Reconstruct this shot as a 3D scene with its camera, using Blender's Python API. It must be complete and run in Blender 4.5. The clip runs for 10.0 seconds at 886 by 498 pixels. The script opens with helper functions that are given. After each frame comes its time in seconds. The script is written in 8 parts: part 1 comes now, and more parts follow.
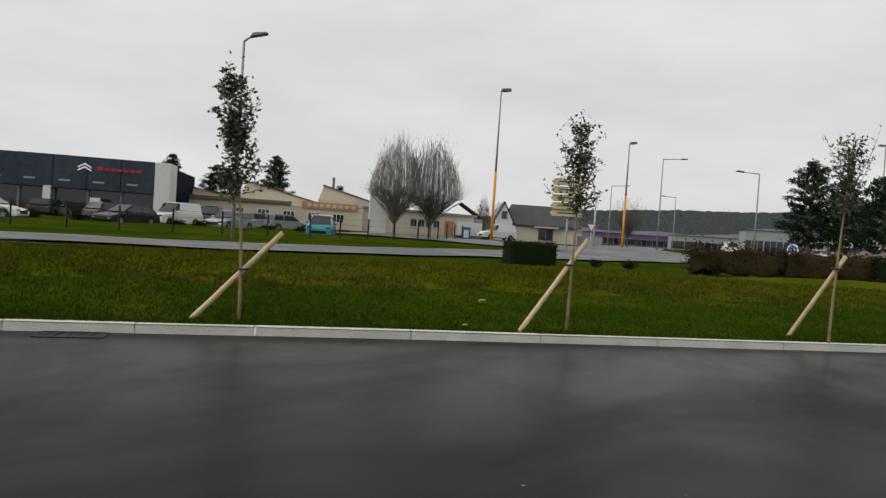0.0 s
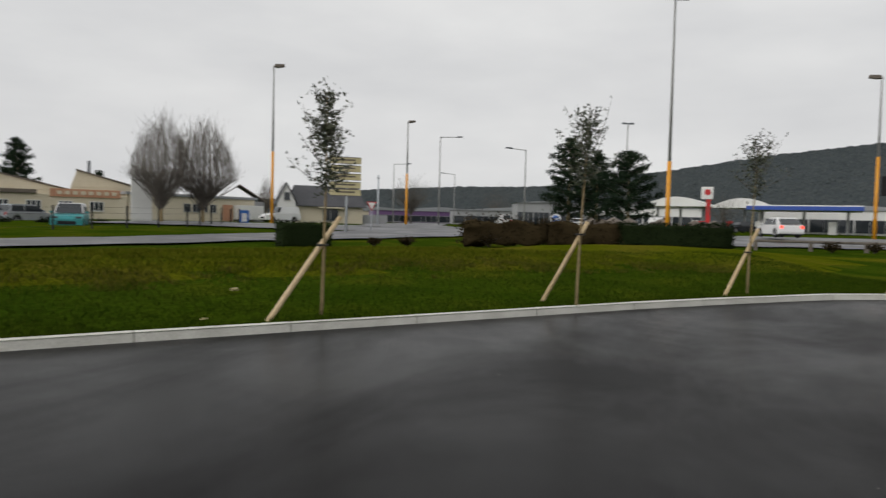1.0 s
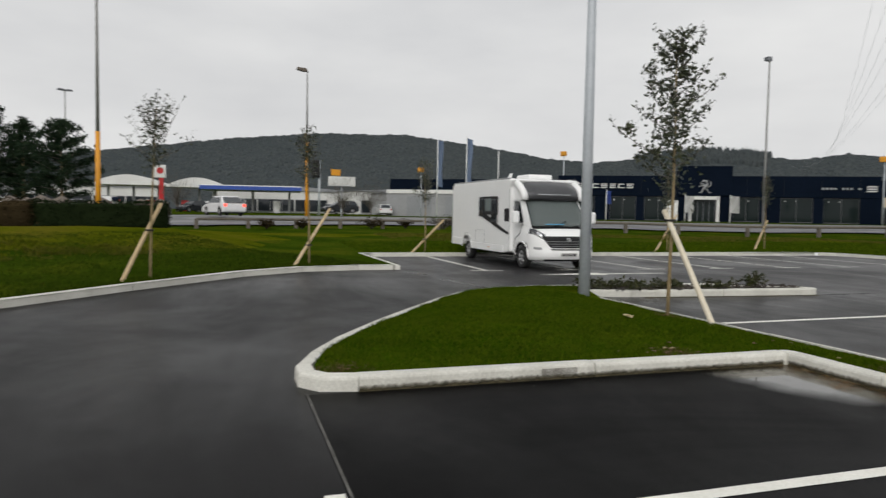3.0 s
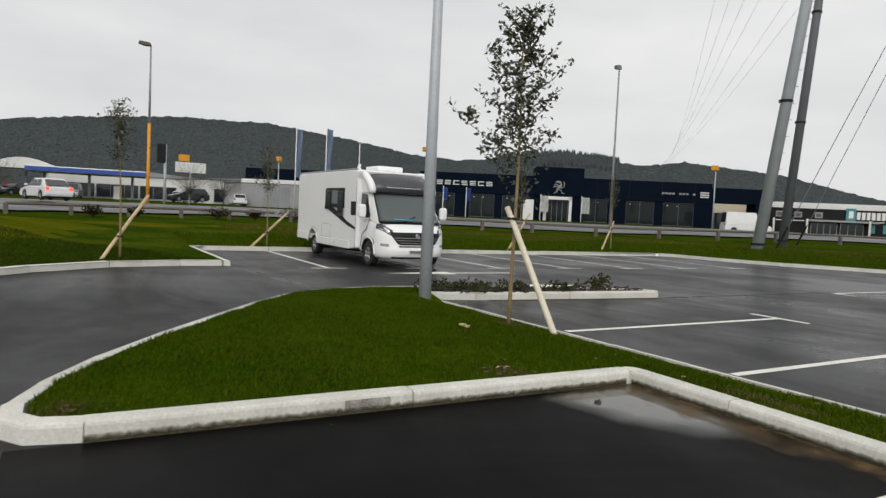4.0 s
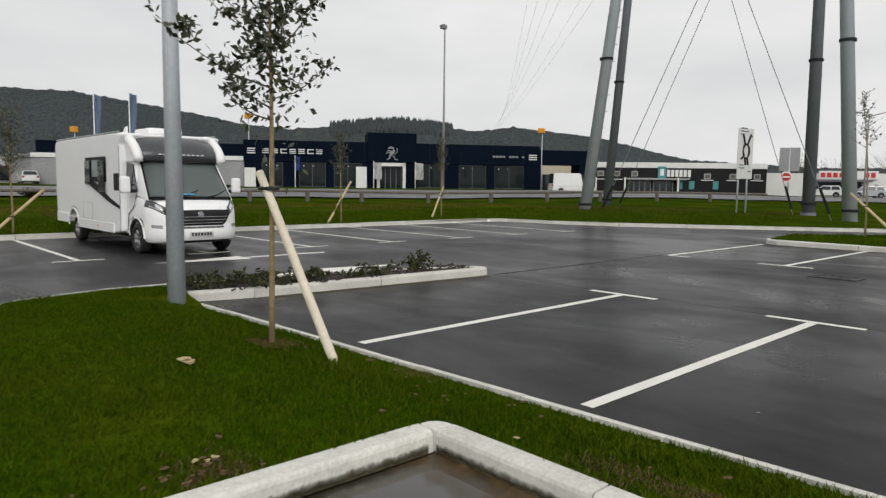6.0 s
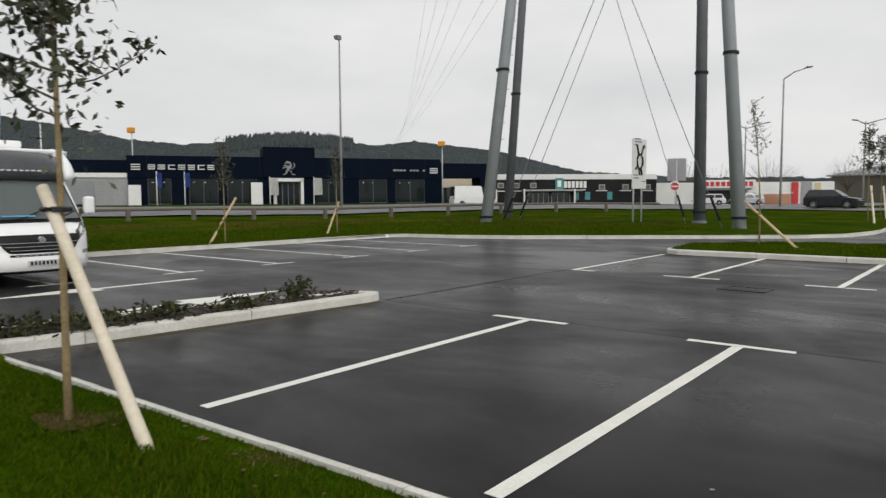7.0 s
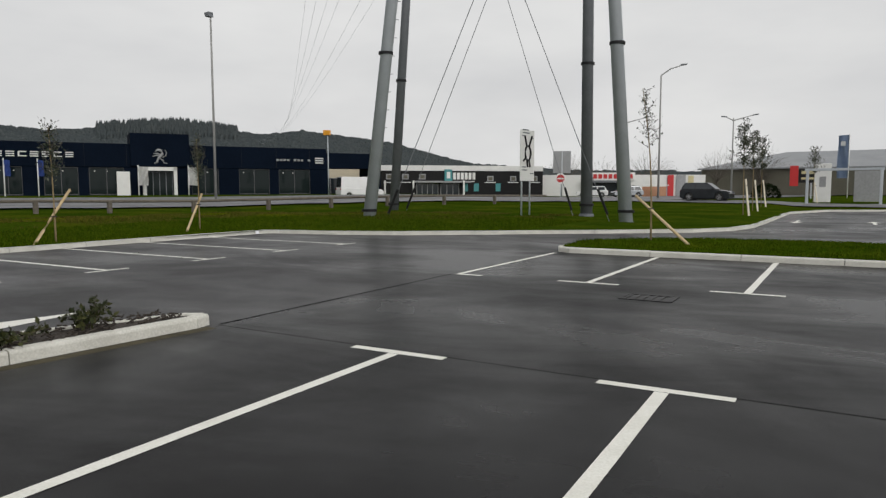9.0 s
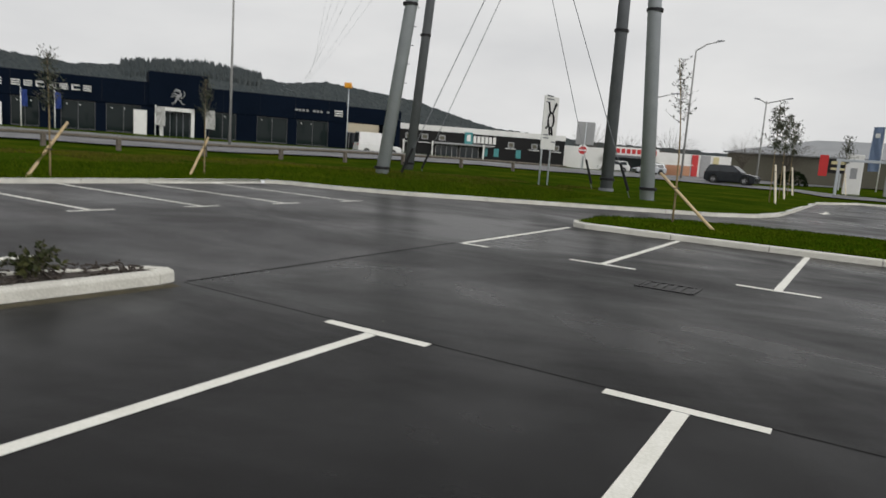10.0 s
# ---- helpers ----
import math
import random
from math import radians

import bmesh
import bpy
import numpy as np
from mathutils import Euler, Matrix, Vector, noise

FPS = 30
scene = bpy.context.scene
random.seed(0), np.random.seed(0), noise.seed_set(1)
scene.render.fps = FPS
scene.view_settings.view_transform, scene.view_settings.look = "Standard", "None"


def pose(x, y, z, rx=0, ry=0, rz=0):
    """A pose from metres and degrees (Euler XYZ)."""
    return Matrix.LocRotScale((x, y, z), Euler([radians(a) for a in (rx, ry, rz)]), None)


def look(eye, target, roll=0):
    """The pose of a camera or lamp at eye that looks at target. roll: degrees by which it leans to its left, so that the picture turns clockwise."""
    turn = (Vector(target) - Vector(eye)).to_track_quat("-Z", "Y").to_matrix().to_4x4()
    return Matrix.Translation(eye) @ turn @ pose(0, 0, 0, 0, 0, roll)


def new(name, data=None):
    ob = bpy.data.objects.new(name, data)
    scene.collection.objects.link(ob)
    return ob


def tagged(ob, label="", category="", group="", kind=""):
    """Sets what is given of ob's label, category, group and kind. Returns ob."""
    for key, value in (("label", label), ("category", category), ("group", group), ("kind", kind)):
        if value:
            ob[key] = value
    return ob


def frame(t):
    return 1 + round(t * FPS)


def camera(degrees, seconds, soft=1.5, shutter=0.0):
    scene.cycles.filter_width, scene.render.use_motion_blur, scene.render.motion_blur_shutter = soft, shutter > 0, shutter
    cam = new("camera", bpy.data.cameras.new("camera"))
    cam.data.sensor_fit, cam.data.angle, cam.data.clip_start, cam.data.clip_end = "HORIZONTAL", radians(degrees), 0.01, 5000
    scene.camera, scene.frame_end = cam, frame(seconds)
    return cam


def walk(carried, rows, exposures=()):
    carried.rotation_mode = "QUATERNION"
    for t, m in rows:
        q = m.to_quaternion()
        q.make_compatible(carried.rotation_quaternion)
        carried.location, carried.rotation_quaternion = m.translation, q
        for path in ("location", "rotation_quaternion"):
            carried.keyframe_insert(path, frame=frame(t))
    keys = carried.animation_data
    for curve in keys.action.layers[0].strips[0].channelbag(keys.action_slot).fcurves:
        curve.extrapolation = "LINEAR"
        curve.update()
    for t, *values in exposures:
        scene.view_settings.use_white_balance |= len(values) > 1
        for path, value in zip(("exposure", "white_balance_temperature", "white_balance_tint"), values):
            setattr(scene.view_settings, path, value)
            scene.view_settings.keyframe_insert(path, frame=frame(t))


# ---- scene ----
cam = camera(65.8, 10.0, soft=1.35, shutter=0.25)
PATH = [
    (0, (-0.294, 0.215, 1.593), (1.183, 1.563, 1.541), 3.9),
    (0.5, (0.2, 0.203, 1.572), (1.774, 1.435, 1.513), 1.5),
    (1, (0.736, 0.172, 1.583), (2.548, 1.016, 1.502), 1.4),
    (1.5, (1.327, -0.008, 1.527), (3.246, 0.549, 1.461), 2.0),
    (2, (1.87, -0.214, 1.53), (3.87, -0.23, 1.481), 1.9),
    (2.5, (2.352, -0.529, 1.515), (4.328, -0.825, 1.426), 1.2),
    (3, (2.917, -0.936, 1.499), (4.819, -1.545, 1.393), 1.0),
    (4.5, (4.377, -2.391, 1.497), (6.085, -3.425, 1.388), 2.4),
    (5, (4.869, -2.918, 1.485), (6.54, -4.011, 1.365), 0.2),
    (5.5, (5.297, -3.407, 1.488), (6.817, -4.699, 1.332), 0.4),
    (6, (5.695, -3.956, 1.499), (7.164, -5.3, 1.311), 0.7),
    (7.5, (6.74, -5.541, 1.498), (7.93, -7.143, 1.357), -0.2),
    (8, (6.983, -6.053, 1.473), (8.161, -7.663, 1.324), 0.1),
    (8.5, (7.21, -6.521, 1.551), (8.327, -8.177, 1.465), -1.4),
    (9, (7.316, -6.839, 1.557), (8.326, -8.556, 1.383), -0.1),
    (9.5, (7.412, -7.321, 1.607), (8.549, -8.959, 1.454), 1.9),
    (10, (7.639, -7.731, 1.533), (8.675, -9.418, 1.25), 4.2),
]
walk(cam, [(t, look(eye, target, roll)) for t, eye, target, roll in PATH], exposures=[(0, 0.02), (1, 0.0), (1.5, -0.05), (2, -0.09), (2.5, -0.06), (3, 0.0), (4.5, 0.09), (6, 0.08), (7.5, 0.04), (8.5, 0.03), (9, -0.06), (9.5, 0.0), (10, -0.02)])

# ---------------------------------------------------------------- light
world = bpy.data.worlds.new("overcast_sky")
scene.world = world
world.use_nodes = True
wn, wl = world.node_tree.nodes, world.node_tree.links
wn.clear()
w_out = wn.new("ShaderNodeOutputWorld")
w_bg = wn.new("ShaderNodeBackground")
w_sky = wn.new("ShaderNodeTexSky")
w_sky.sky_type, w_sky.sun_disc = "NISHITA", False
w_sky.sun_elevation, w_sky.sun_rotation = radians(30), radians(-61)
w_sky.air_density, w_sky.dust_density = 1.5, 6.0
w_hsv = wn.new("ShaderNodeHueSaturation")
w_hsv.inputs["Saturation"].default_value = 0.12
w_coord = wn.new("ShaderNodeTexCoord")
w_map = wn.new("ShaderNodeMapping")
w_map.inputs["Scale"].default_value = (1.6, 1.6, 5.0)
w_noise = wn.new("ShaderNodeTexNoise")
w_noise.inputs["Scale"].default_value = 1.7
w_noise.inputs["Detail"].default_value = 5.0
w_ramp = wn.new("ShaderNodeValToRGB")
w_ramp.color_ramp.elements[0].position, w_ramp.color_ramp.elements[0].color = 0.3, (6.2, 6.25, 6.35, 1)
w_ramp.color_ramp.elements[1].position, w_ramp.color_ramp.elements[1].color = 0.72, (7.75, 7.75, 7.7, 1)
w_mix = wn.new("ShaderNodeMix")
w_mix.data_type = "RGBA"
w_mix.inputs["Factor"].default_value = 0.9
wl.new(w_sky.outputs["Color"], w_hsv.inputs["Color"])
wl.new(w_coord.outputs["Generated"], w_map.inputs["Vector"])
wl.new(w_map.outputs["Vector"], w_noise.inputs["Vector"])
wl.new(w_noise.outputs["Fac"], w_ramp.inputs["Fac"])
wl.new(w_hsv.outputs["Color"], w_mix.inputs[6])
wl.new(w_ramp.outputs["Color"], w_mix.inputs[7])
wl.new(w_mix.outputs[2], w_bg.inputs["Color"])
w_bg.inputs["Strength"].default_value = 0.109
wl.new(w_bg.outputs["Background"], w_out.inputs["Surface"])

sun = new("sun", bpy.data.lights.new("sun", "SUN"))
sun.data.energy, sun.data.angle, sun.data.color = 1.3, radians(45), (1.0, 0.97, 0.93)
sun.matrix_world = look((-40, 22, 34), (10, -6, 0))


# ---------------------------------------------------------------- materials
def mat(name, c1, c2=None, scale=2.0, fine=30.0, rough=0.7, bump=0.0, metal=0.0, rough2=None, spec=0.5, space="Object", island=False, dist=0.02, rnd=0.0):
    """Two noises mix c1 and c2 at a large and a fine scale; bump and roughness follow them."""
    m = bpy.data.materials.new(name)
    m.use_nodes = True
    n, l = m.node_tree.nodes, m.node_tree.links
    b = n["Principled BSDF"]
    b.inputs["Metallic"].default_value = metal
    b.inputs["Roughness"].default_value = rough
    b.inputs["Specular IOR Level"].default_value = spec
    c2 = c2 or tuple(v * 0.8 for v in c1)
    tc = n.new("ShaderNodeTexCoord")
    if space == "World":
        src = n.new("ShaderNodeNewGeometry").outputs["Position"]
    else:
        src = tc.outputs["Object"]
    a = n.new("ShaderNodeTexNoise")
    a.inputs["Scale"].default_value, a.inputs["Detail"].default_value = scale, 4
    f = n.new("ShaderNodeTexNoise")
    f.inputs["Scale"].default_value, f.inputs["Detail"].default_value = fine, 3
    l.new(src, a.inputs["Vector"])
    l.new(src, f.inputs["Vector"])
    add = n.new("ShaderNodeMath")
    add.operation = "MULTIPLY_ADD"
    add.inputs[1].default_value = 0.5
    half = n.new("ShaderNodeMath")
    half.operation = "MULTIPLY"
    half.inputs[1].default_value = 0.5
    l.new(f.outputs["Fac"], half.inputs[0])
    l.new(a.outputs["Fac"], add.inputs[0])
    l.new(half.outputs[0], add.inputs[2])
    fac = add.outputs[0]
    if island or rnd:
        v = n.new("ShaderNodeNewGeometry").outputs["Random Per Island"] if island else n.new("ShaderNodeObjectInfo").outputs["Random"]
        k = n.new("ShaderNodeMath")
        k.operation = "MULTIPLY_ADD"
        k.inputs[1].default_value = 0.5 if island else rnd
        l.new(v, k.inputs[0])
        l.new(fac, k.inputs[2])
        sub = n.new("ShaderNodeMath")
        sub.operation = "SUBTRACT"
        sub.inputs[1].default_value = 0.25 if island else rnd / 2
        l.new(k.outputs[0], sub.inputs[0])
        fac = sub.outputs[0]
    r = n.new("ShaderNodeValToRGB")
    r.color_ramp.elements[0].position, r.color_ramp.elements[1].position = 0.36, 0.64
    r.color_ramp.elements[0].color, r.color_ramp.elements[1].color = (*c1, 1), (*c2, 1)
    l.new(fac, r.inputs["Fac"])
    l.new(r.outputs["Color"], b.inputs["Base Color"])
    if rough2 is not None:
        mr = n.new("ShaderNodeMapRange")
        mr.inputs["From Min"].default_value, mr.inputs["From Max"].default_value = 0.4, 0.6
        mr.inputs["To Min"].default_value, mr.inputs["To Max"].default_value = rough, rough2
        l.new(a.outputs["Fac"], mr.inputs["Value"])
        l.new(mr.outputs["Result"], b.inputs["Roughness"])
    if bump:
        bp = n.new("ShaderNodeBump")
        bp.inputs["Strength"].default_value, bp.inputs["Distance"].default_value = bump, dist
        l.new(f.outputs["Fac"], bp.inputs["Height"])
        l.new(bp.outputs["Normal"], b.inputs["Normal"])
    return m


def glass_mat(name, tint=(0.02, 0.025, 0.03), rough=0.06):
    m = bpy.data.materials.new(name)
    m.use_nodes = True
    b = m.node_tree.nodes["Principled BSDF"]
    b.inputs["Base Color"].default_value = (*tint, 1)
    b.inputs["Roughness"].default_value = rough
    b.inputs["Specular IOR Level"].default_value = 0.6
    return m


def lamp_mat(name, colour, power):
    m = bpy.data.materials.new(name)
    m.use_nodes = True
    b = m.node_tree.nodes["Principled BSDF"]
    b.inputs["Base Color"].default_value = (*colour, 1)
    b.inputs["Emission Color"].default_value = (*colour, 1)
    b.inputs["Emission Strength"].default_value = power
    return m


def asphalt_mat(name, tone, gloss, r0, r1, hue=(1, 1, 1)):
    """Wet new asphalt: fine aggregate, damp and drier patches, long streaks."""
    m = bpy.data.materials.new(name)
    m.use_nodes = True
    n, l = m.node_tree.nodes, m.node_tree.links
    b = n["Principled BSDF"]
    b.inputs["Specular Tint"].default_value = (1.0, 0.955, 0.99, 1)
    pos = n.new("ShaderNodeNewGeometry").outputs["Position"]
    big = n.new("ShaderNodeTexNoise")
    big.inputs["Scale"].default_value, big.inputs["Detail"].default_value, big.inputs["Distortion"].default_value = 0.22, 5, 0.6
    mapp = n.new("ShaderNodeMapping")
    mapp.inputs["Rotation"].default_value = (0, 0, radians(-33))
    mapp.inputs["Scale"].default_value = (0.3, 0.75, 1)
    streak = n.new("ShaderNodeTexNoise")
    streak.inputs["Scale"].default_value, streak.inputs["Detail"].default_value, streak.inputs["Distortion"].default_value = 0.55, 5, 0.8
    big.inputs["Roughness"].default_value, streak.inputs["Roughness"].default_value = 0.64, 0.64
    grain = n.new("ShaderNodeTexNoise")
    grain.inputs["Scale"].default_value, grain.inputs["Detail"].default_value = 140, 4
    stone = n.new("ShaderNodeTexVoronoi")
    stone.inputs["Scale"].default_value = 95
    l.new(pos, big.inputs["Vector"])
    l.new(pos, mapp.inputs["Vector"])
    l.new(mapp.outputs["Vector"], streak.inputs["Vector"])
    l.new(pos, grain.inputs["Vector"])
    l.new(pos, stone.inputs["Vector"])
    wet = n.new("ShaderNodeMath")
    wet.operation = "ADD"
    l.new(big.outputs["Fac"], wet.inputs[0])
    l.new(streak.outputs["Fac"], wet.inputs[1])
    col = n.new("ShaderNodeValToRGB")
    col.color_ramp.elements[0].position, col.color_ramp.elements[0].color = 0.38, (0.0051 * tone * hue[0], 0.0047 * tone * hue[1], 0.0054 * tone * hue[2], 1)
    col.color_ramp.elements[1].position, col.color_ramp.elements[1].color = 0.66, (0.0140 * tone * hue[0], 0.0128 * tone * hue[1], 0.0146 * tone * hue[2], 1)
    half = n.new("ShaderNodeMath")
    half.operation = "MULTIPLY"
    half.inputs[1].default_value = 0.5
    l.new(wet.outputs[0], half.inputs[0])
    l.new(half.outputs[0], col.inputs["Fac"])
    mix = n.new("ShaderNodeMix")
    mix.data_type, mix.blend_type = "RGBA", "OVERLAY"
    mix.inputs["Factor"].default_value = 0.4
    l.new(col.outputs["Color"], mix.inputs[6])
    l.new(stone.outputs["Color"], mix.inputs[7])
    sat = n.new("ShaderNodeHueSaturation")
    sat.inputs["Saturation"].default_value = 0.2
    l.new(mix.outputs[2], sat.inputs["Color"])
    l.new(sat.outputs["Color"], b.inputs["Base Color"])
    mr = n.new("ShaderNodeMapRange")
    mr.inputs["From Min"].default_value, mr.inputs["From Max"].default_value = 0.42, 0.6
    mr.inputs["To Min"].default_value, mr.inputs["To Max"].default_value = r0, r1
    l.new(half.outputs[0], mr.inputs["Value"])
    l.new(mr.outputs["Result"], b.inputs["Roughness"])
    sp = n.new("ShaderNodeMapRange")
    sp.inputs["From Min"].default_value, sp.inputs["From Max"].default_value = 0.42, 0.6
    sp.inputs["To Min"].default_value, sp.inputs["To Max"].default_value = gloss * 1.22, gloss * 0.72
    l.new(half.outputs[0], sp.inputs["Value"])
    l.new(sp.outputs["Result"], b.inputs["Specular IOR Level"])
    bp = n.new("ShaderNodeBump")
    bp.inputs["Strength"].default_value, bp.inputs["Distance"].default_value = 0.3, 0.003
    l.new(grain.outputs["Fac"], bp.inputs["Height"])
    l.new(bp.outputs["Normal"], b.inputs["Normal"])
    return m


def grass_mat(name, c1, c2, c3):
    """Turf: green and yellower patches, with fine dark tufts."""
    m = bpy.data.materials.new(name)
    m.use_nodes = True
    n, l = m.node_tree.nodes, m.node_tree.links
    b = n["Principled BSDF"]
    b.inputs["Roughness"].default_value = 0.9
    b.inputs["Specular IOR Level"].default_value = 0.0
    pos = n.new("ShaderNodeNewGeometry").outputs["Position"]
    big = n.new("ShaderNodeTexNoise")
    big.inputs["Scale"].default_value, big.inputs["Detail"].default_value = 0.35, 5
    fine = n.new("ShaderNodeTexNoise")
    fine.inputs["Scale"].default_value, fine.inputs["Detail"].default_value = 9, 5
    l.new(pos, big.inputs["Vector"])
    l.new(pos, fine.inputs["Vector"])
    r = n.new("ShaderNodeValToRGB")
    e = r.color_ramp.elements
    e[0].position, e[0].color = 0.35, (*c1, 1)
    e[1].position, e[1].color = 0.7, (*c3, 1)
    mid = e.new(0.52)
    mid.color = (*c2, 1)
    l.new(big.outputs["Fac"], r.inputs["Fac"])
    r2 = n.new("ShaderNodeValToRGB")
    r2.color_ramp.elements[0].position, r2.color_ramp.elements[0].color = 0.3, (0.62, 0.62, 0.62, 1)
    r2.color_ramp.elements[1].position, r2.color_ramp.elements[1].color = 0.7, (1.2, 1.2, 1.15, 1)
    l.new(fine.outputs["Fac"], r2.inputs["Fac"])
    mix = n.new("ShaderNodeMix")
    mix.data_type, mix.blend_type = "RGBA", "MULTIPLY"
    mix.inputs["Factor"].default_value = 1.0
    l.new(r.outputs["Color"], mix.inputs[6])
    l.new(r2.outputs["Color"], mix.inputs[7])
    l.new(mix.outputs[2], b.inputs["Base Color"])
    bp = n.new("ShaderNodeBump")
    bp.inputs["Strength"].default_value, bp.inputs["Distance"].default_value = 0.5, 0.05
    l.new(fine.outputs["Fac"], bp.inputs["Height"])
    l.new(bp.outputs["Normal"], b.inputs["Normal"])
    return m


ASPHALT = asphalt_mat("wet_lane_asphalt", 0.5, 0.072, 0.25, 0.44)
BAYASPHALT = asphalt_mat("wet_bay_asphalt", 0.5, 0.092, 0.25, 0.42)
NORTHASPHALT = asphalt_mat("damp_drive_asphalt", 0.7, 0.052, 0.28, 0.42)
DARKASPHALT = asphalt_mat("dark_fresh_asphalt", 0.45, 0.019, 0.32, 0.50)
LANEASPHALT = asphalt_mat("purplish_lane_asphalt", 1.5, 0.078, 0.28, 0.45, (1.10, 0.96, 1.06))
BANK = grass_mat("rough_bank_grass", (0.058, 0.074, 0.003), (0.082, 0.090, 0.005), (0.105, 0.092, 0.012))
ROAD = mat("old_road", (0.075, 0.075, 0.079), (0.115, 0.115, 0.119), 0.4, 20, rough=0.42, rough2=0.6, bump=0.1, space="World", spec=0.35)
GRASS = grass_mat("verge_grass", (0.024, 0.046, 0.003), (0.036, 0.060, 0.004), (0.064, 0.074, 0.006))
LAWN = grass_mat("lawn_grass", (0.018, 0.046, 0.001), (0.034, 0.066, 0.002), (0.070, 0.086, 0.005))
BLADE = mat("grass_blade", (0.022, 0.042, 0.003), (0.042, 0.062, 0.006), 0.6, 5, rough=0.9, space="World", island=True, spec=0.0)
LAWNBLADE = mat("lawn_blade", (0.029, 0.058, 0.002), (0.060, 0.084, 0.005), 0.9, 5, rough=0.9, space="World", island=True, spec=0.0)
DRYBLADE = mat("rough_grass_blade", (0.058, 0.074, 0.004), (0.095, 0.096, 0.010), 0.5, 6, rough=0.9, space="World", island=True, spec=0.0)
DEADBLADE = mat("dead_grass_blade", (0.056, 0.062, 0.008), (0.088, 0.080, 0.016), 0.5, 6, rough=0.9, space="World", island=True, spec=0.0)
KERB = mat("pale_concrete", (0.49, 0.48, 0.43), (0.68, 0.67, 0.61), 2.6, 45, rough=0.8, bump=0.12, dist=0.003, space="World", rnd=0.08)
KERBDIRT = mat("stained_concrete", (0.13, 0.12, 0.10), (0.42, 0.41, 0.37), 9, 60, rough=0.85, bump=0.2, dist=0.003, space="World")
# Algae on the kerb faces; also paints the kerb's reflection beside the planter.
ALGAE_AND_REFLECTION = mat("algae_and_reflection_film", (0.035, 0.030, 0.016), (0.085, 0.072, 0.040), 5, 40, rough=0.7, space="World", spec=0.2)
PAINT = mat("road_paint", (0.66, 0.65, 0.58), (0.82, 0.81, 0.75), 3.0, 55, rough=0.5, bump=0.15, dist=0.003, space="World")
SEAM = mat("asphalt_seam", (0.012, 0.012, 0.012), (0.03, 0.03, 0.03), 6, 40, rough=0.9, space="World", spec=0.0)
PALESEAM = mat("pale_asphalt_seam", (0.10, 0.098, 0.09), (0.22, 0.215, 0.20), 6, 40, rough=0.9, space="World", spec=0.0)
def puddle_mat():
    """Still brown water in the corner that thins out into wet asphalt."""
    m = bpy.data.materials.new("puddle_water")
    m.use_nodes = True
    n, l = m.node_tree.nodes, m.node_tree.links
    b = n["Principled BSDF"]
    pos = n.new("ShaderNodeNewGeometry").outputs["Position"]
    mp = n.new("ShaderNodeMapping")
    mp.inputs["Location"].default_value = (-8.45 * 0.36, 6.43 * 0.52, 0)
    mp.inputs["Scale"].default_value = (0.36, 0.52, 1)
    l.new(pos, mp.inputs["Vector"])
    ln = n.new("ShaderNodeVectorMath")
    ln.operation = "LENGTH"
    l.new(mp.outputs["Vector"], ln.inputs[0])
    nz = n.new("ShaderNodeTexNoise")
    nz.inputs["Scale"].default_value, nz.inputs["Detail"].default_value = 2.2, 4
    l.new(pos, nz.inputs["Vector"])
    ad = n.new("ShaderNodeMath")
    ad.operation = "MULTIPLY_ADD"
    ad.inputs[1].default_value = 0.18
    l.new(nz.outputs["Fac"], ad.inputs[0])
    l.new(ln.outputs["Value"], ad.inputs[2])
    mr = n.new("ShaderNodeMapRange")
    mr.inputs["From Min"].default_value, mr.inputs["From Max"].default_value = 0.52, 0.68
    l.new(ad.outputs[0], mr.inputs["Value"])
    rg = n.new("ShaderNodeMapRange")
    rg.inputs["To Min"].default_value, rg.inputs["To Max"].default_value = 0.008, 0.12
    l.new(mr.outputs["Result"], rg.inputs["Value"])
    l.new(rg.outputs["Result"], b.inputs["Roughness"])
    r = n.new("ShaderNodeValToRGB")
    r.color_ramp.elements[0].color, r.color_ramp.elements[1].color = (0.020, 0.016, 0.009, 1), (0.0065, 0.0065, 0.0070, 1)
    l.new(mr.outputs["Result"], r.inputs["Fac"])
    l.new(r.outputs["Color"], b.inputs["Base Color"])
    sp = n.new("ShaderNodeMapRange")
    sp.inputs["To Min"].default_value, sp.inputs["To Max"].default_value = 0.95, 0.3
    l.new(mr.outputs["Result"], sp.inputs["Value"])
    l.new(sp.outputs["Result"], b.inputs["Specular IOR Level"])
    clear = n.new("ShaderNodeBsdfTransparent")
    film_mix = n.new("ShaderNodeMixShader")
    l.new(mr.outputs["Result"], film_mix.inputs["Fac"])
    l.new(b.outputs["BSDF"], film_mix.inputs[1])
    l.new(clear.outputs["BSDF"], film_mix.inputs[2])
    l.new(film_mix.outputs["Shader"], n["Material Output"].inputs["Surface"])
    return m


WATER = puddle_mat()
SILT = mat("wet_silt", (0.17, 0.10, 0.036), (0.06, 0.045, 0.025), 3, 25, rough=0.5, bump=0.2, space="World", spec=0.2)


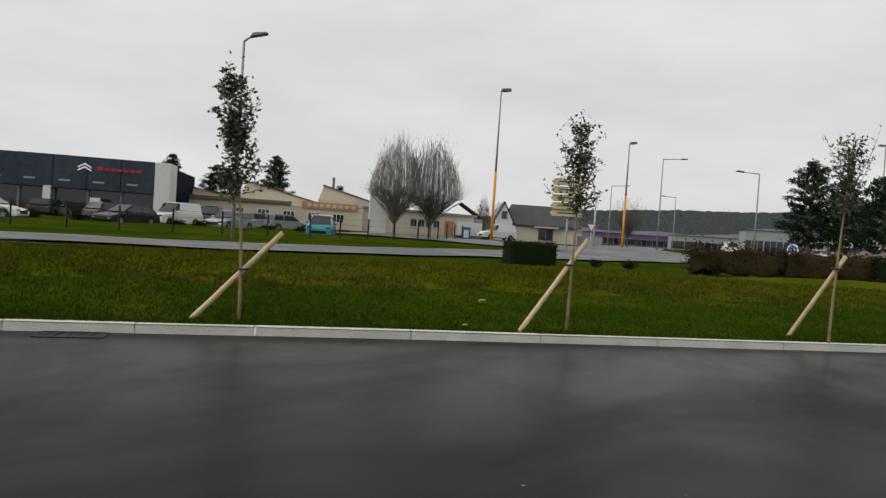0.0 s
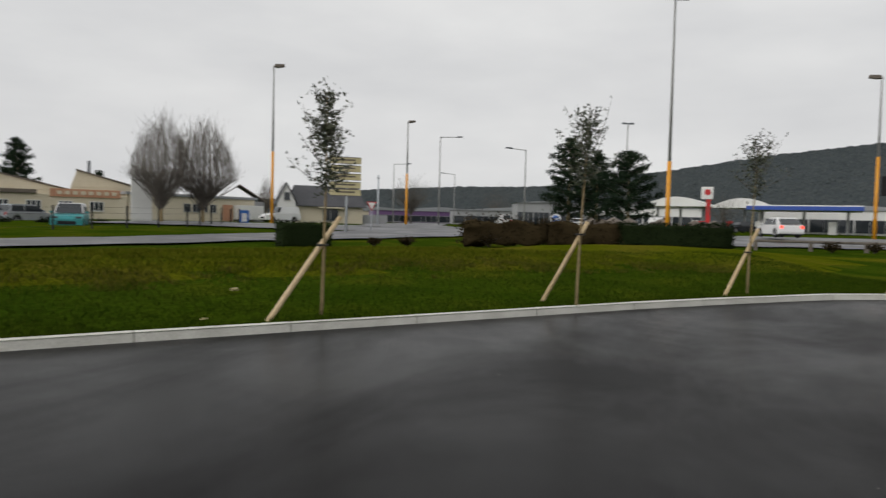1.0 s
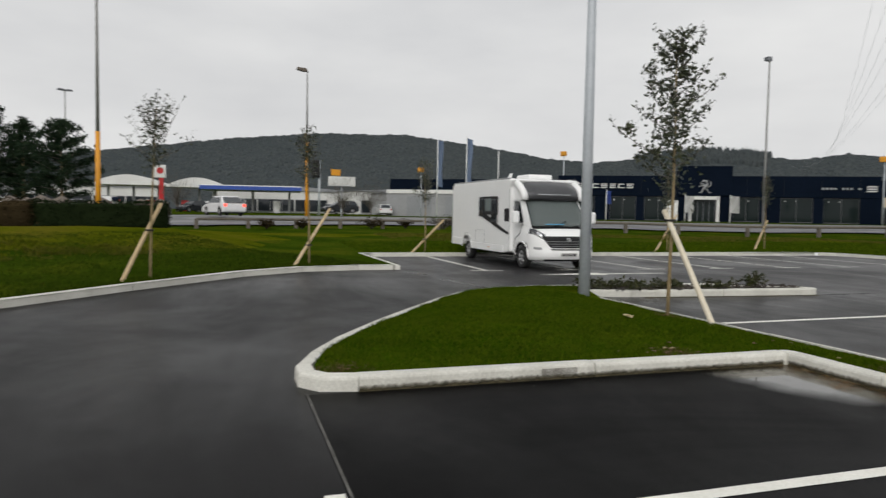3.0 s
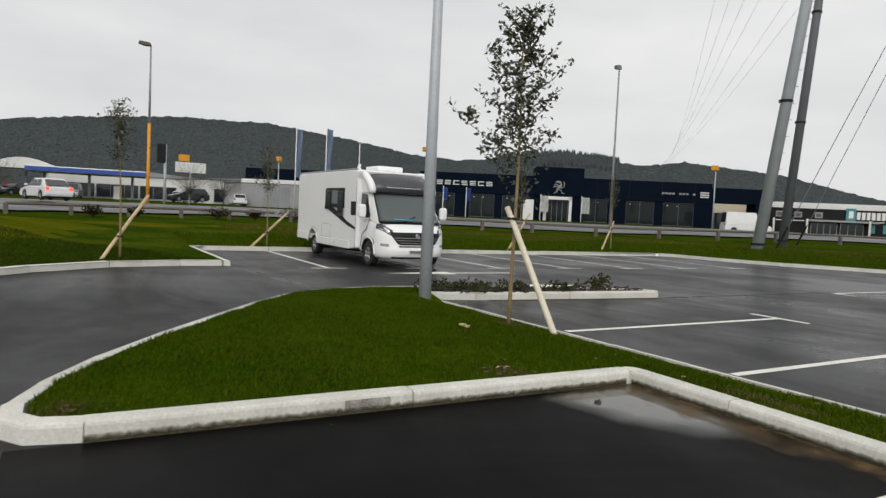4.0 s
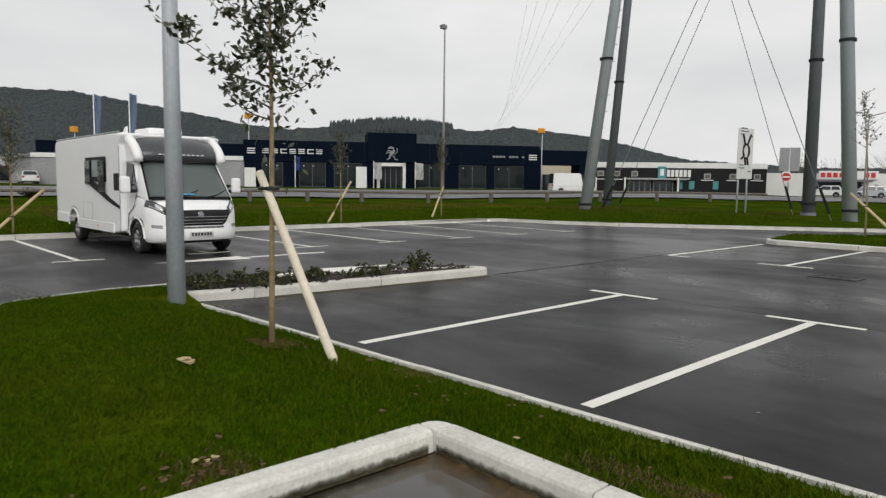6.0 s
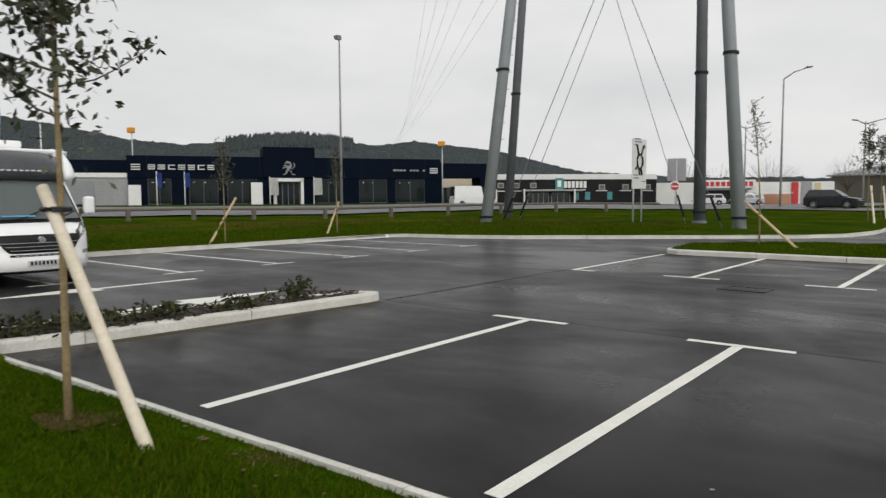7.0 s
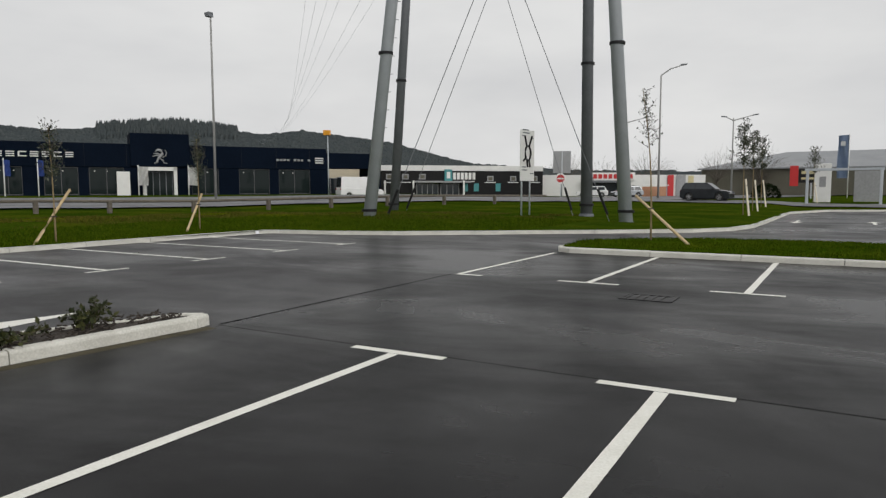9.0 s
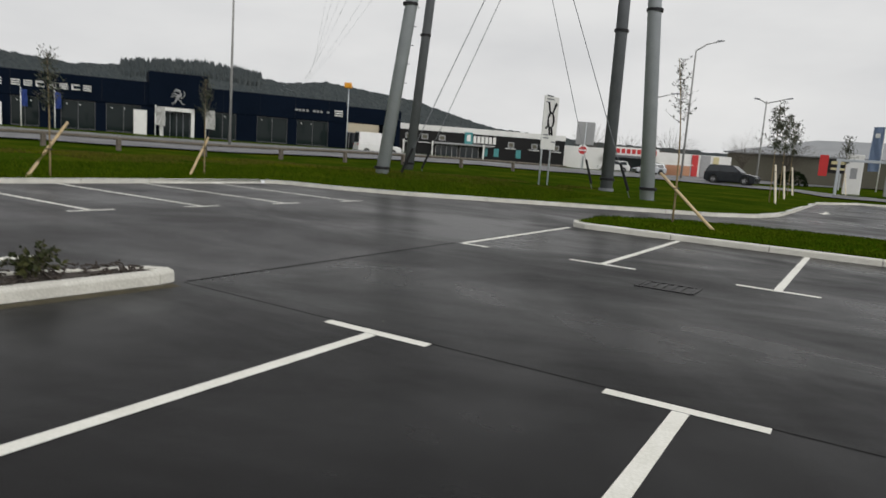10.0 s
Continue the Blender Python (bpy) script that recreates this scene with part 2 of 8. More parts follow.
def soften(m, y0, reach):
    """Lets a film thin out with its distance from the kerb line at y0."""
    n, l = m.node_tree.nodes, m.node_tree.links
    pos = n.new("ShaderNodeNewGeometry").outputs["Position"]
    xyz = n.new("ShaderNodeSeparateXYZ")
    l.new(pos, xyz.inputs["Vector"])
    nz = n.new("ShaderNodeTexNoise")
    nz.inputs["Scale"].default_value, nz.inputs["Detail"].default_value = 4.0, 4
    l.new(pos, nz.inputs["Vector"])
    mr = n.new("ShaderNodeMapRange")
    mr.inputs["From Min"].default_value, mr.inputs["From Max"].default_value = y0, y0 + reach
    l.new(xyz.outputs["Y"], mr.inputs["Value"])
    ad = n.new("ShaderNodeMath")
    ad.operation = "ADD"
    ad.use_clamp = True
    l.new(mr.outputs["Result"], ad.inputs[0])
    sub = n.new("ShaderNodeMath")
    sub.operation = "MULTIPLY_ADD"
    sub.inputs[1].default_value, sub.inputs[2].default_value = 2.4, -0.9
    l.new(nz.outputs["Fac"], sub.inputs[0])
    l.new(sub.outputs[0], ad.inputs[1])
    clear = n.new("ShaderNodeBsdfTransparent")
    mx = n.new("ShaderNodeMixShader")
    l.new(ad.outputs[0], mx.inputs["Fac"])
    l.new(n["Principled BSDF"].outputs["BSDF"], mx.inputs[1])
    l.new(clear.outputs["BSDF"], mx.inputs[2])
    l.new(mx.outputs["Shader"], n["Material Output"].inputs["Surface"])


soften(SILT, -6.44, 0.42)


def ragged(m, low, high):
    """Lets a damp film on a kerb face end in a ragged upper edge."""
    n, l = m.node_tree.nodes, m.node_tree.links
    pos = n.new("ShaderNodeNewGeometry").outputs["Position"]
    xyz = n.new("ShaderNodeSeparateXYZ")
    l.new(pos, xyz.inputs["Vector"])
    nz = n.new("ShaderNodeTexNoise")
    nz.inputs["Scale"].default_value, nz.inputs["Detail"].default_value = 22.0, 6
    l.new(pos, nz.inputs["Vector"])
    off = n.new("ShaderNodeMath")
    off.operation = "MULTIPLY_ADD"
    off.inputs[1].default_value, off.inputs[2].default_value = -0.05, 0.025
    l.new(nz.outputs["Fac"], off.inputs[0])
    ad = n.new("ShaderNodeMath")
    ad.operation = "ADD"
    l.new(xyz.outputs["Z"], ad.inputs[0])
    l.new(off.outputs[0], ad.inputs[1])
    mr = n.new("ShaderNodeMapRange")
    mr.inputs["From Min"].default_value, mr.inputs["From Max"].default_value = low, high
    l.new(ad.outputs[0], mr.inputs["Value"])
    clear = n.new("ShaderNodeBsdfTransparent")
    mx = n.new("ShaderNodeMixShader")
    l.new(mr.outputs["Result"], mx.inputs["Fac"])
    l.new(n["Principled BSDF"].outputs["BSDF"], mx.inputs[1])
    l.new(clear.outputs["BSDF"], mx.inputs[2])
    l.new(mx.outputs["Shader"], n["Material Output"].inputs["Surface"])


ragged(ALGAE_AND_REFLECTION, 0.004, 0.056)
SOIL = mat("bark_mulch", (0.022, 0.017, 0.013), (0.055, 0.042, 0.032), 12, 60, rough=0.85, bump=0.8, space="World")
BARE = mat("bare_soil", (0.085, 0.052, 0.026), (0.045, 0.040, 0.016), 5, 30, rough=0.95, bump=0.5, space="World", spec=0.0)
STAKE = mat("peeled_stake_wood", (0.46, 0.34, 0.18), (0.60, 0.47, 0.29), 3, 26, rough=0.65, bump=0.15, dist=0.004, rnd=0.2)
STAKEPALE = mat("pale_stake_wood", (0.60, 0.53, 0.40), (0.72, 0.66, 0.54), 3, 26, rough=0.65, bump=0.15, dist=0.004)
BARK = mat("young_bark", (0.17, 0.125, 0.060), (0.30, 0.225, 0.115), 8, 60, rough=0.85, bump=0.4, dist=0.005)
TWIG = mat("twig_bark", (0.060, 0.050, 0.040), (0.11, 0.095, 0.075), 8, 60, rough=0.85)
GREYTWIG = mat("grey_twigs", (0.105, 0.092, 0.078), (0.17, 0.15, 0.13), 2, 30, rough=0.85)
LEAF = mat("dark_leaf", (0.020, 0.030, 0.012), (0.055, 0.062, 0.028), 2, 9, rough=0.45, island=True)
PINE = mat("pine_needles", (0.009, 0.020, 0.010), (0.022, 0.038, 0.017), 1.0, 12, rough=0.8, island=True, spec=0.1)
HEDGE = mat("clipped_hedge_leaf", (0.006, 0.012, 0.004), (0.014, 0.022, 0.008), 2, 14, rough=0.8, island=True, spec=0.03)
PLANT = mat("olive_shrub_leaf", (0.020, 0.027, 0.008), (0.055, 0.058, 0.018), 2, 14, rough=0.6, island=True, spec=0.2)
SCRUB = mat("brown_scrub", (0.018, 0.014, 0.007), (0.042, 0.031, 0.016), 2, 14, rough=0.9, island=True, spec=0.0)
STRAP = mat("black_rubber_strap", (0.010, 0.010, 0.010), (0.02, 0.02, 0.02), rough=0.6)
GALV = mat("galvanised_steel", (0.40, 0.43, 0.46), (0.48, 0.51, 0.54), 1.5, 20, rough=0.5, metal=0.1)
DARKSTEEL = mat("weathered_steel", (0.13, 0.14, 0.155), (0.18, 0.19, 0.205), 1.0, 14, rough=0.6, metal=0.1)
ORANGE = mat("orange_paint", (0.74, 0.32, 0.012), (0.62, 0.26, 0.012), 1, 12, rough=0.5)
GREYPOLE = mat("grey_pole_paint", (0.22, 0.22, 0.215), (0.30, 0.30, 0.29), 1, 12, rough=0.5)
BLACK = mat("black_plastic", (0.010, 0.010, 0.011), (0.018, 0.018, 0.020), 3, 30, rough=0.55, spec=0.2)
WHITE = mat("white_gelcoat", (0.82, 0.825, 0.82), (0.86, 0.86, 0.855), 0.8, 12, rough=0.28)
WHITEWALL = mat("white_cladding", (0.62, 0.62, 0.60), (0.72, 0.72, 0.70), 0.5, 6, rough=0.6)
GREYGEL = mat("grey_metallic_gelcoat", (0.060, 0.062, 0.066), (0.085, 0.087, 0.092), 2, 20, rough=0.3, metal=0.3)
GLASS = glass_mat("dark_glass")
WINDSCREEN = glass_mat("windscreen_glass", (0.20, 0.235, 0.23), 0.05)
SIGNWHITE = mat("white_sign_face", (0.66, 0.66, 0.64), (0.73, 0.73, 0.71), 2, 20, rough=0.45)
TYRE = mat("tyre_rubber", (0.012, 0.012, 0.012), (0.022, 0.022, 0.021), 8, 40, rough=0.75)
ALLOY = mat("alloy_rim", (0.38, 0.38, 0.39), (0.50, 0.50, 0.51), 5, 30, rough=0.35, metal=0.7)
CHROME = mat("chrome", (0.70, 0.70, 0.72), (0.80, 0.80, 0.82), 5, 30, rough=0.15, metal=1.0)
LENS = glass_mat("headlight_lens", (0.055, 0.058, 0.062), 0.06)
NAVY = mat("navy_cladding", (0.0026, 0.0056, 0.0125), (0.0042, 0.0085, 0.018), 0.3, 5, rough=0.7, spec=0.03)
SLATEGLASS = mat("slate_blue_panels", (0.012, 0.024, 0.040), (0.028, 0.046, 0.068), 0.25, 2.0, rough=0.22, spec=0.35)
BEIGE = mat("beige_render", (0.52, 0.46, 0.34), (0.60, 0.54, 0.42), 0.4, 8, rough=0.85)
BROWNROOF = mat("brown_roof_sheet", (0.10, 0.082, 0.065), (0.16, 0.135, 0.11), 0.6, 8, rough=0.8)
SLATE = mat("slate_roof", (0.035, 0.036, 0.042), (0.06, 0.06, 0.066), 0.8, 10, rough=0.6)
TERRACOTTA = mat("faded_red_panel", (0.40, 0.19, 0.11), (0.48, 0.26, 0.16), 0.5, 9, rough=0.8)
OLIVE = mat("olive_cladding", (0.085, 0.080, 0.058), (0.115, 0.108, 0.080), 0.3, 6, rough=0.7)
GREYROOF = mat("grey_roof_sheet", (0.20, 0.21, 0.22), (0.27, 0.28, 0.29), 0.3, 5, rough=0.6)
GREYWALL = mat("grey_cladding", (0.24, 0.245, 0.25), (0.31, 0.315, 0.32), 0.4, 6, rough=0.6)
BLACKWALL = mat("black_cladding", (0.008, 0.008, 0.0085), (0.014, 0.014, 0.0145), 0.4, 6, rough=0.6, spec=0.15)
RED = mat("red_sign", (0.50, 0.018, 0.020), (0.42, 0.016, 0.018), 1, 10, rough=0.5)
BLUEFLAG = mat("blue_flag_cloth", (0.03, 0.07, 0.30), (0.05, 0.10, 0.38), 2, 20, rough=0.8)
PALEBLUE = mat("faded_blue_cloth", (0.22, 0.29, 0.42), (0.28, 0.35, 0.48), 2, 20, rough=0.8)
TEAL = mat("teal_paint", (0.035, 0.20, 0.21), (0.045, 0.25, 0.26), 1, 10, rough=0.35)
CREAM = mat("cream_sign", (0.48, 0.42, 0.22), (0.56, 0.50, 0.30), 2, 20, rough=0.5)
SILVERCAR = mat("silver_car_paint", (0.34, 0.36, 0.38), (0.40, 0.42, 0.44), 2, 20, rough=0.25, metal=0.4)
DARKCAR = mat("dark_car_paint", (0.014, 0.016, 0.020), (0.022, 0.025, 0.03), 2, 20, rough=0.2)
TEALCAR = mat("turquoise_car_paint", (0.02, 0.20, 0.21), (0.03, 0.25, 0.26), 2, 20, rough=0.35)
WHITECAR = mat("white_car_paint", (0.68, 0.68, 0.68), (0.74, 0.74, 0.74), 2, 20, rough=0.25)
TAIL = mat("red_tail_lens", (0.35, 0.01, 0.01), (0.28, 0.01, 0.01), 4, 20, rough=0.2)
BRAKE = lamp_mat("lit_brake_lens", (1.0, 0.06, 0.03), 1.6)
WOODRAIL = mat("weathered_timber", (0.085, 0.072, 0.058), (0.15, 0.13, 0.105), 3, 25, rough=0.85, bump=0.3)
BLUESIGN = mat("blue_sign", (0.02, 0.13, 0.45), (0.02, 0.11, 0.40), 2, 20, rough=0.4)
# Distance haze is mixed into this base colour: bluish grey, little contrast.
HILLS = mat("hazy_winter_woodland", (0.049, 0.058, 0.062), (0.060, 0.069, 0.072), 0.02, 0.14, rough=0.95, bump=0.0, space="World", spec=0.0)
FARFIELD = mat("far_field", (0.06, 0.085, 0.008), (0.10, 0.12, 0.018), 0.05, 0.9, rough=0.95, space="World", spec=0.0)
# Crown colours kept close together and bluish to paint in the haze.
FARWOOD = mat("hazy_tree_crowns", (0.056, 0.066, 0.069), (0.068, 0.077, 0.078), 0.008, 0.05, rough=1.0, space="World", island=True, spec=0.0)


# ---------------------------------------------------------------- mesh helpers
def mesh_of(bm, name, material, smooth=False):
    me = bpy.data.meshes.new(name)
    bmesh.ops.recalc_face_normals(bm, faces=bm.faces)
    bm.to_mesh(me)
    bm.free()
    if material:
        me.materials.append(material)
    if smooth:
        for p in me.polygons:
            p.use_smooth = True
    return me


def part(name, bm, material, parent=None, label="", smooth=False):
    ob = new(name, mesh_of(bm, name, material, smooth))
    if parent:
        ob.parent = parent
    if label:
        ob["label"] = label
    return ob


def raw(name, verts, faces, material, parent=None, smooth=False):
    me = bpy.data.meshes.new(name)
    me.from_pydata(verts, [], faces)
    me.materials.append(material)
    if smooth:
        me.polygons.foreach_set("use_smooth", [True] * len(me.polygons))
    ob = new(name, me)
    if parent:
        ob.parent = parent
    return ob


def empty(name, m=None):
    ob = new(name)
    ob.empty_display_size = 0.2
    if m is not None:
        ob.matrix_world = m
    return ob


def B(*boxes, bevel=0.0, seg=1):
    """A bmesh of boxes (cx, cy, cz, sx, sy, sz)."""
    bm = bmesh.new()
    for cx, cy, cz, sx, sy, sz in boxes:
        bmesh.ops.create_cube(bm, size=1, matrix=Matrix.Translation((cx, cy, cz)) @ Matrix.Diagonal((sx, sy, sz, 1)))
    if bevel:
        bmesh.ops.bevel(bm, geom=bm.edges[:], offset=bevel, segments=seg, affect="EDGES", profile=0.5)
    return bm


def add_tube(bm, pts, radii, seg=8, cap=True):
    """A tapered tube along points."""
    rings = []
    n = len(pts)
    pts = [Vector(p) for p in pts]
    for i, p in enumerate(pts):
        d = (pts[min(i + 1, n - 1)] - pts[max(i - 1, 0)]).normalized()
        a = d.orthogonal().normalized() if abs(d.z) < 0.99 else Vector((1, 0, 0))
        a = (a - d * a.dot(d)).normalized()
        b = d.cross(a)
        r = radii[i] if isinstance(radii, (list, tuple)) else radii
        rings.append([bm.verts.new(p + (a * math.cos(2 * math.pi * k / seg) + b * math.sin(2 * math.pi * k / seg)) * r) for k in range(seg)])
    for r0, r1 in zip(rings, rings[1:]):
        for k in range(seg):
            bm.faces.new((r0[k], r0[(k + 1) % seg], r1[(k + 1) % seg], r1[k]))
    if cap:
        bm.faces.new(rings[0])
        bm.faces.new(rings[-1])
    return bm


def tube(pts, radii, seg=8):
    return add_tube(bmesh.new(), pts, radii, seg)


def extrude(profile, axis, lo, hi, bevel=0.0, seg=2):
    """A closed profile of 2D points pushed along an axis from lo to hi (axis 'y': points are x, z; 'x': y, z; 'z': x, y)."""
    bm = bmesh.new()

    def at(p, t):
        return (p[0], t, p[1]) if axis == "y" else (t, p[0], p[1]) if axis == "x" else (p[0], p[1], t)

    v0 = [bm.verts.new(at(p, lo)) for p in profile]
    v1 = [bm.verts.new(at(p, hi)) for p in profile]
    bm.faces.new(v0)
    bm.faces.new(v1)
    k = len(profile)
    for i in range(k):
        bm.faces.new((v0[i], v0[(i + 1) % k], v1[(i + 1) % k], v1[i]))
    bmesh.ops.recalc_face_normals(bm, faces=bm.faces)
    if bevel:
        es = [e for e in bm.edges if len(e.link_faces) == 2 and e.calc_face_angle(0) > 0.35]
        bmesh.ops.bevel(bm, geom=es, offset=bevel, segments=seg, affect="EDGES", profile=0.5, clamp_overlap=True)
    return bm


def facing(x, y, z, dx, dy):
    """A pose at x, y, z whose local +x runs along (dx, dy)."""
    return pose(x, y, z, 0, 0, math.degrees(math.atan2(dy, dx)))


# ---------------------------------------------------------------- the lie of the land
# The lot's edge, counter-clockwise from the south exit; the kerb runs along it on the sides in view.
SOUTH_EDGE = [(-12, -62), (3, -62.5), (8.2, -60), (10.3, -54), (10.35, -41), (10.45, -36.5), (10.9, -34.0), (12.0, -32.3), (13.4, -31.2), (16.3, -29.0), (20.2, -26.2), (22.6, -25.2), (24.7, -24.85)]
EAST_EDGE = [(25.1, -24.5), (25.2, -20.0), (25.25, -12.0), (25.25, -5.6)]
NOTCH = [(25.0, -5.3), (20.6, -5.32)]
NORTH_EDGE = [(20.15, -5.1), (20.15, -4.2), (19.75, -2.75), (18.7, -1.35), (16.3, 0.62), (14.0, 2.32), (10.07, 4.93), (6.73, 7.13), (4.88, 8.28), (2.3, 9.85), (-8, 16.2), (-24, 26)]
WEST_EDGE = [(-40, 14), (-42, -20), (-34, -56)]
OUTLINE = SOUTH_EDGE + EAST_EDGE + NOTCH + NORTH_EDGE + WEST_EDGE
CENTRE = (9.0, -14.0)


def along(pts, step):
    """Points at even steps along a polyline."""
    out = []
    for (x0, y0), (x1, y1) in zip(pts, pts[1:]):
        n = max(1, round(math.hypot(x1 - x0, y1 - y0) / step))
        out += [(x0 + (x1 - x0) * i / n, y0 + (y1 - y0) * i / n) for i in range(n)]
    return out + [pts[-1]]


RIM = along(OUTLINE + OUTLINE[:1], 0.7)[:-1]
RIM_ANGLE = np.unwrap([math.atan2(y - CENTRE[1], x - CENTRE[0]) for x, y in RIM])
RIM_RADIUS = np.array([math.hypot(x - CENTRE[0], y - CENTRE[1]) for x, y in RIM])
ORDER = np.argsort(np.mod(RIM_ANGLE, 2 * math.pi))
RIM_A, RIM_R = np.mod(RIM_ANGLE, 2 * math.pi)[ORDER], RIM_RADIUS[ORDER]


def beyond(x, y):
    """How far a place lies outside the lot's edge."""
    a = math.atan2(y - CENTRE[1], x - CENTRE[0]) % (2 * math.pi)
    return math.hypot(x - CENTRE[0], y - CENTRE[1]) - float(np.interp(a, RIM_A, RIM_R, period=2 * math.pi))


def smooth(a, b, v):
    t = min(1, max(0, (v - a) / (b - a)))
    return t * t * (3 - 2 * t)


def height(x, y, s=None):
    """Ground height outside the lot: a gentle rise, with a low rough bank on the north-east side."""
    s = beyond(x, y) if s is None else s
    a = math.degrees(math.atan2(y - CENTRE[1], x - CENTRE[0]))
    north = smooth(20, 42, a)
    south = smooth(-52, -75, a)
    top = 0.95 - 0.5 * south - 0.25 * smooth(62, 90, a)
    h = 0.12 + (top - 0.12) * smooth(0, 48, s) * (1 - 0.2 * south)
    bank = smooth(4.5, 8.5, s) * (1 - smooth(11.5, 16, s))
    h += north * (0.36 * bank + 0.10 * smooth(0, 4, s) * (1 - smooth(5, 12, s)))
    h += (1 - north) * (1 - south) * 0.14 * smooth(3, 9, s) * (1 - smooth(11, 14, s))
    h += north * (1 - smooth(46, 58, a)) * 0.22 * smooth(7.5, 11, s) * (1 - smooth(13.5, 17, s))
    near = smooth(0.3, 3, s) * (1 - 0.6 * smooth(30, 60, s))
    h += near * (0.05 * noise.noise((x * 0.35, y * 0.35, 3)) + 0.035 * north * bank * noise.noise((x * 1.3, y * 1.3, 7)))
    return h


OFFSETS = [0.0, 0.3, 0.7, 1.2, 1.8, 2.5, 3.2, 4, 4.8, 5.6, 6.4, 7.2, 8, 8.8, 9.6, 10.4, 11.2, 12, 13, 14, 15, 16, 17, 18, 19, 20, 21.5, 23, 25, 27, 30, 33, 37, 42, 48, 56, 66, 80, 100, 130, 180, 260, 400, 700, 1300, 3000]
gv, gf = [], []
for x, y in RIM:
    d = math.hypot(x - CENTRE[0], y - CENTRE[1])
    ux, uy = (x - CENTRE[0]) / d, (y - CENTRE[1]) / d
    for o in OFFSETS:
        px, py = x + ux * o, y + uy * o
        gv.append((px, py, height(px, py, o)))
M = len(OFFSETS)
for i in range(len(RIM)):
    j = (i + 1) % len(RIM)
    for k in range(M - 1):
        gf.append((i * M + k, i * M + k + 1, j * M + k + 1, j * M + k))
ground = raw("ground", gv, gf, GRASS, smooth=True)
ground.data.materials.append(BANK)
for poly in ground.data.polygons:
    c = poly.center
    s = beyond(c.x, c.y)
    lean = math.degrees(math.atan2(c.y - CENTRE[1], c.x - CENTRE[0]))
    wob = 1.6 * noise.noise((c.x * 0.5, c.y * 0.5, 2)) + 1.2 * noise.noise((c.x * 1.7, c.y * 1.7, 6))
    if lean > 25 and 6.2 + wob < s < 16.5 + wob or -50 < lean <= 25 and 9.5 + wob < s < 13 + wob:
        poly.material_index = 1
tagged(ground, "rough green winter grass verge with yellowish bank", "grass", kind="structure")


def sheet(name, outline, step, z, material, hole=None):
    """A flat or gently rounded sheet inside an outline; z is a height or a function of x, y."""
    from mathutils import geometry
    pts = [Vector(p) for p in outline]
    nb = len(pts)
    xs, ys = [p.x for p in pts], [p.y for p in pts]

    def inside(x, y):
        c = False
        for a, b in zip(pts, pts[1:] + pts[:1]):
            if (a.y > y) != (b.y > y) and x < (b.x - a.x) * (y - a.y) / (b.y - a.y) + a.x:
                c = not c
        return c

    grid = []
    if step:
        x = min(xs) + step / 2
        while x < max(xs):
            y = min(ys) + step / 2
            while y < max(ys):
                gx, gy = x + random.uniform(-0.2, 0.2) * step, y + random.uniform(-0.2, 0.2) * step
                if inside(gx, gy):
                    grid.append(Vector((gx, gy)))
                y += step
            x += step
    v, _, f, *_ = geometry.delaunay_2d_cdt(pts + grid, [(i, (i + 1) % nb) for i in range(nb)], [list(range(nb))], 1, 1e-4)
    zz = z if callable(z) else (lambda a, b: z)
    return raw(name, [(p.x, p.y, zz(p.x, p.y)) for p in v], [tuple(t) for t in f], material, smooth=True)


tarmac = sheet("road_surface", OUTLINE, 4.0, 0.0, ASPHALT)
tagged(tarmac, "dark wet new asphalt of the car park", "asphalt", kind="structure")


def strip(pts, width, lift, material, name, step=1.2):
    """A road band draped over the ground."""
    c = along(pts, step)
    v, f = [], []
    for i, (x, y) in enumerate(c):
        x0, y0 = c[max(i - 1, 0)]
        x1, y1 = c[min(i + 1, len(c) - 1)]
        d = math.hypot(x1 - x0, y1 - y0)
        nx, ny = -(y1 - y0) / d, (x1 - x0) / d
        w = width(i / (len(c) - 1)) if callable(width) else width
        for k in (-4, -2, 0, 2, 4):
            v.append((x + nx * w * k / 8, y + ny * w * k / 8, height(x + nx * w * k / 8, y + ny * w * k / 8) + lift + 0.04))
    for i in range(len(c) - 1):
        for k in range(4):
            f.append((i * 5 + k, i * 5 + k + 1, (i + 1) * 5 + k + 1, (i + 1) * 5 + k))
    return raw(name, v, f, material, smooth=True)


tagged(strip([(-60, 50), (-20, 33.5), (2, 28.3), (8, 27), (16, 24.3), (25, 22.5), (33, 21.5), (44, 20)], lambda t: 4.2 + 3 * smooth(0.75, 1, t), 0.05, ROAD, "road"), "grey damp access road beyond the grass bank", "road", kind="structure")
tagged(strip([(38, 44), (47, 26), (50, 10), (56, -5), (58, -18), (53, -32), (45, -47), (37, -64), (29, -85), (22, -110), (16, -140)], 17.0, 0.06, ROAD, "road"), "wide grey main road with pale edge lines", "road", kind="structure")
tagged(strip([(50, 26), (75, 40), (120, 60), (200, 95)], 9.0, 0.08, ROAD, "road"), "grey side road leaving the roundabout", "road", kind="structure")
tagged(strip([(-60, -69), (-10, -69), (10, -70), (30, -76)], 9.0, 0.05, ROAD, "road"), "grey road past the car park exit", "road", kind="structure")

ramp = sheet("road_edge", [(6.9, 17.75), (4.6, 18.75), (0.5, 21.0), (-6, 25.0), (-5, 27.0), (1.5, 23.6), (5.0, 21.0)], 0.6, lambda x, y: height(x, y) + 0.07, DARKASPHALT)
tagged(ramp, "dark wet strip of fresh asphalt beside the road", "asphalt", kind="structure")

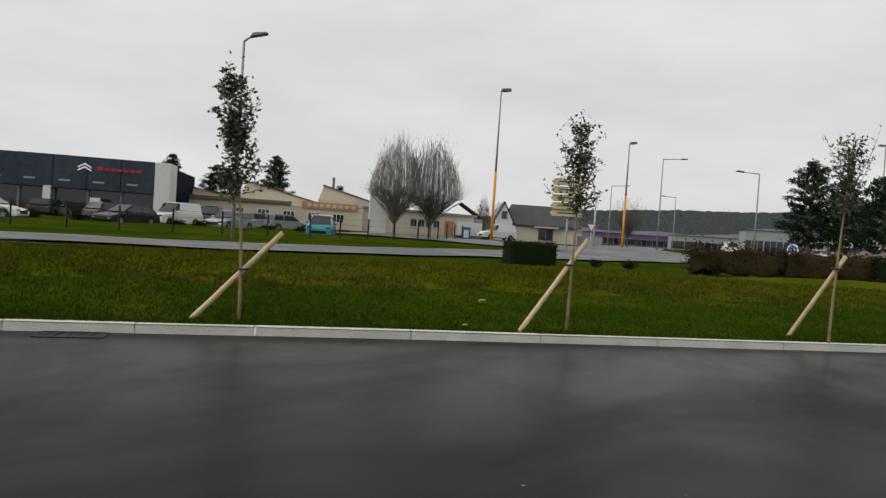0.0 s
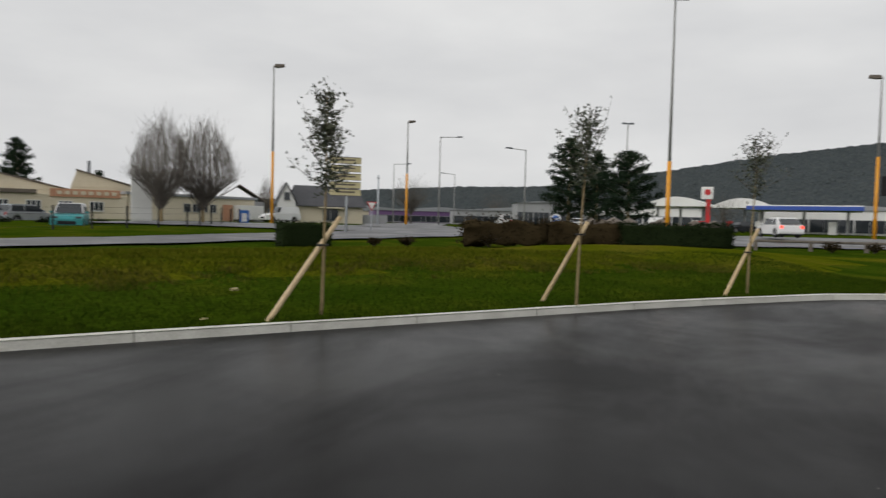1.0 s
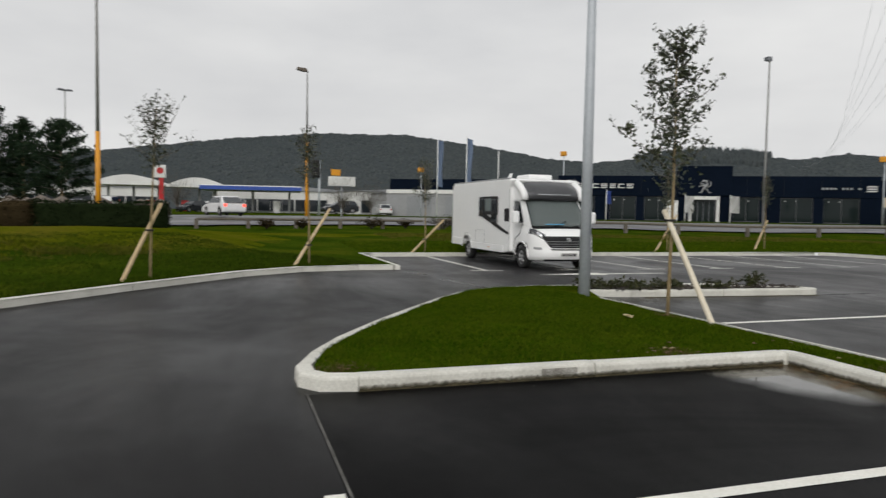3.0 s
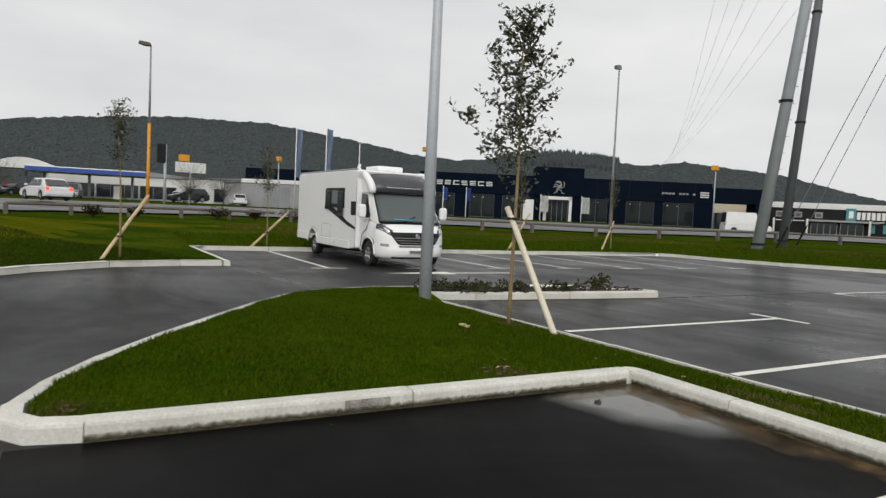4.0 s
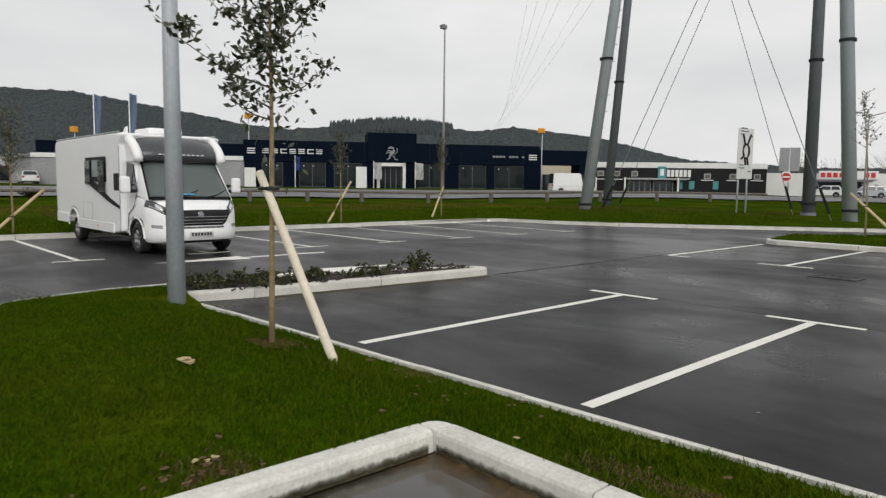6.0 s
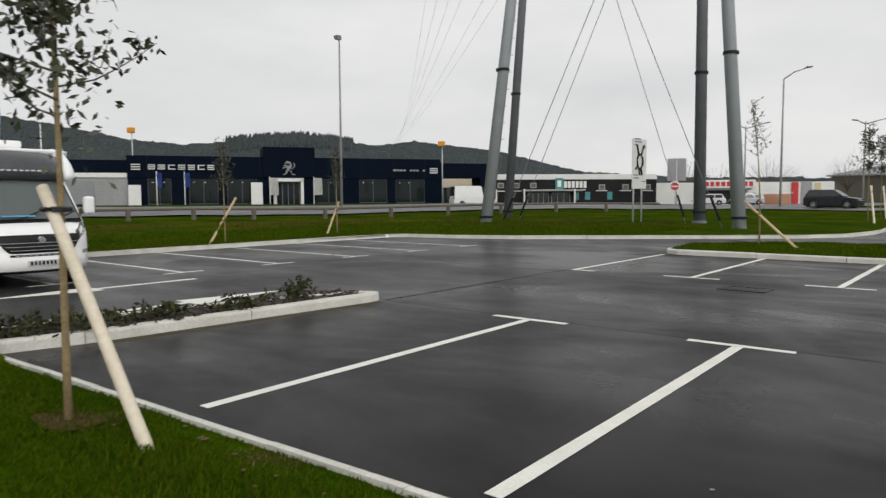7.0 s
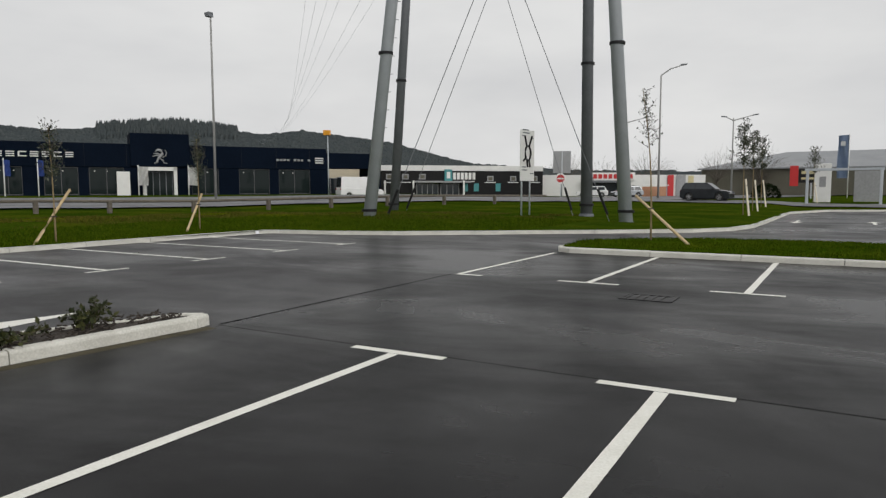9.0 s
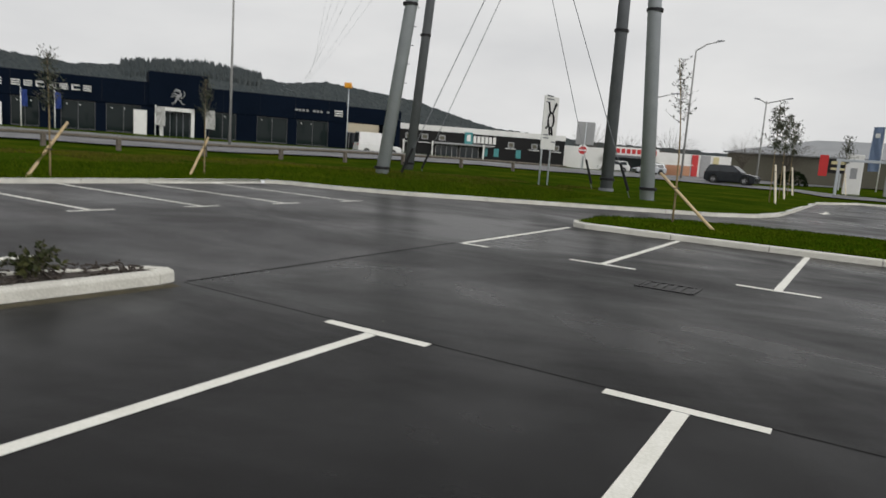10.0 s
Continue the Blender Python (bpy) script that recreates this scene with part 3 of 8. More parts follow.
# ---------------------------------------------------------------- hills
AZ = [-130, -100, -92, -82, -71, -62, -59, -55, -48, -45, -39, -35, -30, -26, -21, -14, -7, 0, 2, 8, 17, 24, 31, 40, 47, 60, 90, 140]
EL = [1.2, 1.5, 1.85, 1.4, 1.5, 2.1, 2.8, 3.9, 4.75, 4.4, 5.1, 4.8, 4.3, 4.6, 5.5, 6.4, 6.3, 5.6, 5.3, 4.4, 3.1, 2.9, 2.5, 1.4, 0.9, 0.6, 0.7, 0.8]
hv, hf = [], []
COLS, ROWS_H = 900, 14


def hill_point(az, t):
    """A point of the slope at bearing az, from its foot (0) to its crest (1)."""
    dist = 640 + 260 * smooth(5, 30, az) + 260 * smooth(-60, -75, az)
    crest = dist * math.tan(radians(float(np.interp(az, AZ, EL)))) - 0.8 + dist * 0.0016 * noise.noise((az * 2.3, 0.3, 0))
    d = dist * (0.62 + 0.38 * t)
    z = 1 + max(crest, 2) * t ** 1.15 + 3.0 * math.sin(math.pi * t) * noise.noise((az * 0.7, t * 3, 5))
    return 5 + d * math.cos(radians(az)), -5 + d * math.sin(radians(az)), z


for i in range(COLS):
    az = -130 + 270 * i / (COLS - 1)
    for k in range(ROWS_H - 1):
        hv.append(hill_point(az, k / (ROWS_H - 2)))
    x, y, z = hill_point(az, 1.0)
    hv.append((x * 1.25, y * 1.25, -5))
for i in range(COLS - 1):
    for k in range(ROWS_H - 1):
        a = i * ROWS_H + k
        hf.append((a, a + ROWS_H, a + ROWS_H + 1, a + 1))
tagged(raw("backdrop_hills", hv, hf, HILLS, smooth=True), "long wooded winter hills, blue-grey with haze in their colour", "hills", kind="structure")
# crowns of the far woods, broad bare ones and a stand of conifers on the crest
wr = random.Random(8)
wv, wf = [], []
for i in range(36000):
    az = wr.uniform(-78, 48)
    t = 1.0 if i % 6 == 0 else 0.12 + 0.88 * wr.random() ** 0.75
    x, y, z = hill_point(az, t)
    stand = -43 < az < -33 and t > 0.8
    far = 1 + 0.4 * smooth(5, 30, az) + 0.4 * smooth(-60, -75, az)
    w = far * (wr.uniform(1.2, 2.0) if stand else wr.uniform(0.9, 2.0))
    h = far * (wr.uniform(3.5, 7.5) if stand else wr.uniform(0.6, 1.7))
    k = len(wv)
    a0 = wr.uniform(0, 1)
    for lift, span in ((0.0, 0.9), (0.5, 0.6 if stand else 1.0)):
        for q in range(5):
            a = a0 + q * math.pi * 0.4
            s = span * w * wr.uniform(0.75, 1.2)
            wv.append((x + math.cos(a) * s, y + math.sin(a) * s, z - 1.0 + (h + 1) * (lift + wr.uniform(-0.08, 0.08))))
    wv.append((x, y, z + h))
    for q in range(5):
        wf.append((k + q, k + (q + 1) % 5, k + 5 + (q + 1) % 5, k + 5 + q))
        wf.append((k + 5 + q, k + 5 + (q + 1) % 5, k + 10))
tagged(raw("far_woods", wv, wf, FARWOOD, smooth=True), "leafless woods covering the hills, blue-grey with haze in their colour", "woods", kind="stuff")

# ---------------------------------------------------------------- kerbs
def kerb_mesh(low=False):
    """A kerb stone one metre long: front face at y=0, back at y=0.17, rounded front edge."""
    prof = [(0.0, -0.06), (0.006, 0.095), (0.014, 0.114), (0.032, 0.126), (0.145, 0.128), (0.145, -0.06)]
    bm = extrude([(p[0], p[1]) for p in prof], "x", 0.0035, 0.9965)
    return mesh_of(bm, "kerb_stone", KERB)


KERB_MESH = kerb_mesh()


def kerb(name, pts, label, step=2.0, closed=False, drop=0.0):
    """Kerb stones along a line, the road on the right-hand side of its direction."""
    top = tagged(empty(name), label, "kerb", kind="structure")
    if closed:
        pts = pts + pts[:1]
    run = along(pts, step)
    for (x0, y0), (x1, y1) in zip(run, run[1:]):
        d = math.hypot(x1 - x0, y1 - y0)
        if d < 0.05:
            continue
        ob = new("kerb_stone", KERB_MESH)
        ob.matrix_world = facing(x0, y0, random.uniform(-0.004, 0.004) - drop, x1 - x0, y1 - y0) @ Matrix.Diagonal((d, 1, 1, 1))
        ob.parent = top
    return top


def arc(cx, cy, r, a0, a1, n=5):
    return [(cx + r * math.cos(radians(a0 + (a1 - a0) * i / n)), cy + r * math.sin(radians(a0 + (a1 - a0) * i / n))) for i in range(n + 1)]


kerb("kerb", NORTH_EDGE[-2::-1], "pale concrete kerb along the north grass bank")
kerb("kerb", [(20.15, -5.3), (25.25, -5.3)], "pale concrete kerb closing the corner bay", 0.9)
kerb("kerb", [(25.25, -5.3)] + EAST_EDGE[-2:0:-1] + [(25.25, -24.3)], "pale concrete kerb at the end of the bays")
kerb("kerb", [(25.2, -24.4)] + SOUTH_EDGE[:0:-1], "pale damp concrete kerb round the pylon grass")

# the lawn island: a tongue, a strip west of the inner corner and a narrow planter
TONGUE = [(14.02, -7.3), (13.84, -8.1), (13.55, -12.0), (13.6, -12.2), (13.75, -12.26), (13.95, -12.15), (14.5, -10.7), (14.95, -7.9), (15.0, -6.6), (14.75, -5.6), (14.2, -4.85), (13.3, -4.1), (12.4, -3.45), (11.4, -2.75), (10.4, -2.12), (9.6, -1.72), (9.05, -1.53), (8.75, -1.53), (8.55, -1.68), (8.48, -2.0), (8.47, -6.45)]
BORDER = [(-14, -8.573), (6.6, -7.625), (14.0, -7.285)]
LAWN_EDGE = [(8.65, -2.0), (8.60, -6.58), (-14, -6.62), (-14, -8.51), (6.6, -7.565), (13.95, -7.235), (14.6, -7.4), (14.8, -7.5), (14.83, -6.6), (14.58, -5.66), (14.06, -4.97), (13.2, -4.24), (12.3, -3.6), (11.3, -2.9), (10.34, -2.28), (9.54, -1.88), (9.0, -1.7), (8.8, -1.7), (8.7, -1.78)]


def border_y(x):
    return -7.285 - (14 - x) * 0.046


def lawn_height(x, y):
    """From the flush border the lawn rises to the kerb top and a little above it."""
    b = y - border_y(x)
    e = min(x - 8.5, 15 - x, (15.0 - x) * 0.56 + (-5.2 - y) * 0.83 + 0.6) if x > 8.6 else max(0.0, -6.5 - y)
    if x > 13.9 and y > -7.3:
        b = 1.0
    return 0.025 + 0.095 * smooth(0.05, 0.8, b) + 0.06 * smooth(0.1, 1.8, min(e, b)) + 0.012 * noise.noise((x * 2, y * 2, 1))


def wound(pts):
    """The same outline, run so that the road lies on its right."""
    area = sum(a[0] * b[1] - b[0] * a[1] for a, b in zip(pts, pts[1:] + pts[:1]))
    return pts if area > 0 else pts[::-1]


tongue = kerb("kerb", TONGUE, "pale concrete kerb round the lawn island and planter", 2.0)
kerb("kerb", [(8.47, -6.45), (7.42, -6.45), (5.4, -6.45), (-14, -6.45)], "pale concrete kerb behind the corner bay", 2.0)
part("corner_stone", extrude([(8.473, -6.453), (8.612, -6.453), (8.605, -6.52), (8.57, -6.57), (8.52, -6.592), (8.473, -6.595)], "z", -0.06, 0.127, 0.008), KERB, tongue)
border = tagged(empty("edging"), "flush pale concrete edging of the lawn", "kerb", kind="structure")
run = along(BORDER, 1.0)
for (x0, y0), (x1, y1) in zip(run, run[1:]):
    ob = new("edging_stone", KERB_MESH)
    ob.matrix_world = facing(x0, y0, random.uniform(-0.004, 0.004) - 0.070, x1 - x0, y1 - y0) @ Matrix.Diagonal((math.hypot(x1 - x0, y1 - y0), 0.5, 1, 1))
    ob.parent = border
lawn = sheet("lawn", along(LAWN_EDGE + LAWN_EDGE[:1], 0.6)[:-1], 0.45, lawn_height, LAWN)
tagged(lawn, "short green lawn on the kerbed island", "grass", kind="structure")
bed = sheet("planting_bed", [(13.98, -8.0), (13.72, -11.95), (13.78, -12.05), (13.9, -11.95), (14.35, -10.7), (14.8, -7.9), (14.75, -7.4), (14.12, -7.3)], 0.3, lambda x, y: 0.11 + 0.03 * noise.noise((x * 4, y * 4, 2)), SOIL)
tagged(bed, "dark bark mulch in the narrow planter", "mulch", kind="structure")

ISLAND2 = [(-14, -22.75), (13.1, -22.75), (13.45, -22.95), (13.6, -23.3), (13.55, -24.2), (13.2, -25.0), (12.2, -26.2), (10.4, -27.3), (8.5, -27.9), (-14, -28.2)]
kerb("kerb", wound(ISLAND2), "pale concrete kerb round the second island", 2.0, True)
lawn2 = sheet("lawn", [(-14, -22.92), (13.05, -22.92), (13.32, -23.05), (13.43, -23.3), (13.38, -24.15), (13.05, -24.9), (12.08, -26.05), (10.33, -27.13), (8.47, -27.73), (-14, -28.03)], 0.6, lambda x, y: 0.135 + 0.05 * smooth(0.1, 1.6, min(-22.8 - y, y + 28)) + 0.02 * noise.noise((x * 2, y * 2, 1)), LAWN)
tagged(lawn2, "rough green grass on the second island", "grass", kind="structure")

patch = sheet("bay_surface", [(-14, -6.455), (8.31, -6.455), (8.46, -6.3), (8.475, -1.56), (-14, -1.56)], 0.0, 0.0012, DARKASPHALT)
tagged(patch, "darker fresh asphalt of the corner bays", "asphalt", kind="structure")
patch = sheet("bay_surface", [(-14, -12.23), (13.5, -12.23), (13.64, -11.9), (13.91, -8.2), (14.08, -7.3), (6.6, -7.635), (-14, -8.585)], 0.0, 0.0012, BAYASPHALT)
tagged(patch, "dark wet asphalt of the middle bays", "asphalt", kind="structure")

patch = sheet("lane_surface", [(13.53, -12.25), (13.53, -22.65), (13.7, -23.2), (13.65, -24.3), (12.4, -26.3), (11.2, -30.5), (13.4, -31.1), (16.3, -28.95), (20.2, -26.1), (24.9, -24.7), (25.15, -20), (25.2, -5.4), (20.3, -5.35), (15.05, -6.2), (14.98, -7.9), (14.52, -10.75), (13.98, -12.22)], 0.0, 0.0012, LANEASPHALT)
tagged(patch, "older purplish-grey damp asphalt of the east lane", "asphalt", kind="structure")

patch = sheet("drive_surface", [(-14, -1.55), (8.5, -1.55), (8.75, -1.5), (9.05, -1.5), (9.6, -1.69), (10.4, -2.09), (11.4, -2.72), (12.4, -3.42), (13.3, -4.07), (14.2, -4.82), (15.0, -6.0), (17.0, -5.6), (20.1, -5.15)] + NORTH_EDGE[1:-1] + [(-14, 19.5)], 0.0, 0.0012, NORTHASPHALT)
tagged(patch, "dark damp asphalt of the drive lane", "asphalt", kind="structure")

# a stained stretch of kerb and a wet algae line along its foot
part("stain", B((8.466, -3.85, 0.075, 0.006, 0.36, 0.06), bevel=0.003), KERBDIRT, tagged(empty("kerb_stain"), "dark scuffed patch on the kerb face", "stain", kind="structure"))
algae_and_reflection = tagged(empty("algae_and_reflection_line"), "greenish damp line at the kerb foot and painted kerb reflection by the planter", "stain", kind="structure")
part("film", B((8.468, -4.2, 0.034, 0.006, 4.4, 0.066), (-2.5, -6.447, 0.034, 21.9, 0.006, 0.066)), ALGAE_AND_REFLECTION, algae_and_reflection)


# ---------------------------------------------------------------- markings
def line(x0, y0, x1, y1, w=0.11, z=0.004):
    bm = bmesh.new()
    d = math.hypot(x1 - x0, y1 - y0)
    nx, ny = -(y1 - y0) / d * w / 2, (x1 - x0) / d * w / 2
    n = max(1, round(d / 0.5))
    rows = []
    for i in range(n + 1):
        t = i / n
        x, y = x0 + (x1 - x0) * t, y0 + (y1 - y0) * t
        j = 1 + random.uniform(-0.05, 0.05)
        rows.append((bm.verts.new((x + nx * j, y + ny * j, z)), bm.verts.new((x - nx * j, y - ny * j, z))))
    for a, b in zip(rows, rows[1:]):
        bm.faces.new((a[0], b[0], b[1], a[1]))
    return bm


def bay(x0, y0, x1, y1, bar=((-0.52, 0.52)), name="bay_marking"):
    """A bay line with a crossbar at its open end x1, y1."""
    top = tagged(empty(name), "white painted parking bay line with crossbar", "road marking", "parking bay lines", kind="structure")
    part("long_line", line(x0, y0, x1, y1), PAINT, top)
    d = math.hypot(x1 - x0, y1 - y0)
    ux, uy = (x1 - x0) / d, (y1 - y0) / d
    part("crossbar", line(x1 + uy * bar[0] + ux * 0.06, y1 - ux * bar[0] + uy * 0.06, x1 + uy * bar[1] + ux * 0.06, y1 - ux * bar[1] + uy * 0.06, 0.11, 0.0045), PAINT, top)


bay(10.88, -7.67, 10.96, -12.11)
for x in (8.385, 5.91, 3.43, 0.95):
    bay(x, border_y(x) - 0.22, x + 0.09, -12.11)
bay(13.42, -22.6, 13.42, -17.82, (-0.5, 0.02))
for x in (10.97, 8.53, 6.03, 3.53):
    bay(x, -22.7, x, -17.86)
bay(5.93, -6.4, 5.93, -1.55, (-0.34, 0.52))
for y in (-7.5, -10.0, -12.5, -14.9, -17.35, -19.8, -22.25):
    bay(25.15, y, 19.65, y, (-0.45, 0.45))


def arrow(x, y, heading, length=3.65, head=1.8):
    top = tagged(empty("lane_arrow", pose(x, y, 0, 0, 0, heading)), "white painted lane arrow", "road marking", "lane arrows", kind="structure")
    bm = line(0, 0, length - head, 0, 0.15)
    v = [bm.verts.new(p) for p in ((length - head, 0.31, 0.004), (length, 0, 0.004), (length - head, -0.31, 0.004))]
    bm.faces.new(v)
    part("arrow", bm, PAINT, top)


# Flat dark strip that paints the kerb's reflection onto the wet asphalt.
part("film", line(13.72, -8.3, 13.44, -12.1, 0.16, 0.002), ALGAE_AND_REFLECTION, algae_and_reflection)
chips = bmesh.new()
for i in range(420):
    y = random.uniform(-12.0, -7.7)
    x = random.uniform(13.78, 14.3 + 0.11 * (y + 12.0))
    bmesh.ops.create_cube(chips, size=1, matrix=pose(x, y, 0.125 + random.uniform(0, 0.025), random.uniform(-30, 30), random.uniform(-30, 30), random.uniform(0, 180)) @ Matrix.Diagonal((random.uniform(0.03, 0.08), random.uniform(0.015, 0.03), 0.012, 1)))
tagged(part("bark_chips", chips, SOIL), "dark wet bark chips strewn in the planter", "mulch", kind="stuff")

arrow(15.66, -8.45, -90)
arrow(18.35, -12.05, 90)
arrow(9.3, -44.6, 90, 3.0, 1.2)
arrow(6.2, -41.5, -90, 3.0, 1.2)

seam = tagged(empty("asphalt_seam"), "thin dark joint between asphalt lanes", "seam", kind="structure")
part("joint", line(8.48, -1.58, -6, -1.55, 0.012, 0.003), PALESEAM, seam, "thin pale joint")
part("joint", line(13.5, -12.24, -6, -12.22, 0.014, 0.003), SEAM, seam)
part("joint", line(13.53, -12.3, 13.53, -17.75, 0.03, 0.003), SEAM, seam, "dark joint beside the lane")


def drain(x, y, a, sx=0.7, sy=0.5):
    top = tagged(empty("drain_grate", pose(x, y, 0, 0, 0, a)), "dark cast-iron drain grate in the asphalt", "drain")
    part("rim", B((0, sy / 2, 0.003, sx, 0.05, 0.012), (0, -sy / 2, 0.003, sx, 0.05, 0.012), (sx / 2, 0, 0.003, 0.05, sy, 0.012), (-sx / 2, 0, 0.003, 0.05, sy, 0.012)), LANEASPHALT, top)
    for i in range(6):
        part("bar", B((-sx / 2 + sx * (i + 0.5) / 6, 0, 0.002, 0.05, sy - 0.06, 0.01)), LANEASPHALT, top)


drain(9.7, -16.7, 0)
drain(2.9, 9.25, -31, 0.75, 0.4)

# the puddle in the inner corner
far_side = []
for i in range(40):
    t = i / 39
    x = 8.445 - 4.4 * t
    far_side.append((x, -6.435 + 3.2 * (1 - t) ** 0.55 * (1 + 0.10 * noise.noise((x * 1.3, 2.0, 0)) + 0.05 * noise.noise((x * 5, 4.0, 0))) + 0.02))
outline = [(8.445, -6.435)] + far_side + [(4.0, -6.435)]
water = sheet("puddle", outline, 0.0, 0.0035, WATER)
tagged(water, "shallow brown rainwater puddle in the kerb corner", "puddle", kind="structure")
silt_out = [(8.44, -6.438), (8.44, -5.9), (5.4, -5.9), (5.4, -6.438)]
silt = sheet("silt", silt_out, 0.0, 0.006, SILT)
tagged(silt, "orange-brown wet silt along the kerb", "silt", kind="structure")


# ---------------------------------------------------------------- young trees and stakes
def leaf_quads(centres, size, seed, droop=0.4):
    r = np.random.RandomState(seed)
    n = len(centres)
    c = np.array(centres)
    a = r.normal(size=(n, 3))
    a[:, 2] += 0.3
    a /= np.linalg.norm(a, axis=1)[:, None]
    b = np.cross(a, r.normal(size=(n, 3)))
    b /= np.linalg.norm(b, axis=1)[:, None]
    s = size * r.uniform(0.6, 1.25, n)[:, None]
    p0, p1, p2, p3 = c, c + a * s * 0.5 + b * s * 0.24, c + a * s, c + a * s * 0.5 - b * s * 0.24
    v = np.stack([p0, p1, p2, p3], 1).reshape(-1, 3)
    f = [(4 * i, 4 * i + 1, 4 * i + 2, 4 * i + 3) for i in range(n)]
    return v.tolist(), f


def young_tree(x, y, z, seed, tall=3.9, crown=1.9, wide=0.42, leaves=700, lean=(0, 0), size=0.07, dense=(0.5, 0.25), label="young staked evergreen tree with sparse dark leaves"):
    """A thin trunk, rising limbs with twigs, and separate leaves."""
    rng = random.Random(seed)
    top = tagged(empty("young_tree", pose(x, y, z)), label, "tree", "young staked trees")
    tb = bmesh.new()
    trunk = [(lean[0] * t * t + 0.012 * math.sin(5 * t + seed), lean[1] * t * t + 0.012 * math.cos(4 * t), tall * 0.93 * t - 0.05) for t in [i / 9 for i in range(10)]]
    add_tube(tb, trunk, [0.025 * (1 - 0.85 * i / 9) + 0.003 for i in range(10)], 8)
    part("trunk", tb, BARK, top, smooth=True)
    lb = bmesh.new()
    spots = []
    n = 26
    for i in range(n):
        t = (i + 0.5) / n
        zb = crown + (tall * 0.9 - crown) * t ** 0.9
        k = min(8, int(zb / (tall * 0.93) * 9))
        bx, by = trunk[k][0], trunk[k][1]
        a = i * 2.4 + rng.uniform(-0.5, 0.5)
        reach = wide * (1.15 - 0.85 * t) * rng.uniform(0.6, 1.15)
        rise = min(reach * (rng.uniform(0.8, 2.0) if dense[1] > 0.18 else rng.uniform(0.45, 1.15)), tall * 1.0 - zb)
        if t < 0.16:
            reach, rise = reach * 1.35, min(rise, reach * 0.7)
        pts = []
        for q in range(5):
            u = q / 4
            pts.append((bx + math.cos(a) * reach * u ** 0.8 + rng.uniform(-0.015, 0.015), by + math.sin(a) * reach * u ** 0.8 + rng.uniform(-0.015, 0.015), zb + rise * u ** 1.2))
        add_tube(lb, pts, [0.009, 0.007, 0.005, 0.004, 0.002], 4, cap=False)
        for q in range(3):
            u = rng.uniform(0.3, 0.95)
            b0 = Vector(pts[0]).lerp(Vector(pts[-1]), u)
            e0 = b0 + Vector((rng.uniform(-1, 1), rng.uniform(-1, 1), rng.uniform(0.2, 1.2))).normalized() * rng.uniform(0.08, 0.26)
            add_tube(lb, [b0, e0], [0.004, 0.0015], 3, cap=False)
            for w in range(int(leaves / n / 5)):
                spots.append(b0.lerp(e0, rng.uniform(0.1, 1.1)) + Vector((rng.gauss(0, 0.02), rng.gauss(0, 0.02), rng.gauss(0, 0.02))))
        for w in range(int(leaves / n * 0.4)):
            u = rng.uniform(0.12, 1.05)
            q0 = min(3, int(u * 4))
            spots.append(Vector(pts[q0]).lerp(Vector(pts[q0 + 1]), u * 4 - q0) + Vector((rng.gauss(0, 0.022), rng.gauss(0, 0.022), rng.gauss(0, 0.03))))
    for c in range(2 if dense[1] > 0.18 else 0):
        mid = Vector((trunk[6][0] + rng.uniform(-0.04, 0.04), trunk[6][1] + rng.uniform(-0.04, 0.04), crown + (tall - crown) * (0.12 + 0.34 * c)))
        for w in range(int(leaves * 0.34)):
            spots.append(mid + Vector((rng.gauss(0, 0.09), rng.gauss(0, 0.09), rng.gauss(0, 0.13))))
    core = Vector((trunk[6][0], trunk[6][1], crown + (tall - crown) * dense[0]))
    for w in range(int(leaves * dense[1])):
        spots.append(core + Vector((rng.gauss(0, wide * 0.28), rng.gauss(0, wide * 0.28), rng.gauss(0, (tall - crown) * 0.17))))
    part("branch_frame", lb, TWIG, top)
    v, f = leaf_quads([tuple(s) for s in spots], size, seed)
    raw("crown", v, f, LEAF, top)
    return top


def stake(bx, by, tx, ty, z, reach=1.22, high=1.72, r=0.039, material=STAKE, label="slanting peeled-wood tree stake with black strap", strap=True):
    """A round pole from its foot towards and past a trunk at tx, ty, tied on with a strap."""
    d = math.hypot(tx - bx, ty - by)
    ux, uy = (tx - bx) / d, (ty - by) / d
    side = Vector((-uy, ux, 0)) * 0.065
    top = tagged(empty("tree_stake", pose(bx, by, z)), label, "stake", "tree stakes")
    p0, p1 = Vector((0, 0, -0.25 * 0.9)) - Vector((ux, uy, 0)) * 0.16 * reach, Vector((ux * reach, uy * reach, high))
    pts = [p0.lerp(p1, i / 6) + side + Vector((random.uniform(-0.004, 0.004), random.uniform(-0.004, 0.004), 0)) for i in range(7)]
    part("pole", tube(pts, [r * 1.04, r * 1.03, r * 1.02, r, r, r * 0.98, r * 0.95], 10), material, top, smooth=True)
    if strap:
        h = high * d / reach
        c = Vector((ux * d, uy * d, h))
        loop = [c + Vector((math.cos(a) * 0.075, math.sin(a) * 0.075, 0)) + side * 0.5 for a in [k * math.pi / 5 for k in range(11)]]
        part("strap", tube(loop, 0.018, 5), STRAP, top)


def hgt(x, y):
    return height(x, y) if beyond(x, y) > 0 else 0.15


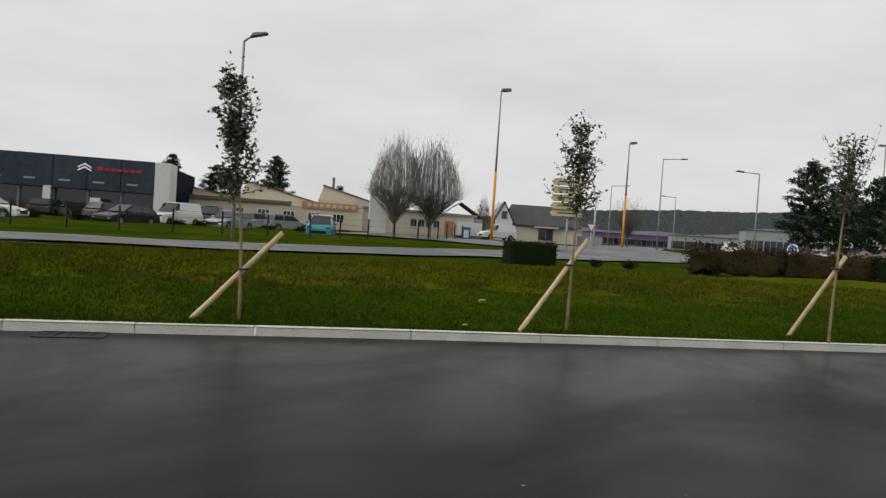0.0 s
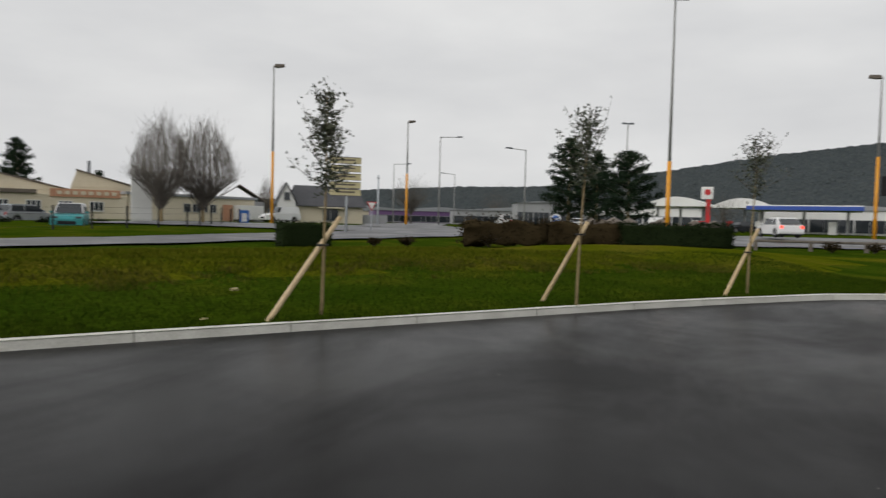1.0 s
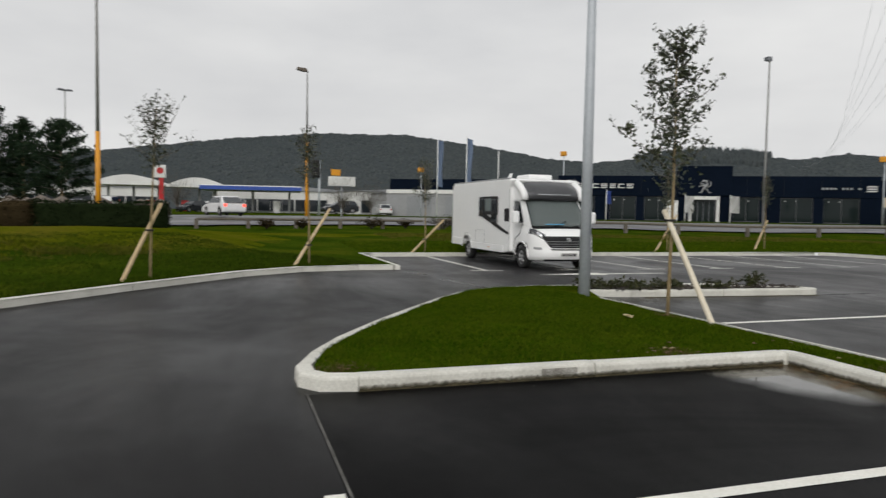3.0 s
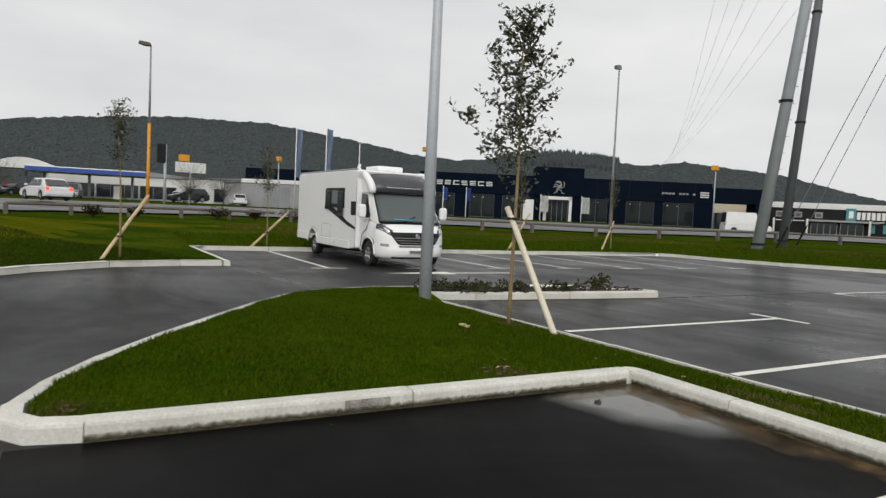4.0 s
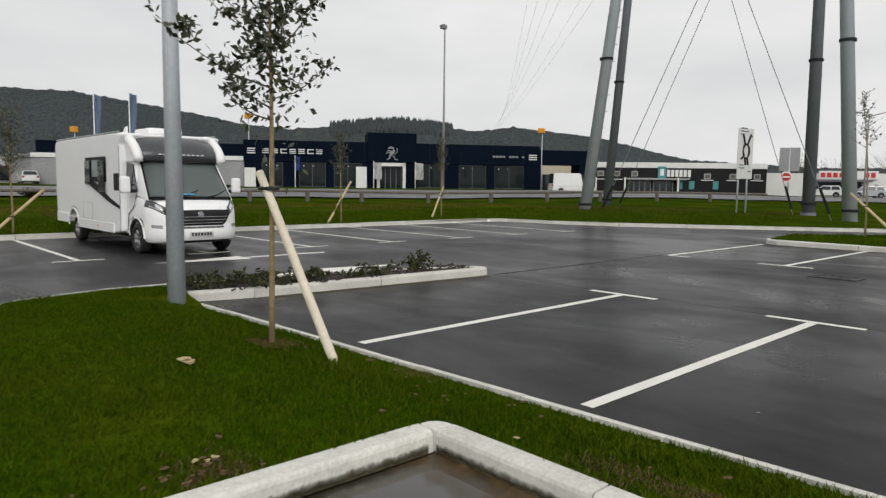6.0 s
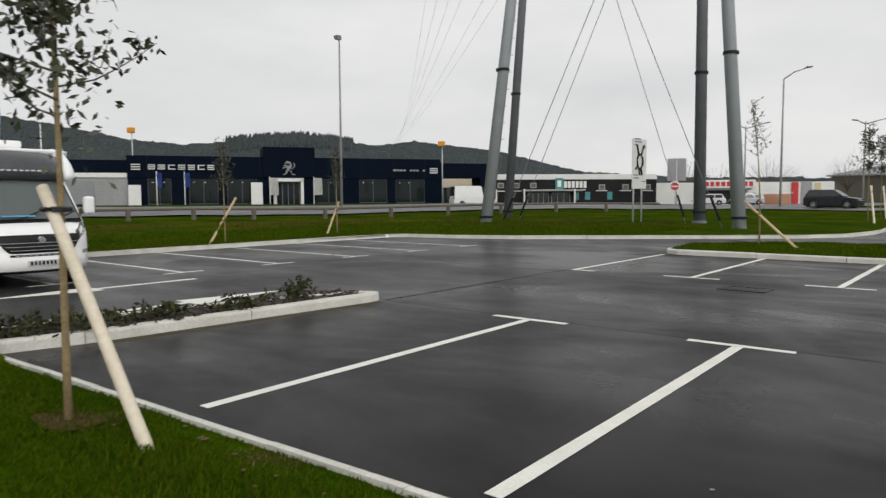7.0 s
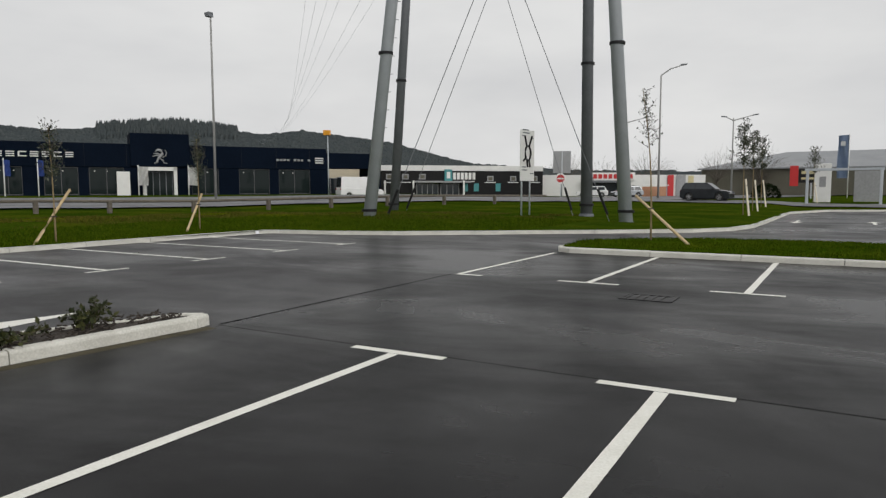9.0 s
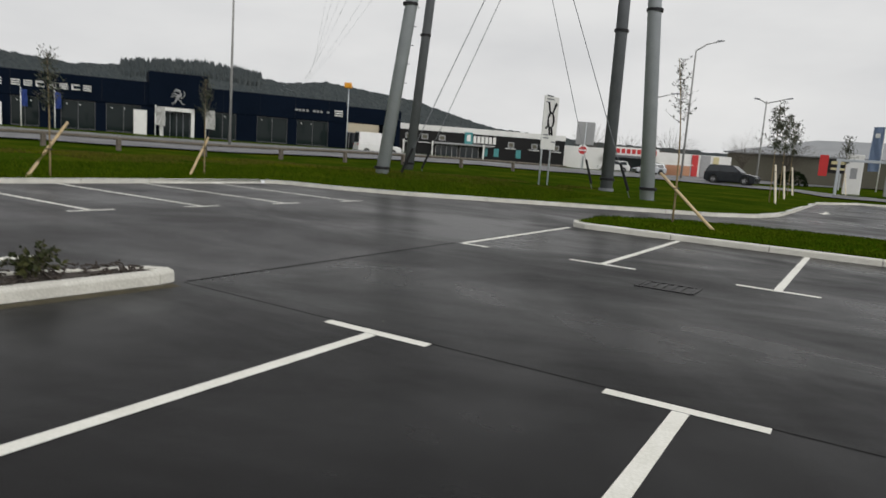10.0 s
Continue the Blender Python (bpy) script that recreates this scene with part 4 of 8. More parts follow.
ROWS_T = [  # trunk, stake foot, tall, crown, wide, leaves, lean
    (4.907, 8.719, 4.40, 9.20, 3.7, 1.75, 0.36, 1500, (-0.30, 0.32), 1.21, 1.286),
    (9.173, 6.053, 8.353, 6.347, 3.55, 1.85, 0.44, 800, (0.03, 0.0), 1.214, 1.486),
    (12.902, 3.15, 13.039, 3.86, 3.6, 2.2, 0.55, 620, (0.05, -0.1), 0.85, 1.496),
    (17.3, 0.42, 16.656, 0.807, 3.6, 2.2, 0.62, 420, (0.05, -0.1), 1.163, 1.455),
    (20.45, -3.0, 20.083, -2.646, 3.6, 2.1, 0.40, 420, (-0.1, 0.15), 1.449, 1.419),
    (25.75, -7.6, 25.369, -7.018, 3.3, 1.7, 0.45, 420, (-0.05, 0.1), 1.749, 1.11),
    (25.95, -17.6, 25.605, -16.887, 3.4, 1.8, 0.42, 380, (-0.05, 0.1), 1.597, 1.441),
    (27.3, -23.6, 26.70, -22.60, 3.5, 1.9, 0.40, 360, (-0.05, 0.1), 1.64, 1.27),
]
for i, (x, y, sx, sy, tall, cr, wd, lv, ln, sr, sh) in enumerate(ROWS_T):
    young_tree(x, y, hgt(x, y), 11 + i, tall, cr, wd, lv, ln, 0.075, (0.42, 0.3) if i < 4 else (0.3, 0.2))
    stake(sx, sy, x, y, hgt(sx, sy), sr, sh)
young_tree(10.90, -6.774, lawn_height(10.9, -6.774) - 0.02, 40, 4.15, 1.85, 0.62, 2300, (-0.03, 0.05), 0.074, (0.22, 0.16), "slim young evergreen tree with many small dark leaves")
stake(10.078, -6.912, 10.90, -6.774, lawn_height(10.08, -6.9) - 0.02, 0.917, 1.493, 0.037, STAKEPALE, "thick pale slanting stake strapped to the island tree")
young_tree(11.75, -25.3, 0.2, 52, 4.3, 2.4, 0.32, 240, (0.25, 0.25), 0.08, (0.3, 0.15), "thin young tree with few leaves on the second island")
stake(10.614, -24.567, 11.75, -25.3, 0.2, 1.903, 1.175, 0.038, STAKE, "yellowish slanting stake on the second island")
for x, y, sd in ((11.6, -45.5, 61), (11.9, -52.5, 62), (12.2, -60.5, 63), (9.4, -73.5, 64)):
    young_tree(x + 0.4, y - 0.4, hgt(x, y), sd, 5.2, 2.6, 0.75, 520, (0.05, 0), 0.12, (0.35, 0.3))
    stake(x, y, x + 0.25, y - 0.7, hgt(x, y), 0.9, 1.9, 0.05, STAKEPALE, "pale slanting tree stake beside the exit lane")
soilring = sheet("bare_soil", [(10.9 + 0.24 * math.cos(a) * (1 + 0.2 * math.sin(3 * a)), -6.78 + 0.24 * math.sin(a) * (1 + 0.2 * math.cos(2 * a))) for a in [k * math.pi / 9 for k in range(18)]], 0.12, lambda x, y: lawn_height(x, y) + 0.012, BARE)
tagged(soilring, "bare brown soil round the island tree", "soil", kind="structure")


# ---------------------------------------------------------------- lamp posts and masts
def head_box(top, name, x, y, z, sx, sy, sz, material):
    return part(name, B((x, y, z, sx, sy, sz), bevel=min(sx, sy, sz) * 0.25), material, top)


def street_lamp(x, y, z0, tall, arm=1.4, a=0.0, r=0.09, kind="arm", orange=0.0, label=""):
    top = tagged(empty("street_lamp", pose(x, y, z0, 0, 0, a)), label or "tall grey street lamp on a tapered steel pole", "street lamp", "street lamps")
    if orange:
        part("lower_pole", tube([(0, 0, -0.5), (0, 0, orange)], [r * 1.5, r * 1.25], 10), ORANGE, top, "orange-painted lower pole", True)
        part("pole", tube([(0, 0, orange), (0, 0, tall)], [r * 1.1, r * 0.6], 8), GREYPOLE, top, smooth=True)
    else:
        part("pole", tube([(0, 0, -0.5), (0, 0, tall * 0.5), (0, 0, tall)], [r, r * 0.8, r * 0.6], 10), GREYPOLE, top, smooth=True)
    if kind == "arm":
        part("arm", tube([(0, 0, tall), (arm * 0.5, 0, tall + 0.35 * arm), (arm, 0, tall + 0.5 * arm)], [r * 0.6, r * 0.5, r * 0.4], 6), GREYPOLE, top)
        part("lantern", extrude([(arm - 0.1, tall + 0.5 * arm - 0.02), (arm + 0.75, tall + 0.5 * arm + 0.10), (arm + 0.8, tall + 0.5 * arm + 0.22), (arm + 0.1, tall + 0.5 * arm + 0.2)], "y", -0.16, 0.16, 0.03), DARKSTEEL, top)
    elif kind == "flat":
        part("arm", tube([(0, 0, tall), (arm, 0, tall + 0.12)], [r * 0.6, r * 0.4], 6), GREYPOLE, top)
        part("lantern", extrude([(arm - 0.1, tall + 0.06), (arm + 0.8, tall + 0.12), (arm + 0.7, tall + 0.26), (arm, tall + 0.22)], "y", -0.17, 0.17, 0.03), DARKSTEEL, top)
    elif kind == "side":
        part("lantern", extrude([(-0.05, tall - 0.06), (0.35, tall - 0.10), (0.95, tall + 0.02), (0.9, tall + 0.26), (0.1, tall + 0.2)], "y", -0.2, 0.2, 0.04), BROWNROOF, top, "brown box lantern")
    elif kind == "twin":
        for s in (-1, 1):
            part("lantern", extrude([(s * 0.1, tall - 0.05), (s * 0.85, tall - 0.02), (s * 0.8, tall + 0.2), (s * 0.1, tall + 0.16)], "y", -0.2, 0.2, 0.03), DARKSTEEL, top)
    elif kind == "double":
        for s, k in ((-1, 0.35), (1, 1.0)):
            part("arm", tube([(0, 0, tall - 0.3), (s * arm * k, 0, tall + 0.3 * k)], [r * 0.6, r * 0.4], 6), GREYPOLE, top)
            part("lantern", extrude([(s * arm * k, tall + 0.25 * k), (s * (arm * k + 0.7), tall + 0.3 * k + 0.08), (s * (arm * k + 0.65), tall + 0.3 * k + 0.2), (s * arm * k, tall + 0.25 * k + 0.14)], "y", -0.15, 0.15, 0.03), DARKSTEEL, top)
    else:
        part("lantern", extrude([(-0.1, tall - 0.25), (0.35, tall - 0.2), (0.45, tall + 0.1), (-0.05, tall + 0.12)], "y", -0.2, 0.2, 0.04), DARKSTEEL, top)
    return top


# the lamp on the lawn island
lamp = tagged(empty("street_lamp", pose(13.69, -7.03, 0.17)), "grey galvanised car park lamp post", "street lamp", "street lamps")
part("pole", tube([(0, 0, -0.3), (0, 0, 3.0), (0, 0, 8.5)], [0.105, 0.088, 0.05], 14), GALV, lamp, smooth=True)
part("lantern", extrude([(-0.1, 8.45), (0.7, 8.5), (0.65, 8.62), (-0.05, 8.6)], "y", -0.16, 0.16, 0.03), DARKSTEEL, lamp)

street_lamp(17.95, 31.2, 0.45, 9.9, 0.45, -60, 0.10, "arm")
street_lamp(49.7, 39.9, 0.8, 14.1, r=0.095, a=-48, kind="side", orange=6.6, label="tall lamp post with orange lower half and one lantern")
street_lamp(79.0, 42.0, 1.0, 13.2, r=0.11, a=-50, kind="side", orange=6.6, label="tall lamp post with orange lower half and one lantern")
street_lamp(40.5, 5.0, 1.0, 13.1, r=0.09, a=-60, kind="twin", orange=4.2, label="tall lamp post with orange lower half and twin lanterns")
street_lamp(65.5, -8.0, 1.0, 12.9, r=0.095, a=92, kind="side", orange=6.6, label="tall lamp post with orange lower half and one lantern")
street_lamp(81, 38.3, 1.0, 11.4, 2.2, -50, 0.10, "flat")
street_lamp(75.8, 25.0, 1.0, 8.9, 1.7, 130, 0.10, "flat")
street_lamp(97.6, 17.6, 1.0, 14.6, r=0.12, a=-60, kind="twin", label="distant tall lamp post with twin lanterns")
street_lamp(46.5, -41.2, 0.8, 13.1, r=0.10, kind="cap")
street_lamp(97, 54, 1.0, 9.5, 2.0, -50, 0.10, "flat")
street_lamp(119.5, 53.4, 1.0, 9.5, 2.0, 130, 0.10, "flat")
street_lamp(25.9, -86.9, 0.45, 13.8, 2.0, 200, 0.13, "arm")
street_lamp(32.0, -95.0, 0.45, 9.8, 2.2, 215, 0.12, "double")
street_lamp(19.8, -99.0, 0.45, 9.8, 2.2, 200, 0.12, "double")


def mast(x, y, z0, lx, ly, tall=30.0, r=0.29, material=GALV, label="", rungs=False):
    """One leaning tubular leg of the pylon with flanged joints."""
    top = tagged(empty("pylon_leg", pose(x, y, z0)), label, "pylon leg", "pylon legs")
    end = Vector((lx, ly, 1.0)) * tall
    part("shaft", tube([(0, 0, -0.4), end], [r, r * 0.72], 16), material, top, smooth=True)
    for h in (0.35, 7.4, 13.8, 20.0):
        p = Vector((lx, ly, 1)) * h
        rr = r * (1 - 0.28 * h / tall)
        part("flange", tube([p - Vector((0, 0, 0.06)), p + Vector((0, 0, 0.06))], rr * 1.22, 16), BLACK, top)
    part("footing", tube([(0, 0, -0.5), (0, 0, -0.10)], [r * 1.3, r * 1.2], 16), DARKSTEEL, top)
    if rungs:
        for k in range(34):
            p = Vector((lx, ly, 1)) * (2.5 + k * 0.8)
            part("rung", tube([p, p + Vector((-0.30, -0.30, 0.0))], 0.014, 5), DARKSTEEL, top)
    return top


mast(26.2, -32.2, 0.25, -0.098, -0.062, label="leaning grey tubular pylon leg with climbing rungs", rungs=True)
mast(30.05, -39.8, 0.35, -0.058, -0.035, material=DARKSTEEL, r=0.27, label="dark grey tubular pylon leg")
mast(18.74, -40.7, 0.4, 0.006, 0.004, material=DARKSTEEL, r=0.30, label="dark grey tubular pylon leg")
mast(15.44, -36.2, 0.25, 0.062, 0.040, label="leaning light grey tubular pylon leg")
for x, y, e in ((25.7, -32.9, (20.6, -34.27, 12.45)), (29.3, -39.9, (23.6, -40.31, 13.1)), (19.4, -40.6, (23.6, -40.31, 13.1)), (16.2, -36.3, (20.6, -34.27, 12.45))):
    g = tagged(empty("stay_cable", pose(x, y, 0.2)), "thin steel stay cable with turnbuckle at the pylon foot", "cable", "stay cables")
    e = Vector(e) - Vector((x, y, 0.2))
    part("wire", tube([(0, 0, -0.1), e], 0.018, 6), DARKSTEEL, g)
    part("turnbuckle", tube([e * 0.02, e * 0.11], 0.06, 8), BLACK, g, "black turnbuckle sleeve")
for k, (sx, sy) in enumerate(((27.5, -33), (25.8, -34), (24.1, -35), (22.4, -36), (20.0, -38), (18.0, -39))):
    pts = []
    for i in range(25):
        t = i / 24
        pts.append((sx + (250 + 18 * k - sx) * t, sy + (-262 - 14 * k - sy) * t, 27 + 8 * t - 44 * t * (1 - t)))
    tagged(part("power_line", tube(pts, 0.013, 4), GALV), "thin overhead power line", "power line", "power lines")


# ---------------------------------------------------------------- motorhome
def wheel(parent, x, y, r=0.34, w=0.22, side=-1, rim=ALLOY):
    """A wheel with its axle along y; side is the outward way."""
    bm = bmesh.new()
    prof = [(0.62, 0.5), (0.80, 0.5), (0.95, 0.46), (1.0, 0.36), (1.0, -0.36), (0.95, -0.46), (0.8, -0.5), (0.62, -0.5)]
    n = 24
    rings = [[bm.verts.new((x + math.cos(2 * math.pi * k / n) * r * a, y + b * w, r + math.sin(2 * math.pi * k / n) * r * a)) for a, b in prof] for k in range(n)]
    for k in range(n):
        for q in range(len(prof)):
            q2 = (q + 1) % len(prof)
            bm.faces.new((rings[k][q], rings[(k + 1) % n][q], rings[(k + 1) % n][q2], rings[k][q2]))
    tyre = part("wheel", bm, TYRE, parent, "black rubber tyre", True)
    rb = bmesh.new()
    yo = y + side * w * 0.36
    add_tube(rb, [(x, yo - side * 0.02, r), (x, yo + side * 0.01, r)], [r * 0.2, r * 0.16], 12)
    for s in range(5):
        a = 2 * math.pi * s / 5 + 0.3
        for o in (-0.13, 0.13):
            add_tube(rb, [(x + math.cos(a + o) * r * 0.12, yo, r + math.sin(a + o) * r * 0.12), (x + math.cos(a + o * 0.8) * r * 0.62, yo, r + math.sin(a + o * 0.8) * r * 0.62)], [r * 0.075, r * 0.06], 6)
    hoop = [(x + math.cos(2 * math.pi * k / 20) * r * 0.62, yo - side * 0.01, r + math.sin(2 * math.pi * k / 20) * r * 0.62) for k in range(21)]
    add_tube(rb, hoop, r * 0.06, 6)
    part("rim", rb, rim, tyre, "silver five-spoke alloy rim", True)
    db = bmesh.new()
    add_tube(db, [(x, yo - side * 0.10, r), (x, yo - side * 0.06, r)], [r * 0.62, r * 0.62], 16)
    part("brake_disc", db, BLACK, tyre)


def plate(bm, pts, off):
    """A thin plate from a polygon in 3D, thickened by the vector off."""
    v0 = [bm.verts.new(p) for p in pts]
    v1 = [bm.verts.new(Vector(p) + Vector(off)) for p in pts]
    bm.faces.new(v0)
    bm.faces.new(v1[::-1])
    k = len(pts)
    for i in range(k):
        bm.faces.new((v0[i], v1[i], v1[(i + 1) % k], v0[(i + 1) % k]))
    return bm


def loft(sections, cap=True):
    """Rings of 3D points of equal count, skinned into a closed form."""
    bm = bmesh.new()
    rs = [[bm.verts.new(p) for p in s] for s in sections]
    for a, b in zip(rs, rs[1:]):
        for k in range(len(a)):
            k2 = (k + 1) % len(a)
            bm.faces.new((a[k], b[k], b[k2], a[k2]))
    if cap:
        bm.faces.new(rs[0])
        bm.faces.new(rs[-1][::-1])
    return bm


def motorhome(m):
    """A low-profile motorhome, nose along +x, its front axle over the origin."""
    top = tagged(empty("motorhome", m), "white low-profile motorhome with dark grey cab roof, parked in a bay", "motorhome")
    # coach body
    coach = [(-0.62, 0.46), (-0.62, 2.5), (-0.45, 2.72), (-0.9, 2.78), (-5.6, 2.78), (-5.85, 2.72), (-5.9, 2.6), (-5.9, 0.55), (-5.2, 0.5), (-4.72, 0.5), (-4.66, 0.72), (-4.45, 0.9), (-4.12, 0.9), (-3.9, 0.72), (-3.84, 0.42), (-1.0, 0.40)]
    part("coach_body", extrude(coach, "y", -1.13, 1.13, 0.05, 2), WHITE, top, "white coach body panels")
    for s in (-1, 1):
        part("roof_rail", tube([(-0.7, s * 1.10, 2.775), (-5.75, s * 1.10, 2.775)], 0.03, 6), GREYWALL, top)
        part("skirt", B((-2.42, s * 1.135, 0.52, 2.75, 0.03, 0.24), bevel=0.01), WHITE, top, "white lower skirt")
        part("skirt", B((-5.25, s * 1.135, 0.60, 1.15, 0.03, 0.26), bevel=0.01), WHITE, top, "white rear skirt")
        # wheel-arch trim
        pts = [(-4.28 + math.cos(a) * 0.46, s * 1.128, 0.42 + math.sin(a) * 0.46) for a in [math.pi * k / 10 for k in range(11)]]
        part("arch_trim", tube(pts, 0.022, 6), WHITE, top)
    # cab: lower nose lofted from the bulkhead to the bumper
    def ring(x, w, zb, zt, sh):
        return [(x, -w, zb), (x, -w, zb + (zt - zb) * 0.72), (x, -w * (1 - sh), zt), (x, w * (1 - sh), zt), (x, w, zb + (zt - zb) * 0.72), (x, w, zb)]
    wings = loft([ring(-1.0, 1.0, 0.42, 1.42, 0.02), ring(-0.44, 1.0, 0.42, 1.40, 0.03), ring(-0.40, 1.0, 0.72, 1.40, 0.03), ring(-0.2, 1.005, 0.80, 1.37, 0.04), ring(0.2, 1.005, 0.80, 1.30, 0.05), ring(0.40, 0.995, 0.70, 1.25, 0.06)])
    bmesh.ops.recalc_face_normals(wings, faces=wings.faces)
    bmesh.ops.bevel(wings, geom=[e for e in wings.edges if len(e.link_faces) == 2 and e.calc_face_angle(0) > 0.5], offset=0.03, segments=2, affect="EDGES", clamp_overlap=True)
    part("front_wings", wings, WHITE, top, "white front wings", True).data.set_sharp_from_angle(angle=radians(42))
    LEVEL = [0.27, 0.31, 0.42, 0.56, 0.64, 0.72, 0.86, 0.98, 1.06, 1.13, 1.19, 1.235, 1.26]
    REACH = [0.90, 0.97, 1.01, 1.015, 0.985, 0.985, 0.975, 0.95, 0.90, 0.83, 0.73, 0.60, 0.48]
    WIDTH = [0.93, 0.97, 0.995, 1.005, 1.0, 1.005, 1.005, 1.0, 0.995, 0.985, 0.97, 0.95, 0.92]

    def face(u, z, off=0.0):
        """A point of the rounded nose at the share u of its half width and the height z."""
        xf, w = float(np.interp(z, LEVEL, REACH)) + off, float(np.interp(z, LEVEL, WIDTH)) + off * 0.5
        return (0.40 + (xf - 0.40) * max(0.0, 1 - abs(u) ** 3.0) ** 0.5, u * w, z)

    def nose_patch(us, low, high, off, thick=0.012, rows=4):
        """A thin shell lying on the nose between two height curves."""
        bm = bmesh.new()
        g = [[bm.verts.new(face(u, low(u) + (high(u) - low(u)) * q / rows, off)) for q in range(rows + 1)] for u in us]
        for a, b in zip(g, g[1:]):
            for q in range(rows):
                bm.faces.new((a[q], b[q], b[q + 1], a[q + 1]))
        bmesh.ops.recalc_face_normals(bm, faces=bm.faces)
        bmesh.ops.solidify(bm, geom=bm.faces[:], thickness=thick)
        return bm

    def steps(a, b, n=12):
        return [a + (b - a) * k / n for k in range(n + 1)]

    us = [math.sin(a) for a in steps(-math.pi / 2, math.pi / 2, 36)]
    nose = bmesh.new()
    g = [[nose.verts.new(face(u, z)) for u in us] for z in LEVEL]
    for a, b in zip(g, g[1:]):
        for k in range(len(us) - 1):
            nose.faces.new((a[k], a[k + 1], b[k + 1], b[k]))
    nose.faces.new(g[-1])
    nose.faces.new(g[0][::-1])
    part("cab_nose", nose, WHITE, top, "white rounded bonnet and bumper", True).data.set_sharp_from_angle(angle=radians(60))
    # cab upper shell: pillars round the glass
    cab_hi = loft([[(-1.0, -1.0, 1.40), (-1.0, -0.98, 2.25), (-1.0, 0.98, 2.25), (-1.0, 1.0, 1.40)], [(-0.42, -0.99, 1.38), (-0.42, -0.94, 2.2), (-0.42, 0.94, 2.2), (-0.42, 0.99, 1.38)], [(-0.02, -0.985, 1.34), (-0.25, -0.92, 2.13), (-0.25, 0.92, 2.13), (-0.02, 0.985, 1.34)], [(0.52, -0.94, 1.22), (-0.20, -0.86, 2.14), (-0.20, 0.86, 2.14), (0.52, 0.94, 1.22)]])
    part("cab_shell", cab_hi, WHITE, top, "white cab pillars")

    def screen(w0, w1, z0, z1, out, thick):
        """A pane in the raked plane of the windscreen, bowed forward in the middle."""
        bm = bmesh.new()
        rows = []
        for q in range(7):
            v = q / 6
            z = z0 + (z1 - z0) * v
            x = 0.52 - 0.72 * (z - 1.22) / 0.92
            rows.append([(bm.verts.new((x + out + 0.05 * (1 - u * u), u * (w0 + (w1 - w0) * v), z))) for u in [k / 4 for k in range(-4, 5)]])
        for a, b in zip(rows, rows[1:]):
            for k in range(8):
                bm.faces.new((a[k], a[k + 1], b[k + 1], b[k]))
        bmesh.ops.solidify(bm, geom=bm.faces[:], thickness=thick)
        return bm

    part("windscreen_seal", screen(0.925, 0.84, 1.235, 2.125, 0.012, 0.016), BLACK, top, "black rubber windscreen seal", True)
    part("windscreen", screen(0.885, 0.805, 1.30, 2.09, 0.024, 0.010), WINDSCREEN, top, "wide raked windscreen", True)
    part("dash_card", B((0.50, -0.2, 1.36, 0.05, 0.55, 0.03)), mat("pale_blue_card", (0.10, 0.38, 0.62), (0.14, 0.44, 0.68), rough=0.5), top, "pale blue card on the dashboard")
    for s in (-0.35, 0.3):
        part("wiper", tube([(0.57, s, 1.28), (0.53, s + 0.25, 1.33), (0.45, s + 0.52, 1.45)], 0.013, 5), BLACK, top)
    part("cowl", B((0.56, 0, 1.245, 0.12, 1.74, 0.03), bevel=0.01), BLACK, top)
    for s in (-1, 1):
        part("bonnet_gap", tube([face(s * u, z, 0.002) for u, z in ((0.985, 1.235), (0.93, 1.20), (0.86, 1.135), (0.76, 1.055), (0.66, 1.0))], 0.006, 5), GREYGEL, top, "dark shut line of the bonnet")
        part("bonnet_crease", tube([face(s * u, z, 0.0) for u, z in ((0.62, 1.24), (0.58, 1.17), (0.50, 1.08), (0.42, 1.0))], [0.012, 0.016, 0.014, 0.006], 6), WHITE, top, "pressed ridge on the bonnet", True)
    # grey cap above the windscreen, blending into the coach
    cap = []
    for x, w, zb, zt in ((-1.0, 0.93, 2.15, 2.77), (-0.7, 0.93, 2.14, 2.74), (-0.42, 0.92, 2.13, 2.66), (-0.2, 0.91, 2.12, 2.53), (-0.05, 0.90, 2.11, 2.36), (0.0, 0.885, 2.10, 2.22), (-0.06, 0.87, 2.095, 2.125)):
        h = zt - zb
        cap.append([(x - 0.05, -w, zb), (x - 0.05, -w, zb + h * 0.62), (x - 0.02, -w * 0.93, zb + h * 0.88), (x, -w * 0.6, zt), (x + 0.03, 0, zt + 0.012), (x, w * 0.6, zt), (x - 0.02, w * 0.93, zb + h * 0.88), (x - 0.05, w, zb + h * 0.62), (x - 0.05, w, zb), (x, 0, zb)])
    part("cab_roof_cap", loft(cap), GREYGEL, top, "dark grey metallic cab roof", True)
    for i in range(10):
        part("roof_lettering", B((0.005, -0.48 + i * 0.106, 2.27, 0.05, 0.07, 0.030)), CHROME, top)
    for s in (-1, 1):
        # white shoulder sweeping from the coach roof down to the pillar
        sweep = [(-1.05, 2.69, 0.10), (-0.85, 2.685, 0.11), (-0.62, 2.64, 0.12), (-0.40, 2.55, 0.125), (-0.20, 2.42, 0.12), (-0.06, 2.28, 0.11), (0.0, 2.17, 0.095), (-0.01, 2.09, 0.07)]
        rings = []
        for k, (x, z, rr) in enumerate(sweep):
            xa, za = sweep[max(k - 1, 0)][:2]
            xb, zb = sweep[min(k + 1, 7)][:2]
            d = math.hypot(xb - xa, zb - za)
            nx, nz = -(zb - za) / d, (xb - xa) / d
            rings.append([(x + nx * rr * math.sin(a), s * (0.955 - 0.03 * k / 7) + s * 0.10 * math.cos(a), z + nz * rr * math.sin(a)) for a in [2 * math.pi * q / 12 for q in range(12)]])
